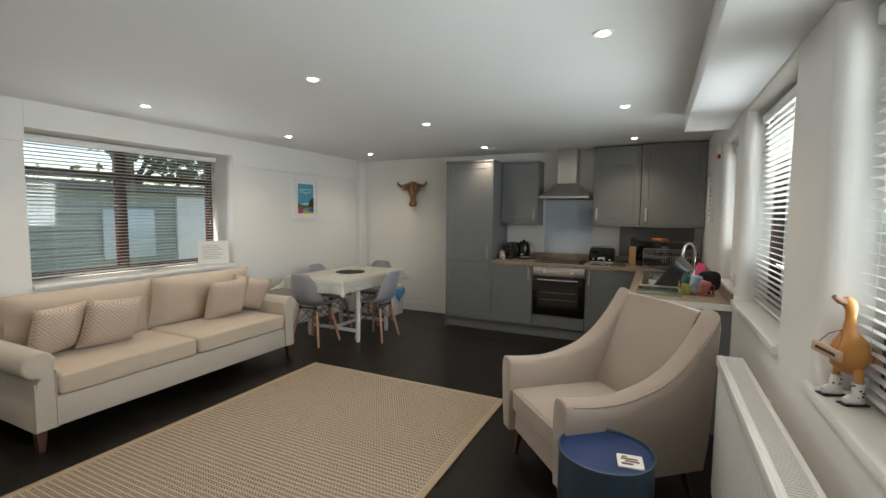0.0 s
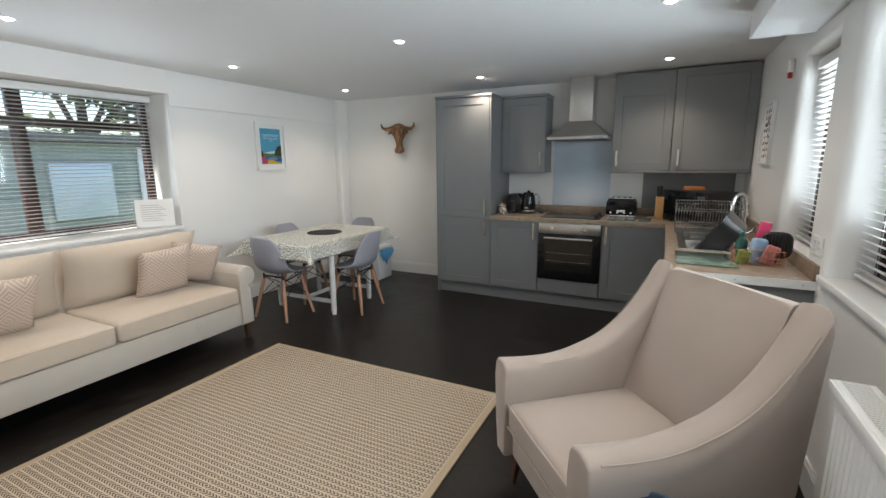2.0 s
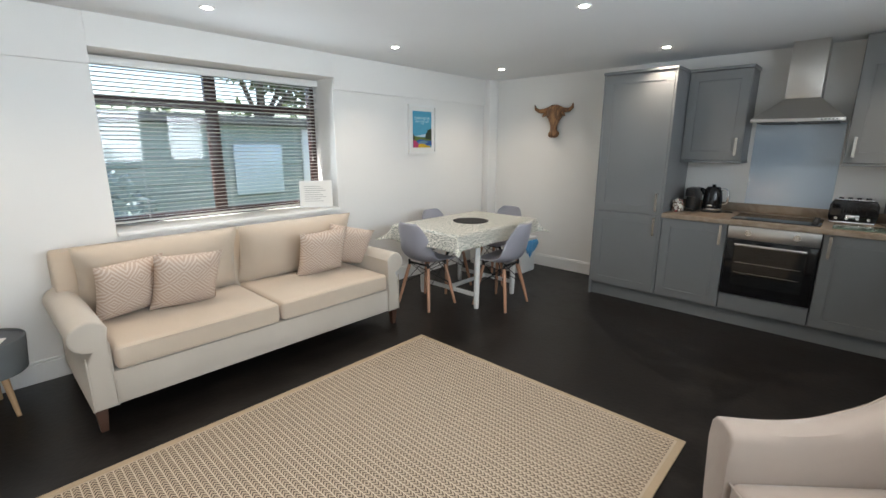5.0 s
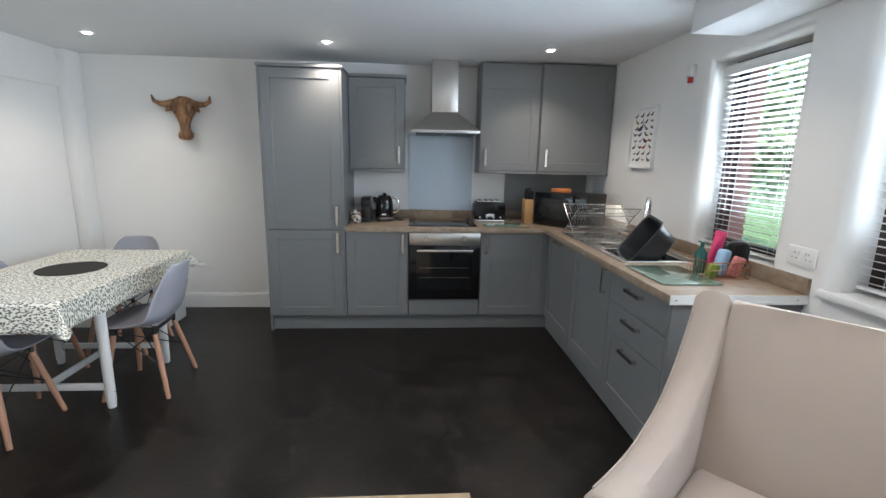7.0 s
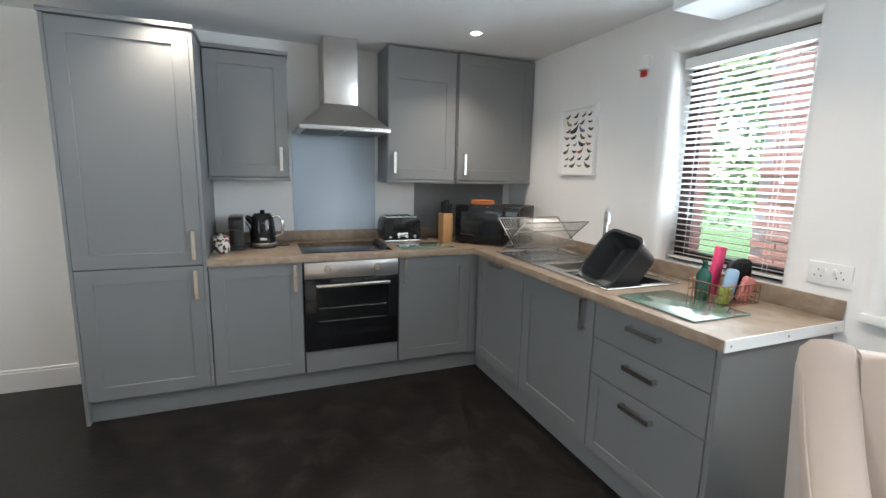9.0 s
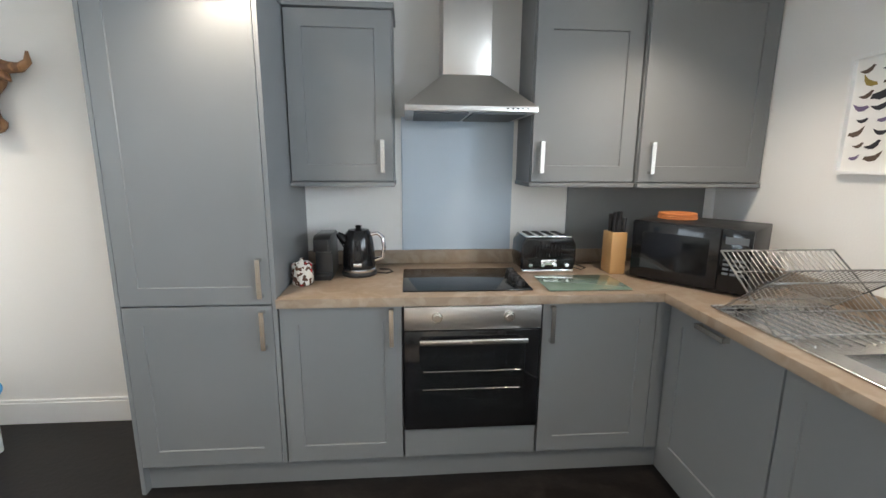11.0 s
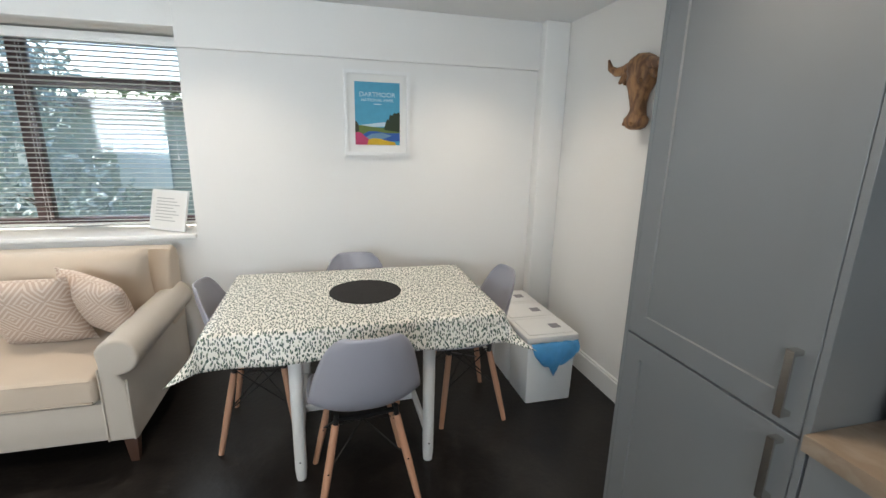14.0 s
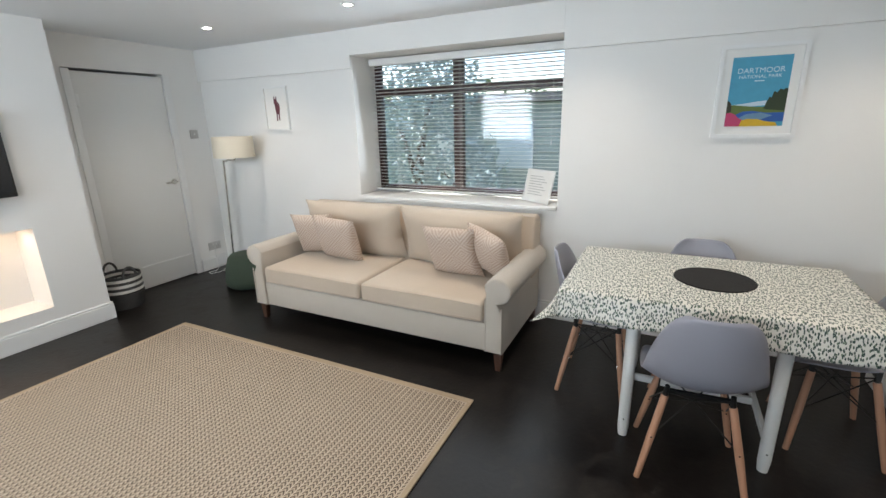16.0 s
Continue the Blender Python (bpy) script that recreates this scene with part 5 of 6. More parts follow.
def frustum(bm, x0, x1, y0, y1, z0, X0, X1, Y0, Y1, z1):
    a = [bm.verts.new(p) for p in ((x0, y0, z0), (x1, y0, z0), (x1, y1, z0), (x0, y1, z0))]
    b = [bm.verts.new(p) for p in ((X0, Y0, z1), (X1, Y0, z1), (X1, Y1, z1), (X0, Y1, z1))]
    for k in range(4):
        bm.faces.new((a[k], a[(k + 1) % 4], b[(k + 1) % 4], b[k]))
    bm.faces.new(a[::-1])
    bm.faces.new(b)
frustum(bm, -0.998, -0.422, HY, YN - 0.01, 1.70, -0.822, -0.598, YN - 0.27, YN - 0.01, 1.86)
part("canopy", bm, STEEL, ho, "tapered brushed steel canopy", sharp=20)
bm = new_bm()
box(bm, -1.0, -0.42, HY - 0.003, YN - 0.01, 1.675, 1.70, 0.002)
edge_ = part("front_edge", bm, STEELH, ho, "bright steel front edge")
bm = new_bm()
for k in range(5):
    box(bm, -0.56 + k * 0.022, -0.55 + k * 0.022, HY - 0.005, HY - 0.003, 1.684, 1.691)
part("buttons", bm, BLACKM, edge_)
bm = new_bm()
box(bm, -0.96, -0.72, HY + 0.03, YN - 0.05, 1.668, 1.675)
box(bm, -0.70, -0.46, HY + 0.03, YN - 0.05, 1.668, 1.675)
part("filter", bm, GREYIN, ho, "grey mesh grease filter")
bm = new_bm()
box(bm, -0.822, -0.598, YN - 0.27, YN - 0.01, 1.858, 2.288, 0.002)
part("chimney", bm, STEEL, ho, "brushed steel chimney")

# ---- kitchen things ----
WZ = 0.902
hb = thing("hob", "black glass electric hob with four side control knobs", "hob", (-0.725, 5.73, WZ))
bm = new_bm()
box(bm, -1.015, -0.435, 5.525, 5.935, WZ + 0.0005, WZ + 0.006, 0.002)
part("glass_top", bm, BLACKG, hb)
for k in range(4):
    bm = new_bm()
    lathe(bm, [(0.021, 0.006), (0.021, 0.012), (0.017, 0.026), (0.015, 0.028)], 20, (-0.475, 5.60 + k * 0.075, WZ))
    box(bm, -0.493, -0.457, 5.597 + k * 0.075, 5.603 + k * 0.075, WZ + 0.026, WZ + 0.033, 0.001)
    part("knob", bm, BLACKM, hb, "black control knob")

kt = thing("kettle", "glossy black jug kettle with chrome trim on its base", "kettle", (-1.235, 5.86, WZ))
bm = new_bm()
lathe(bm, [(0.085, 0.002), (0.088, 0.012), (0.082, 0.022)], 32, (-1.235, 5.86, WZ))
part("power_base", bm, BLACKM, kt)
bm = new_bm()
lathe(bm, [(0.080, 0.022), (0.083, 0.028), (0.083, 0.034), (0.080, 0.038)], 32, (-1.235, 5.86, WZ))
part("chrome_ring", bm, CHROME, kt, "chrome ring")
bm = new_bm()
lathe(bm, [(0.079, 0.038), (0.081, 0.06), (0.078, 0.12), (0.070, 0.18), (0.063, 0.212), (0.060, 0.216)], 32, (-1.235, 5.86, WZ))
tube(bm, [(-1.295, 5.85, WZ + 0.175), (-1.325, 5.845, WZ + 0.20), (-1.335, 5.843, WZ + 0.212)], [0.026, 0.018, 0.010], 10)
bd = part("jug", bm, BLACKP, kt)
bm = new_bm()
lathe(bm, [(0.058, 0.214), (0.050, 0.228), (0.02, 0.232), (0.012, 0.236), (0.018, 0.246), (0.010, 0.250)], 28, (-1.235, 5.86, WZ))
part("lid", bm, BLACKP, bd)
bm = new_bm()
tube(bm, [(-1.175, 5.85, WZ + 0.205), (-1.14, 5.845, WZ + 0.212), (-1.115, 5.842, WZ + 0.19), (-1.108, 5.84, WZ + 0.14), (-1.118, 5.842, WZ + 0.09), (-1.160, 5.85, WZ + 0.075)], 0.010, 10)
part("grip", bm, CHROME, bd, "chrome loop handle")
bm = new_bm()
box(bm, -1.255, -1.215, 5.776, 5.782, WZ + 0.055, WZ + 0.072, 0.002)
part("badge", bm, CHROME, bd)
bm = new_bm()
tube(bm, [(-1.16, 5.88, WZ + 0.005), (-1.10, 5.86, WZ + 0.004), (-1.07, 5.89, WZ + 0.004), (-1.09, 5.94, WZ + 0.004), (-1.14, 5.95, WZ + 0.004)], 0.0035, 6)
part("cord", bm, BLACKM, kt)

cm = thing("coffee_machine", "small dark grey capsule coffee machine beside the kettle", "coffee machine", (-1.40, 5.85, WZ))
bm = new_bm()
slab(bm, [(5.74, 0.903), (5.97, 0.903), (5.97, 1.10), (5.95, 1.115), (5.77, 1.115), (5.745, 1.10), (5.745, 1.04), (5.79, 1.03), (5.79, 0.93), (5.74, 0.925)], "x", -1.435, -1.355, 0.004)
part("housing", bm, material("charcoal_plastic", (0.018, 0.019, 0.02), 0.3, coat=0.3), cm)
bm = new_bm()
box(bm, -1.425, -1.365, 5.735, 5.745, 1.045, 1.10, 0.003)
part("front_plate", bm, BLACKM, cm)
bm = new_bm()
tube(bm, [(-1.34, 5.93, WZ + 0.16), (-1.32, 5.95, WZ + 0.12), (-1.315, 5.96, WZ + 0.06), (-1.30, 5.95, WZ + 0.004)], 0.0035, 6)
part("cord", bm, BLACKM, cm)

tin = thing("storage_jar", "small round jar with a red, white and brown pattern", "jar", (-1.475, 5.685, WZ), world_made=False)
bm = new_bm()
lathe(bm, [(0.040, 0.0), (0.046, 0.006), (0.050, 0.05), (0.044, 0.082)], 24)
body_ = part("body", bm, JARM, tin)
bm = new_bm()
lathe(bm, [(0.047, 0.082), (0.047, 0.092), (0.034, 0.106), (0.008, 0.112), (0.010, 0.124)], 24)
part("lid", bm, JARM, body_)

tr = thing("toaster", "glossy black four-slot toaster with chrome top and base", "toaster", (-0.275, 5.92, WZ))
x0, x1, y0, y1 = -0.42, -0.13, 5.825, 6.03
bm = new_bm()
slab(bm, [(x0 + 0.01, WZ + 0.02), (x1 - 0.01, WZ + 0.02), (x1, WZ + 0.06), (x1 - 0.004, WZ + 0.15), (x1 - 0.025, WZ + 0.185), (x0 + 0.025, WZ + 0.185), (x0 + 0.004, WZ + 0.15), (x0, WZ + 0.06)], "y", y0, y1, 0.012, 3)
bd = part("shell", bm, BLACKP, tr)
bm = new_bm()
box(bm, x0 + 0.012, x1 - 0.012, y0 - 0.003, y1 + 0.003, WZ + 0.003, WZ + 0.021, 0.004)
part("base", bm, CHROME, tr, "chrome base")
bm = new_bm()
box(bm, x0 + 0.025, x1 - 0.025, y0 + 0.012, y1 - 0.012, WZ + 0.184, WZ + 0.192, 0.003)
tp = part("top_plate", bm, CHROME, bd, "chrome top plate")
# dark strips on the top plate stand for shade in the bread openings
bm = new_bm()
for k in range(4):
    xx = x0 + 0.045 + k * 0.053
    box(bm, xx, xx + 0.03, y0 + 0.03, y1 - 0.03, WZ + 0.190, WZ + 0.1935)
part("slot_shade", bm, HOLESHADE, bd)
bm = new_bm()
for k in range(9):
    xx = x0 + 0.075 + k * 0.0165
    box(bm, xx, xx + 0.008, y0 - 0.003, y0 + 0.002, WZ + 0.085, WZ + 0.15, 0.002)
part("ribs", bm, BLACKP, bd)
bm = new_bm()
box(bm, x0 + 0.105, x1 - 0.105, y0 - 0.004, y0 + 0.002, WZ + 0.045, WZ + 0.072, 0.002)
part("badge", bm, CHROME, bd)
for k in range(4):
    bm = new_bm()
    rod(bm, (x0 + 0.05 + k * 0.063, y0 + 0.001, WZ + 0.045), (x0 + 0.05 + k * 0.063, y0 - 0.012, WZ + 0.045), 0.010, n=14)
    part("knob", bm, CHROME, bd)
bm = new_bm()
tube(bm, [(x1 - 0.005, 5.90, WZ + 0.02), (x1 + 0.05, 5.88, WZ + 0.005), (x1 + 0.09, 5.92, WZ + 0.005), (x1 + 0.07, 6.0, WZ + 0.005)], 0.0035, 6)
part("cord", bm, BLACKM, tr)

kb = thing("knife_block", "light bamboo knife block full of black-handled knives", "knife block", (0.075, 5.84, WZ))
bm = new_bm()
box(bm, 0.035, 0.115, 5.79, 5.90, WZ + 0.001, WZ + 0.215, 0.004)
part("block", bm, BLOCKW, kb)
rnd = random.Random(5)
for k in range(7):
    a = Vector((0.05 + (k % 4) * 0.017, 5.81 + (k // 4) * 0.05, WZ + 0.212))
    bm = new_bm()
    tube(bm, [a, a + Vector((rnd.uniform(-0.01, 0.012), rnd.uniform(-0.01, 0.01), rnd.uniform(0.07, 0.11)))], [0.008, 0.011], 8)
    part("knife_handle", bm, BLACKM, kb, "black knife handle")

MT = -50
mw = thing("microwave", "black countertop microwave oven standing askew in the corner", "microwave", (0.405, 5.655, WZ), MT, world_made=False)
bm = new_bm()
box(bm, -0.250, 0.250, -0.165, 0.165, 0.012, 0.290, 0.006)
bd = part("case", bm, BLACKM, mw)
bm = new_bm()
box(bm, -0.248, 0.13, -0.183, -0.166, 0.014, 0.288, 0.004)
dr = part("door", bm, BLACKP, mw, "glossy black microwave door")
bm = new_bm()
box(bm, -0.20, 0.09, -0.1845, -0.1825, 0.065, 0.240, 0.0005, 1)
part("window", bm, BLACKG, dr)
bm = new_bm()
box(bm, 0.132, 0.248, -0.181, -0.166, 0.014, 0.288, 0.003)
cp = part("control_panel", bm, BLACKP, mw)
DIMP = material("dim_grey_print", (0.10, 0.11, 0.12), 0.4)
for r in range(4):
    for c in range(3):
        bm = new_bm()
        box(bm, 0.148 + c * 0.03, 0.171 + c * 0.03, -0.1825, -0.1808, 0.15 - r * 0.02, 0.160 - r * 0.02)
        part("button", bm, DIMP, cp)
bm = new_bm()
box(bm, 0.148, 0.233, -0.1825, -0.1808, 0.225, 0.255)
part("display", bm, DIMP, cp)
for x, y in ((-0.2, -0.13), (0.2, -0.13), (-0.2, 0.13), (0.2, 0.13)):
    bm = new_bm()
    rod(bm, (x, y, 0.0), (x, y, 0.013), 0.012)
    part("foot", bm, BLACKM, mw)
for k in range(3):
    t = thing("table_mat", "round orange-tan mat stacked on the black microwave", "mat", (0.350, 5.765, WZ + 0.2905 + k * 0.010), world_made=False, group="stack of orange mats")
    bm = new_bm()
    lathe(bm, [(0.088 - k * 0.002, 0), (0.092 - k * 0.002, 0.004), (0.09 - k * 0.002, 0.009)], 36)
    part("disc", bm, ORANGE, t)

for (x0, x1, y0, y1), lab in (((-0.37, 0.01, 5.50, 5.76), "green patterned glass chopping board beside the hob"), ((0.19, 0.49, 3.755, 4.13), "pale green glass chopping board at the end of the worktop")):
    t = thing("chopping_board", lab, "chopping board", ((x0 + x1) / 2, (y0 + y1) / 2, WZ))
    bm = new_bm()
    box(bm, x0, x1, y0, y1, WZ + 0.003, WZ + 0.008, 0.0015)
    part("board", bm, material("frosted_green_glass", (0.15, 0.215, 0.175), 0.12, vary=0.25, scale=14, coat=0.8), t)
    bm = new_bm()
    for fx in (x0 + 0.03, x1 - 0.03):
        for fy in (y0 + 0.03, y1 - 0.03):
            rod(bm, (fx, fy, WZ), (fx, fy, WZ + 0.003), 0.008, n=10)
    part("feet", bm, WHITEP, t)

# sink, tap, rack, washing-up bowl
sk = thing("sink", "stainless steel one-and-a-half bowl sink with a ribbed drainer", "sink", (0.44, 4.74, WZ))
bm = new_bm()
SX0, SX1, SYa, SYb = 0.215, 0.672, 4.22, 5.265
gx = (SX0, 0.262, 0.605, SX1)
gx2 = (SX0, 0.262, 0.30, 0.56, 0.605, SX1)
gy = (SYa, 4.262, 4.60, 4.635, 4.80, SYb)
grid = {}
for i, x in enumerate(gx2):
    for j, y in enumerate(gy):
        grid[i, j] = bm.verts.new((x, y, WZ + 0.004))
def bowl(i0, i1, j0, j1, depth):
    rim = [grid[i, j0] for i in range(i0, i1)] + [grid[i1, j] for j in range(j0, j1)] + [grid[i, j1] for i in range(i1, i0, -1)] + [grid[i0, j] for j in range(j1, j0, -1)]
    c = sum((v.co for v in rim), Vector()) / len(rim)
    prev = rim
    for s, d in ((0.97, 0.02), (0.93, depth - 0.03), (0.86, depth), ):
        ring = [bm.verts.new((c.x + (v.co.x - c.x) * s, c.y + (v.co.y - c.y) * s, WZ + 0.004 - d)) for v in rim]
        for k in range(len(rim)):
            j = (k + 1) % len(rim)
            bm.faces.new((prev[k], prev[j], ring[j], ring[k]))
        prev = ring
    bm.faces.new(prev)
holes = {(i, 1) for i in (1, 2, 3)} | {(2, 3)}
for i in range(5):
    for j in range(5):
        if (i, j) not in holes:
            bm.faces.new((grid[i, j], grid[i + 1, j], grid[i + 1, j + 1], grid[i, j + 1]))
bowl(1, 4, 1, 2, 0.17)
bowl(2, 3, 3, 4, 0.10)
SINKM = material("sink_steel", (0.68, 0.67, 0.65), 0.22, 1.0, vary=0.06, scale=5, grain=0.05)
basin = part("basin", bm, SINKM, sk, sharp=40)
bm = new_bm()
for k in range(9):
    tube(bm, [(0.27 + k * 0.042, 4.86, WZ + 0.0045), (0.27 + k * 0.042, 5.21, WZ + 0.0045)], 0.004, 8)
part("drainer_ribs", bm, SINKM, basin)
bm = new_bm()
tube(bm, [(SX0, SYa, WZ + 0.004), (SX1, SYa, WZ + 0.004), (SX1, SYb, WZ + 0.004), (SX0, SYb, WZ + 0.004), (SX0, SYa, WZ + 0.004)], 0.004, 8)
part("rim", bm, SINKM, basin)
tp = thing("tap", "tall chrome swan-neck kitchen mixer tap", "tap", (0.615, 4.71, WZ))
bm = new_bm()
TB, TD = Vector((0.615, 4.71, 0)), Vector((-0.61, -0.79, 0))
pts = [TB + Vector((0, 0, WZ + 0.002)), TB + Vector((0, 0, WZ + 0.25))] + [TB + TD * (0.075 - 0.075 * math.cos(a)) + Vector((0, 0, WZ + 0.255 + 0.08 * math.sin(a))) for a in [k * math.pi / 10 for k in range(1, 11)]] + [TB + TD * 0.152 + Vector((0, 0, WZ + 0.20))]
tube(bm, pts, 0.0115, 12)
part("spout", bm, CHROME, tp)
bm = new_bm()
lathe(bm, [(0.026, 0.0), (0.026, 0.01), (0.021, 0.02), (0.021, 0.09), (0.015, 0.10)], 20, (TB.x, TB.y, WZ))
part("base", bm, CHROME, tp)
bm = new_bm()
tube(bm, [(TB.x, TB.y, WZ + 0.06), (TB.x + 0.05, TB.y - 0.01, WZ + 0.075), (TB.x + 0.065, TB.y - 0.01, WZ + 0.10)], [0.010, 0.008, 0.006], 8)
part("lever", bm, CHROME, tp)

dk = thing("dish_rack", "empty two-tier folding chrome wire dish rack on the drainer", "dish rack", (0.44, 5.03, WZ))
RX0, RX1 = 0.20, 0.66
def rack_tier(ya, za, yb, zb, n):
    """A tier of wires between two long rails."""
    bm = new_bm()
    tube(bm, [(RX0, ya, za), (RX1, ya, za)], 0.0035, 6)
    tier = part("tier_rail", bm, RACKM, dk)
    bm = new_bm()
    tube(bm, [(RX0, yb, zb), (RX1, yb, zb)], 0.0035, 6)
    part("tier_rail", bm, RACKM, dk)
    for k in range(1, n - 1):
        x = RX0 + (RX1 - RX0) * k / (n - 1)
        bm = new_bm()
        rod(bm, (x, ya, za), (x, yb, zb), 0.0015, n=5)
        part("wire", bm, RACKM, tier)
rack_tier(4.93, WZ + 0.012, 5.23, WZ + 0.235, 24)
rack_tier(5.21, WZ + 0.012, 4.91, WZ + 0.235, 24)
for y, z in ((5.00, WZ + 0.068), (5.14, WZ + 0.068), (4.99, WZ + 0.172), (5.15, WZ + 0.172)):
    bm = new_bm()
    tube(bm, [(RX0, y, z), (RX1, y, z)], 0.0035, 6)
    part("rail", bm, RACKM, dk)
for x in (RX0, RX1):
    for ya, yb in ((4.93, 5.23), (5.21, 4.91)):
        bm = new_bm()
        rod(bm, (x, ya, WZ + 0.008), (x, yb, WZ + 0.235), 0.0035, n=8)
        part("side_bar", bm, RACKM, dk)

wb = thing("washing_up_bowl", "dark grey plastic washing-up bowl tipped on its side in the sink", "washing-up bowl", (0.44, 4.40, WZ - 0.10), world_made=False)
wb.matrix_basis = Matrix.Translation((0.47, 4.43, WZ + 0.065)) @ Euler((radians(55), radians(3), radians(-103))).to_matrix().to_4x4()
bm = new_bm()
def rrect(w, h, r, z, n=6):
    out = []
    for cx_, cy_, a0 in ((w / 2 - r, h / 2 - r, 0), (-w / 2 + r, h / 2 - r, 90), (-w / 2 + r, -h / 2 + r, 180), (w / 2 - r, -h / 2 + r, 270)):
        for k in range(n + 1):
            a = radians(a0 + 90 * k / n)
            out.append(bm.verts.new((cx_ + r * math.cos(a), cy_ + r * math.sin(a), z)))
    return out
loops = [rrect(0.25, 0.22, 0.05, -0.068), rrect(0.285, 0.255, 0.06, -0.055), rrect(0.325, 0.29, 0.065, 0.065), rrect(0.350, 0.315, 0.07, 0.068), rrect(0.350, 0.315, 0.07, 0.074),
         rrect(0.318, 0.283, 0.062, 0.072), rrect(0.275, 0.245, 0.055, -0.050), rrect(0.24, 0.21, 0.045, -0.062)]
for a, b in zip(loops, loops[1:]):
    for k in range(len(a)):
        bm.faces.new((a[k], a[(k + 1) % len(a)], b[(k + 1) % len(b)], b[k]))
bm.faces.new(loops[0][::-1])
bm.faces.new(loops[-1])
part("bowl", bm, material("slate_plastic", (0.022, 0.025, 0.028), 0.3, vary=0.2, coat=0.2), wb)

cd = thing("wire_caddy", "small copper wire caddy full of washing-up things", "caddy", (0.585, 3.94, WZ))
CX0, CX1, CY0, CY1 = 0.475, 0.695, 3.86, 4.02
bm = new_bm()
for z in (WZ + 0.004, WZ + 0.045, WZ + 0.085):
    tube(bm, [(CX0, CY0, z), (CX1, CY0, z), (CX1, CY1, z), (CX0, CY1, z), (CX0, CY0, z)], 0.002 if z < 0.98 else 0.003, 6)
for k in range(10):
    x = CX0 + (CX1 - CX0) * k / 9
    for y in (CY0, CY1):
        rod(bm, (x, y, WZ + 0.004), (x, y, WZ + 0.085), 0.0013, n=5)
for k in range(1, 7):
    y = CY0 + (CY1 - CY0) * k / 7
    for x in (CX0, CX1):
        rod(bm, (x, y, WZ + 0.004), (x, y, WZ + 0.085), 0.0013, n=5)
    rod(bm, (CX0, y, WZ + 0.004), (CX1, y, WZ + 0.004), 0.0013, n=5)
part("wire_basket", bm, material("copper_wire", (0.65, 0.34, 0.22), 0.25, 1.0), cd)
def in_caddy(name, label, cat, bm, mat):
    t = thing(name, label, cat, (0.58, 3.94, WZ + 0.006))
    part("body", bm, mat, t)
    return t
bm = new_bm()
lathe(bm, [(0.026, 0.007), (0.030, 0.03), (0.030, 0.11), (0.012, 0.14)], 18, (0.515, 3.985, WZ))
lathe(bm, [(0.010, 0.14), (0.010, 0.165), (0.006, 0.17)], 12, (0.515, 3.985, WZ))
tube(bm, [(0.515, 3.985, WZ + 0.168), (0.49, 3.98, WZ + 0.172)], 0.004, 6)
in_caddy("soap_bottle", "dark green pump bottle in the wire caddy", "bottle", bm, material("green_bottle", (0.02, 0.09, 0.07), 0.15))
bm = new_bm()
box(bm, 0.485, 0.545, 3.87, 3.90, WZ + 0.008, WZ + 0.075, 0.006, rot=Euler((0.1, 0.15, 0.2)))
in_caddy("scouring_sponge", "green and yellow scouring sponge in the caddy", "sponge", bm, material("green_sponge", (0.22, 0.30, 0.06), 0.9, vary=0.3, scale=60, grain=0.8))
bm = new_bm()
box(bm, 0.54, 0.615, 3.89, 3.935, WZ + 0.01, WZ + 0.145, 0.015, 3, rot=Euler((0.1, 0.16, 0.5)))
in_caddy("dish_cloth", "folded pale blue cloth in the wire caddy", "cloth", bm, material("pale_blue_cloth", (0.30, 0.45, 0.62), 0.9, vary=0.2, scale=40, grain=0.6))
bm = new_bm()
box(bm, 0.60, 0.665, 3.868, 3.895, WZ + 0.008, WZ + 0.115, 0.012, 3, rot=Euler((0.12, 0.3, 0.0)))
in_caddy("checked_cloth", "red and white checked cloth in the wire caddy", "cloth", bm, material("red_check_cloth", (0.50, 0.18, 0.17), 0.9, vary=0.7, scale=70))
bm = new_bm()
box(bm, 0.575, 0.63, 3.985, 4.01, WZ + 0.01, WZ + 0.225, 0.005, 2, rot=Euler((0.0, 0.18, 0.1)))
in_caddy("pink_packet", "tall bright pink packet standing in the caddy", "packet", bm, material("pink_card", (0.72, 0.06, 0.18), 0.4, vary=0.15, scale=50))
bm = new_bm()
slab(bm, [(0.668 + 0.072 * math.copysign(abs(math.cos(a)) ** 0.6, math.cos(a)), 1.01 + 0.072 * math.copysign(abs(math.sin(a)) ** 0.6, math.sin(a))) for a in [k * math.tau / 28 for k in range(28)]], "y", 3.93, 3.955, 0.008, 3)
for k in range(8):
    box(bm, 0.612 + k * 0.0145, 0.618 + k * 0.0145, 3.922, 3.932, 0.955, 1.068, 0.001, 1)
box(bm, 0.635, 0.675, 3.935, 3.952, WZ + 0.01, 0.96)
in_caddy("drying_mat", "black ribbed silicone drying mat standing in the caddy", "mat", bm, BLACKM)

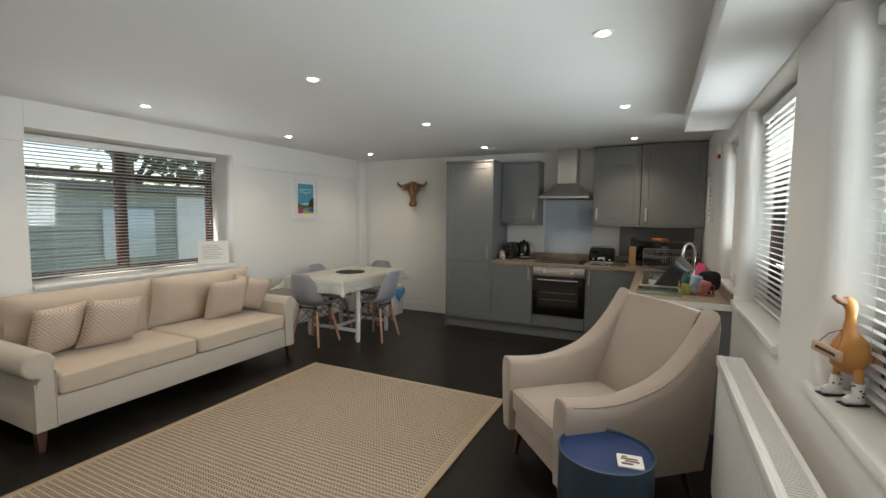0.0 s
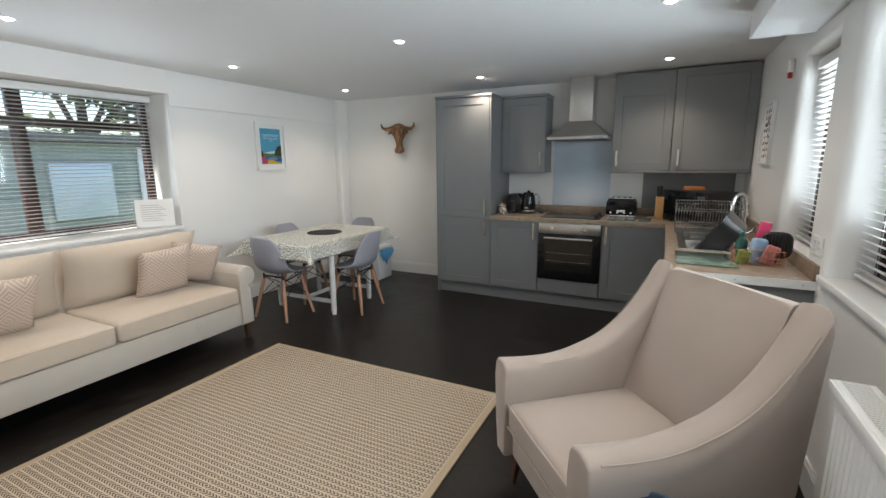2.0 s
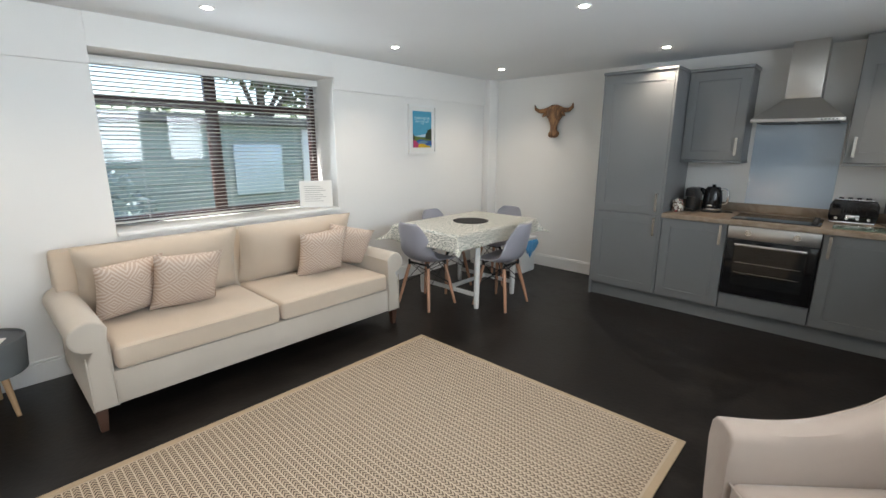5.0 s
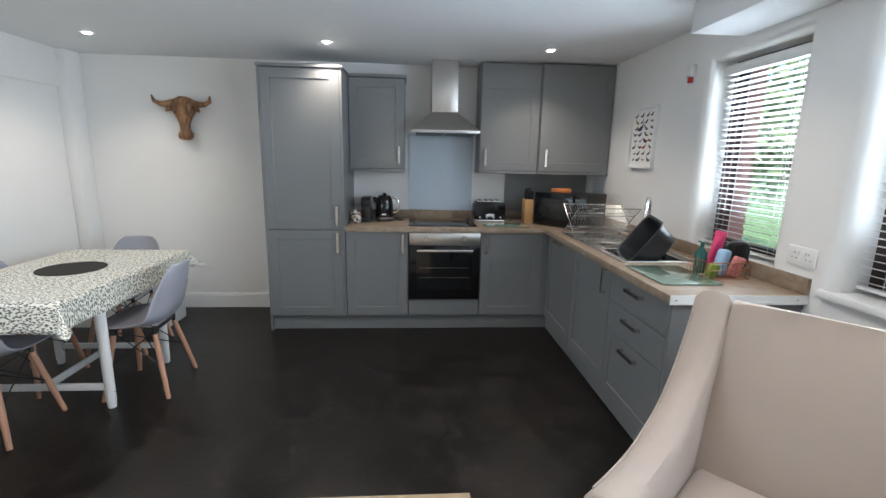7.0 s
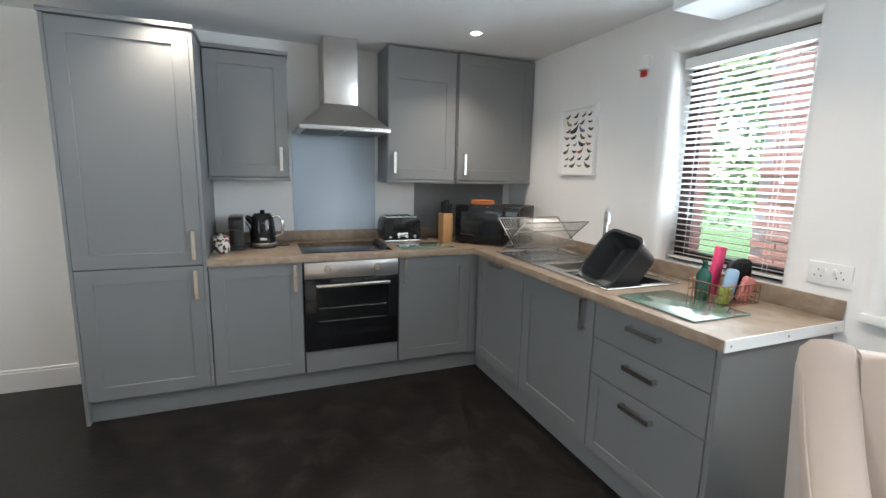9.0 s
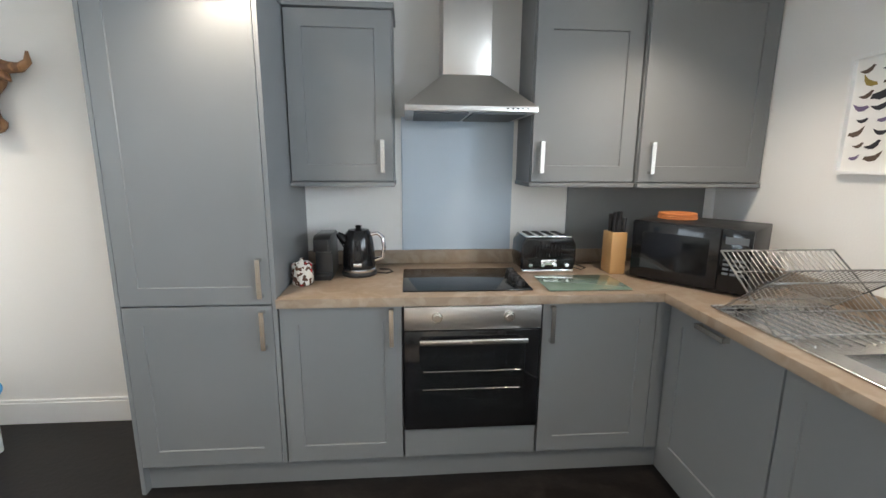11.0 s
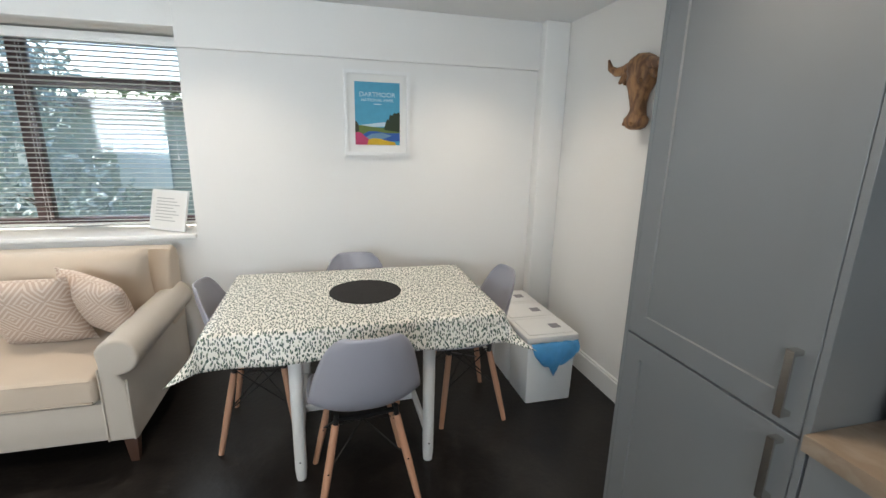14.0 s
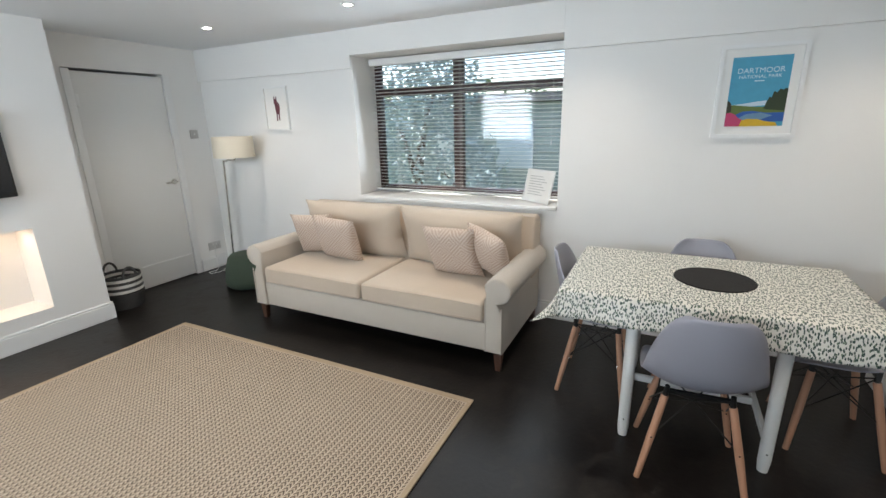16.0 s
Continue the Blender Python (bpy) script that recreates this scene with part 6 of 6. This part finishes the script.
# ---- sockets, switch, sensor ----
def plate(name, label, cat, at, turn, w, h, holes, mat=WHITEP):
    t = thing(name, label, cat, at, turn, world_made=False)
    bm = new_bm()
    box(bm, -w / 2, w / 2, -0.009, 0.0, -h / 2, h / 2, 0.003)
    f = part("face_plate", bm, mat, t)
    for k in range(holes):
        cx_ = (k - (holes - 1) / 2) * w / 2
        # dark blocks on the plate, in place of shaded pin openings
        bm = new_bm()
        for dx_, dz_ in ((0, 0.014), (-0.011, -0.010), (0.011, -0.010)):
            box(bm, cx_ + dx_ - 0.002, cx_ + dx_ + 0.002, -0.0098, -0.0085, dz_ - 0.003, dz_ + 0.003)
        part("pin_hole_shade", bm, HOLESHADE, f)
    bm = new_bm()
    if holes:
        for s in (-1, 1):
            box(bm, s * 0.018 - 0.006, s * 0.018 + 0.006, -0.013, -0.008, 0.006, 0.024, 0.001)
    else:
        box(bm, -0.006, 0.006, -0.013, -0.008, -0.010, 0.010, 0.001)
    part("rocker", bm, WHITEP, f)
    return t
plate("double_socket", "white double wall socket between the two windows", "socket", (XE, 3.665, 1.065), -90, 0.146, 0.086, 2)
plate("double_socket", "pale grey double wall socket low beside the door", "socket", (-3.80, YS, 0.255), 180, 0.146, 0.086, 2, material("pale_grey_plastic_plate", (0.55, 0.54, 0.52), 0.4))
plate("light_switch", "satin steel light switch beside the white door", "switch", (-3.78, YS, 1.465), 180, 0.086, 0.086, 0, material("satin_switch_steel", (0.52, 0.50, 0.48), 0.45, 0.6, vary=0.04))
se = thing("motion_sensor", "small white wall sensor with a red tip", "sensor", (XE, 4.67, 2.0))
bm = new_bm()
box(bm, XE - 0.035, XE, 4.64, 4.70, 2.00, 2.075, 0.008)
part("case", bm, WHITEP, se)
bm = new_bm()
box(bm, XE - 0.028, XE - 0.006, 4.655, 4.685, 1.965, 1.999, 0.004)
part("tip", bm, material("red_plastic", (0.45, 0.02, 0.02), 0.4), se)

# ---- pictures ----
def picture(label, at, turn, w, h, frame_w, mount, depth=0.028, tag="framed_picture"):
    """An empty white frame with its mount, facing local -y; returns the thing and the art's half sizes."""
    t = thing(tag, label, "picture", at, turn, world_made=False)
    bm = new_bm()
    a = [(-w / 2, -h / 2), (w / 2, -h / 2), (w / 2, h / 2), (-w / 2, h / 2)]
    def loop(m_, d):
        return [bm.verts.new((u - math.copysign(m_, u), d, v - math.copysign(m_, v))) for u, v in a]
    ls = [loop(0, 0.0), loop(0, -depth), loop(frame_w, -depth), loop(frame_w, -0.006)]
    for p, q in zip(ls, ls[1:]):
        for k in range(4):
            bm.faces.new((p[k], p[(k + 1) % 4], q[(k + 1) % 4], q[k]))
    part("frame", bm, TRIM, t, "white painted frame")
    bm = new_bm()
    box(bm, -w / 2 + frame_w, w / 2 - frame_w, -0.010, -0.002, -h / 2 + frame_w, h / 2 - frame_w)
    part("mount", bm, PAPER, t, "white paper mount")
    return t, w / 2 - frame_w - mount, h / 2 - frame_w - mount


def patch(t, name, pts, y, color, rough=0.6):
    bm = new_bm()
    slab(bm, pts, "y", y - 0.0006, y)
    return part(name, bm, material("print_" + name, color, rough, vary=0.12, scale=30), t, smooth=False)


t, hw, hh = picture("framed travel poster of a moorland river under a blue sky", (XW, 4.808, 1.66), 90, 0.425, 0.525, 0.022, 0.042)
hw, hh = 0.145, 0.195
patch(t, "sky", [(-hw, -hh), (hw, -hh), (hw, hh), (-hw, hh)], -0.0105, (0.075, 0.34, 0.50))
patch(t, "cloud", [(-hw, -0.075), (-0.06, -0.065), (0.0, -0.055), (0.05, -0.05), (0.07, -0.075), (-hw, -0.09)], -0.0113, (0.55, 0.68, 0.75))
patch(t, "hill", [(-hw, -0.13), (hw, -0.13), (hw, -0.075), (0.03, -0.085), (-0.03, -0.082), (-0.11, -0.072), (-hw, -0.076)], -0.0121, (0.11, 0.16, 0.035))
patch(t, "trees", [(0.04, -0.095), (0.05, -0.06), (0.062, -0.03), (0.072, -0.035), (0.08, 0.0), (0.095, -0.008), (0.108, 0.012), (0.122, 0.005), (0.135, 0.015), (hw, 0.01), (hw, -0.11), (0.05, -0.10)], -0.0129, (0.02, 0.035, 0.012))
patch(t, "tree", [(-hw, -0.12), (-0.12, -0.11), (-0.122, -0.07), (-0.135, -0.05), (-hw, -0.045)], -0.0129, (0.03, 0.03, 0.012))
patch(t, "river", [(-hw, -0.155), (-0.06, -0.11), (-0.01, -0.108), (0.06, -0.12), (hw, -0.118), (hw, -0.17), (-hw, -0.17)], -0.0137, (0.02, 0.09, 0.33))
patch(t, "water", [(-0.10, -0.16), (-0.04, -0.125), (0.03, -0.118), (0.09, -0.135), (0.04, -0.155), (-0.02, -0.165)], -0.0144, (0.14, 0.26, 0.38))
patch(t, "heather", [(-hw, -hh), (-0.04, -hh), (-0.05, -0.165), (-0.08, -0.145), (-0.10, -0.125), (-0.125, -0.115), (-hw, -0.12)], -0.0151, (0.50, 0.05, 0.14))
patch(t, "gorse", [(-0.07, -hh), (0.12, -hh), (0.11, -0.175), (0.06, -0.168), (0.02, -0.155), (-0.03, -0.152), (-0.06, -0.16)], -0.0158, (0.62, 0.40, 0.02))


def words(t, text, size, x, y, z, color, extrude=0.0003):
    cu = bpy.data.curves.new("lettering", "FONT")
    cu.body, cu.size, cu.align_x, cu.extrude = text, size, "CENTER", extrude
    ob = new("lettering", cu)
    ob.parent = t
    ob.matrix_basis = pose(x, y, z, 90, 0, 0)
    cu.materials.append(color)
    return ob


PALEINK = material("pale_print", (0.62, 0.76, 0.80), 0.6)
DARKINK = material("dark_print", (0.06, 0.04, 0.03), 0.6)
words(t, "DARTMOOR", 0.041, 0, -0.0112, 0.105, PALEINK)
words(t, "NATIONAL PARK", 0.027, 0, -0.0112, 0.076, PALEINK)
bm = new_bm()
box(bm, -0.024, 0.024, -0.0115, -0.0105, 0.058, 0.063)
part("print_line", bm, PALEINK, t)

t, hw, hh = picture("small framed print of a red-brown donkey on white", (XW, 0.965, 1.69), 90, 0.30, 0.40, 0.014, 0.04)
bm = new_bm()
slab(bm, [(-0.030, 0.10), (-0.022, 0.118), (-0.014, 0.085), (-0.004, 0.085), (0.002, 0.115), (0.010, 0.10), (0.008, 0.065), (0.020, 0.055), (0.036, 0.040), (0.040, 0.0), (0.030, -0.05), (0.028, -0.11), (0.014, -0.11), (0.014, -0.05), (0.004, -0.055), (0.0, -0.115), (-0.014, -0.115), (-0.012, -0.04), (-0.022, 0.0), (-0.022, 0.03), (-0.032, 0.05)], "y", -0.0112, -0.0105)
part("donkey_print", bm, material("donkey_ink", (0.12, 0.035, 0.045), 0.6, vary=0.7, scale=35), t)

t, hw, hh = picture("framed print of many small birds in rows on white", (XE, 5.20, 1.65), -90, 0.36, 0.45, 0.014, 0.02)
rnd = random.Random(9)
inks = [material("bird_ink", c, 0.6) for c in ((0.02, 0.022, 0.03), (0.10, 0.07, 0.05), (0.30, 0.06, 0.03), (0.16, 0.12, 0.22), (0.30, 0.22, 0.05))]
for r in range(8):
    for c in range(4):
        s = rnd.uniform(0.7, 1.25) * (1.5 if (r, c) in ((4, 2), (2, 1)) else 1)
        x, z = -0.115 + c * 0.076 + rnd.uniform(-0.01, 0.01), 0.165 - r * 0.047
        a = rnd.uniform(-0.6, 0.6)
        fl = rnd.choice((-1, 1))
        pts = [(-0.030, 0.004), (-0.022, 0.012), (-0.010, 0.009), (0.010, 0.008), (0.034, 0.016), (0.020, -0.002), (0.006, -0.010), (-0.012, -0.008), (-0.022, 0.0)]
        pts = [((u * math.cos(a) - v * math.sin(a)) * s * fl + x, (u * math.sin(a) + v * math.cos(a)) * s + z) for u, v in pts]
        bm = new_bm()
        slab(bm, pts, "y", -0.0112, -0.0105)
        part("bird_print", bm, rnd.choice(inks[:2] * 3 + inks), t, smooth=False)

# little framed card on the window sill
t, hw, hh = picture("white framed notice leaning on the window sill", (-4.06, 3.53, 0.906), 80, 0.30, 0.255, 0.014, 0.01, 0.012, "framed_notice")
t.matrix_basis = Matrix.Translation((-4.06, 3.50, 0.906 + 0.128)) @ Euler((radians(-14), 0, radians(56)), "XYZ").to_matrix().to_4x4()
bm = new_bm()
for k in range(8):
    box(bm, -0.105, 0.04 + 0.05 * ((k * 7) % 3) / 2, -0.0112, -0.0105, 0.07 - k * 0.020, 0.076 - k * 0.020)
part("text_bars", bm, material("grey_ink", (0.48, 0.47, 0.46), 0.6), t)
bm = new_bm()
box(bm, -0.06, 0.06, 0.002, 0.006, -0.10, 0.06)
part("backing", bm, material("brown_backing_board", (0.12, 0.07, 0.04), 0.8), t)

# ---- carved bull head ----
bh = thing("bull_head", "carved brown wooden bull head with short curved horns", "wall sculpture", (-3.0, YN, 1.72))
bm = new_bm()
prof = [(1.580, 0.030, 0.045), (1.592, 0.054, 0.085), (1.612, 0.064, 0.105), (1.635, 0.062, 0.105), (1.655, 0.046, 0.085), (1.68, 0.038, 0.075), (1.72, 0.042, 0.080), (1.76, 0.056, 0.090), (1.80, 0.080, 0.105), (1.825, 0.094, 0.115), (1.85, 0.088, 0.098), (1.875, 0.092, 0.105), (1.90, 0.094, 0.105), (1.93, 0.076, 0.085), (1.95, 0.035, 0.05)]
rings = []
for z, w_, d_ in prof:
    ring = []
    for k in range(24):
        a = k * math.tau / 24
        bump_ = 1 + 0.06 * math.sin(3 * a + z * 40) + 0.04 * math.sin(7 * a - z * 70)
        groove = 1 - 0.12 * math.exp(-((math.sin(a) - 1) / 0.05) ** 2) * (1.66 < z < 1.92)
        ring.append(bm.verts.new((-3.0 + w_ * math.cos(a) * bump_, YN - 0.055 - d_ * 0.55 * math.sin(a) * bump_ * groove, z)))
    rings.append(ring)
for a, b in zip(rings, rings[1:]):
    for k in range(24):
        bm.faces.new((a[k], a[(k + 1) % 24], b[(k + 1) % 24], b[k]))
bm.faces.new(rings[0])
bm.faces.new(rings[-1])
for s in (-1, 1):
    tube(bm, [(-3.0 + s * 0.06, YN - 0.06, 1.900), (-3.0 + s * 0.13, YN - 0.065, 1.885), (-3.0 + s * 0.19, YN - 0.07, 1.885), (-3.0 + s * 0.235, YN - 0.08, 1.91), (-3.0 + s * 0.245, YN - 0.09, 1.955)], [0.034, 0.028, 0.023, 0.017, 0.006], 12)
    tube(bm, [(-3.0 + s * 0.075, YN - 0.06, 1.865), (-3.0 + s * 0.115, YN - 0.07, 1.848), (-3.0 + s * 0.145, YN - 0.08, 1.822)], [0.018, 0.024, 0.007], 10)
    for z_, r_ in ((1.815, 0.013), (1.607, 0.010)):
        bmesh.ops.create_uvsphere(bm, u_segments=10, v_segments=6, radius=r_, matrix=Matrix.Translation((-3.0 + s * (0.058 if z_ > 1.7 else 0.026), YN - (0.103 if z_ > 1.7 else 0.108), z_)))
part("carving", bm, TEAK, bh, sharp=60)

# ---- carved duck in boots ----
dk_ = thing("carved_duck", "honey wooden duck figure in white boots with a wooden sign", "figurine", (0.825, 1.86, 0.951), -66, world_made=False)
bm = new_bm()
prof = [(0.0, 0.075, 0.006), (0.0, 0.085, 0.027), (0.0, 0.105, 0.042), (0.0, 0.135, 0.046), (0.0, 0.165, 0.040), (-0.002, 0.187, 0.029), (-0.006, 0.205, 0.017), (-0.006, 0.235, 0.0125), (-0.006, 0.262, 0.0140), (-0.012, 0.278, 0.019), (-0.016, 0.292, 0.017), (-0.018, 0.301, 0.008)]
rings = []
for y, z, r in prof:
    rings.append([bm.verts.new((r * 0.95 * math.cos(k * math.tau / 16), y + r * (1.12 if 0.09 < z < 0.18 else 1.0) * math.sin(k * math.tau / 16), z)) for k in range(16)])
for a, b in zip(rings, rings[1:]):
    for k in range(16):
        bm.faces.new((a[k], a[(k + 1) % 16], b[(k + 1) % 16], b[k]))
bm.faces.new(rings[0])
bm.faces.new(rings[-1])
tube(bm, [(0, 0.045, 0.13), (0, 0.075, 0.115), (0, 0.09, 0.10)], [0.03, 0.018, 0.006], 10)
for s in (-1, 1):
    tube(bm, [(s * 0.030, 0.0, 0.10), (s * 0.037, -0.002, 0.075), (s * 0.037, -0.003, 0.05)], [0.014, 0.0095, 0.009], 10)
body_ = part("body", bm, DUCKW, dk_, sharp=70)
bm = new_bm()
tube(bm, [(0, -0.022, 0.286), (0, -0.042, 0.291), (0, -0.058, 0.302)], [0.012, 0.010, 0.0065], 10)
part("beak", bm, material("dark_beak_wood", (0.16, 0.07, 0.03), 0.4, vary=0.3, scale=40), body_, "dark brown upturned beak")
for s in (-1, 1):
    bm = new_bm()
    tube(bm, [(s * 0.037, -0.002, 0.062), (s * 0.037, -0.002, 0.03), (s * 0.037, -0.003, 0.012)], [0.0155, 0.0145, 0.017], 12)
    tube(bm, [(s * 0.037, 0.006, 0.014), (s * 0.037, -0.018, 0.016), (s * 0.037, -0.038, 0.012)], [0.016, 0.0165, 0.010], 12)
    bt = part("boot", bm, material("spotted_white_boot", (0.75, 0.74, 0.72), 0.3), dk_, "white boot with dark spots")
    bm = new_bm()
    box(bm, s * 0.037 - 0.017, s * 0.037 + 0.017, -0.048, 0.021, 0.0, 0.005, 0.002)
    part("sole", bm, BLACKM, bt)
    bm = new_bm()
    rnd = random.Random(4 + s)
    for k in range(9):
        a, z = rnd.uniform(0, 6.28), rnd.uniform(0.02, 0.058)
        c = Vector((s * 0.037 + 0.0155 * math.cos(a), -0.002 + 0.0155 * math.sin(a), z))
        rod(bm, c - Vector((math.cos(a), math.sin(a), 0)) * 0.002, c + Vector((math.cos(a), math.sin(a), 0)) * 0.0008, 0.0028, n=7)
    part("spots", bm, BLACKM, bt)
bm = new_bm()
box(bm, -0.052, 0.052, -0.071, -0.063, 0.128, 0.160, 0.004, rot=Euler((0, radians(6), 0)))
sg = part("sign", bm, material("pale_sign_wood", (0.55, 0.38, 0.27), 0.6, vary=0.15, scale=30), dk_, "pale wooden sign")
bm = new_bm()
box(bm, -0.035, 0.035, -0.0722, -0.0708, 0.140, 0.149, rot=Euler((0, radians(6), 0)))
part("sign_text", bm, DARKINK, sg)
bm = new_bm()
tube(bm, [(-0.035, -0.066, 0.158), (-0.022, -0.045, 0.19), (0, -0.03, 0.205), (0.022, -0.045, 0.19), (0.035, -0.066, 0.158)], 0.0012, 5)
part("string", bm, DARKINK, sg)

# ---- corner by the door ----
lm = thing("floor_lamp", "steel swing-arm floor lamp with a cream drum shade", "floor lamp", (-3.80, 0.10, 0))
bm = new_bm()
lathe(bm, [(0.12, 0.0), (0.12, 0.014), (0.02, 0.022)], 32, (-3.82, 0.17, 0))
part("base", bm, NICKEL, lm)
bm = new_bm()
tube(bm, [(-3.82, 0.17, 0.02), (-3.80, 0.28, 1.20)], 0.011, 12)
part("pole", bm, NICKEL, lm)
bm = new_bm()
tube(bm, [(-3.80, 0.28, 1.19), (-3.77, 0.36, 1.20), (-3.74, 0.40, 1.20), (-3.72, 0.44, 1.215), (-3.70, 0.56, 1.215), (-3.70, 0.585, 1.235), (-3.70, 0.585, 1.28)], 0.008, 10)
part("swing_arm", bm, NICKEL, lm)
bm = new_bm()
ri, ro = 0.185, 0.190
a = [[bm.verts.new((-3.70 + r * math.cos(k * math.tau / 40), 0.58 + r * math.sin(k * math.tau / 40), z)) for k in range(40)] for r, z in ((ri, 1.245), (ro, 1.245), (ro - 0.006, 1.44), (ri - 0.006, 1.44))]
for p, q in zip(a, a[1:] + a[:1]):
    for k in range(40):
        bm.faces.new((p[k], p[(k + 1) % 40], q[(k + 1) % 40], q[k]))
part("shade", bm, SHADE, lm, "cream fabric drum shade")
cbl = thing("lamp_cable", "loose white cable on the floor by the lamp", "cable", (-3.70, 0.03, 0))
bm = new_bm()
tube(bm, [(-3.80, YS + 0.01, 0.25), (-3.79, YS + 0.02, 0.10), (-3.77, YS + 0.05, 0.004), (-3.70, 0.02, 0.004), (-3.62, 0.0, 0.004), (-3.60, 0.06, 0.004), (-3.68, 0.10, 0.004), (-3.76, 0.08, 0.004), (-3.80, 0.12, 0.004)], 0.0035, 6)
part("wire", bm, WHITEP, cbl)
pf = thing("pouf", "round dark green fabric floor pouf beside the grey stool", "pouf", (-3.56, 0.735, 0), world_made=False)
bm = new_bm()
lathe(bm, [(0.02, 0.0), (0.205, 0.004), (0.232, 0.03), (0.235, 0.08), (0.22, 0.19), (0.19, 0.29), (0.165, 0.318), (0.10, 0.328), (0.02, 0.33)], 40)
part("cushion_body", bm, POUF, pf, sharp=60)
ls = thing("side_stool", "grey felt drum side stool with dark tray top on wooden legs", "stool", (-3.69, 1.135, 0), world_made=False)
bm = new_bm()
lathe(bm, [(0.02, 0.235), (0.165, 0.235), (0.172, 0.242), (0.188, 0.43), (0.186, 0.435), (0.180, 0.435), (0.178, 0.425)], 44)
part("drum", bm, material("grey_felt", (0.13, 0.145, 0.15), 0.9, vary=0.12, scale=12, grain=0.5, grain_scale=300), ls, "mid grey felt drum")
bm = new_bm()
lathe(bm, [(0.180, 0.418), (0.179, 0.427), (0.02, 0.427)], 44)
part("top", bm, material("dark_tray", (0.020, 0.024, 0.032), 0.35, vary=0.15), ls, "near-black tray top")
for ang in (-72, 30, 172):
    c_, s_ = math.cos(radians(ang)), math.sin(radians(ang))
    bm = new_bm()
    rod(bm, (0.165 * c_, 0.165 * s_, 0), (0.115 * c_, 0.115 * s_, 0.237), 0.011, 0.018, 12)
    part("leg", bm, material("pale_beech", (0.50, 0.33, 0.18), 0.5, vary=0.12, scale=9, stretch=(1, 1, 0.1)), ls, "splayed pale beech leg")
lf = thing("leaflet", "white leaflet with dark print on the grey side stool", "leaflet", (-3.64, 1.15, 0.428), 68, world_made=False)
bm = new_bm()
box(bm, -0.075, 0.075, -0.05, 0.05, 0.0, 0.005)
part("paper", bm, PAPER, lf)
bm = new_bm()
for x0, x1, y0, y1 in ((-0.055, -0.01, -0.035, 0.02), (0.0, 0.03, -0.03, 0.03), (0.04, 0.06, -0.02, 0.01)):
    box(bm, x0, x1, y0, y1, 0.005, 0.0058)
part("print", bm, DARKINK, lf)
bk = thing("rope_basket", "rope basket, charcoal below and striped white above, with a looped handle", "basket", (-2.70, 0.12, 0), world_made=False)
bk["label"] = "charcoal and white striped rope basket with looped handles"
def coil(name, z0, z1, mats, r0, r1):
    n = int((z1 - z0) / 0.0125)
    for k in range(n):
        z = z0 + (k + 0.5) * 0.0125
        r = r0 + (r1 - r0) * k / max(1, n - 1)
        bm = new_bm()
        for a_, b_ in ((0.0, 1.0),):
            ring = []
            for i in range(32):
                th = i * math.tau / 32
                ring.append([bm.verts.new(((r + 0.007 * math.cos(p * math.tau / 7)) * math.cos(th), (r + 0.007 * math.cos(p * math.tau / 7)) * math.sin(th), z + 0.0075 * math.sin(p * math.tau / 7))) for p in range(7)])
            for i in range(32):
                for p in range(7):
                    bm.faces.new((ring[i][p], ring[(i + 1) % 32][p], ring[(i + 1) % 32][(p + 1) % 7], ring[i][(p + 1) % 7]))
        part(name, bm, mats[(k // 2) % len(mats)], bk, sharp=60)
coil("rope_coil", 0.0, 0.15, [GREYROPE], 0.135, 0.155)
coil("rope_coil", 0.15, 0.31, [WHITEROPE, GREYROPE], 0.155, 0.150)
bm = new_bm()
lathe(bm, [(0.01, 0.004), (0.135, 0.004), (0.135, 0.010), (0.01, 0.010)], 32)
part("bottom", bm, GREYROPE, bk)
for s in (-1, 1):
    bm = new_bm()
    tube(bm, [(0.055 * math.cos(a_), s * 0.15, 0.29 + 0.085 * math.sin(a_)) for a_ in [k * math.pi / 10 for k in range(11)]], 0.010, 8)
    part("handle", bm, GREYROPE, bk, "charcoal rope loop handle")

# ---- television on the breast ----
tv = thing("television", "wall-mounted black flat television above the lit niche", "television", (-1.65, BY, 1.4))
bm = new_bm()
box(bm, -2.07, -1.08, BY + 0.04, BY + 0.075, 1.10, 1.66, 0.006)
bd = part("housing", bm, BLACKM, tv)
bm = new_bm()
box(bm, -2.055, -1.095, BY + 0.0752, BY + 0.0765, 1.118, 1.648)
part("screen", bm, SCREEN, bd, "dark glossy screen")
bm = new_bm()
box(bm, -1.75, -1.40, BY, BY + 0.04, 1.25, 1.5)
part("wall_bracket", bm, BLACKM, tv)
nl = new("niche_lamp", bpy.data.lights.new("niche_lamp", "AREA"))
nl.data.shape, nl.data.size, nl.data.size_y, nl.data.energy, nl.data.color = "RECTANGLE", 0.75, 0.05, 0.9, (1.0, 0.72, 0.50)
nl.matrix_world = look((-1.685, 0.20, NZ1 - 0.01), (-1.685, 0.12, 0.2))
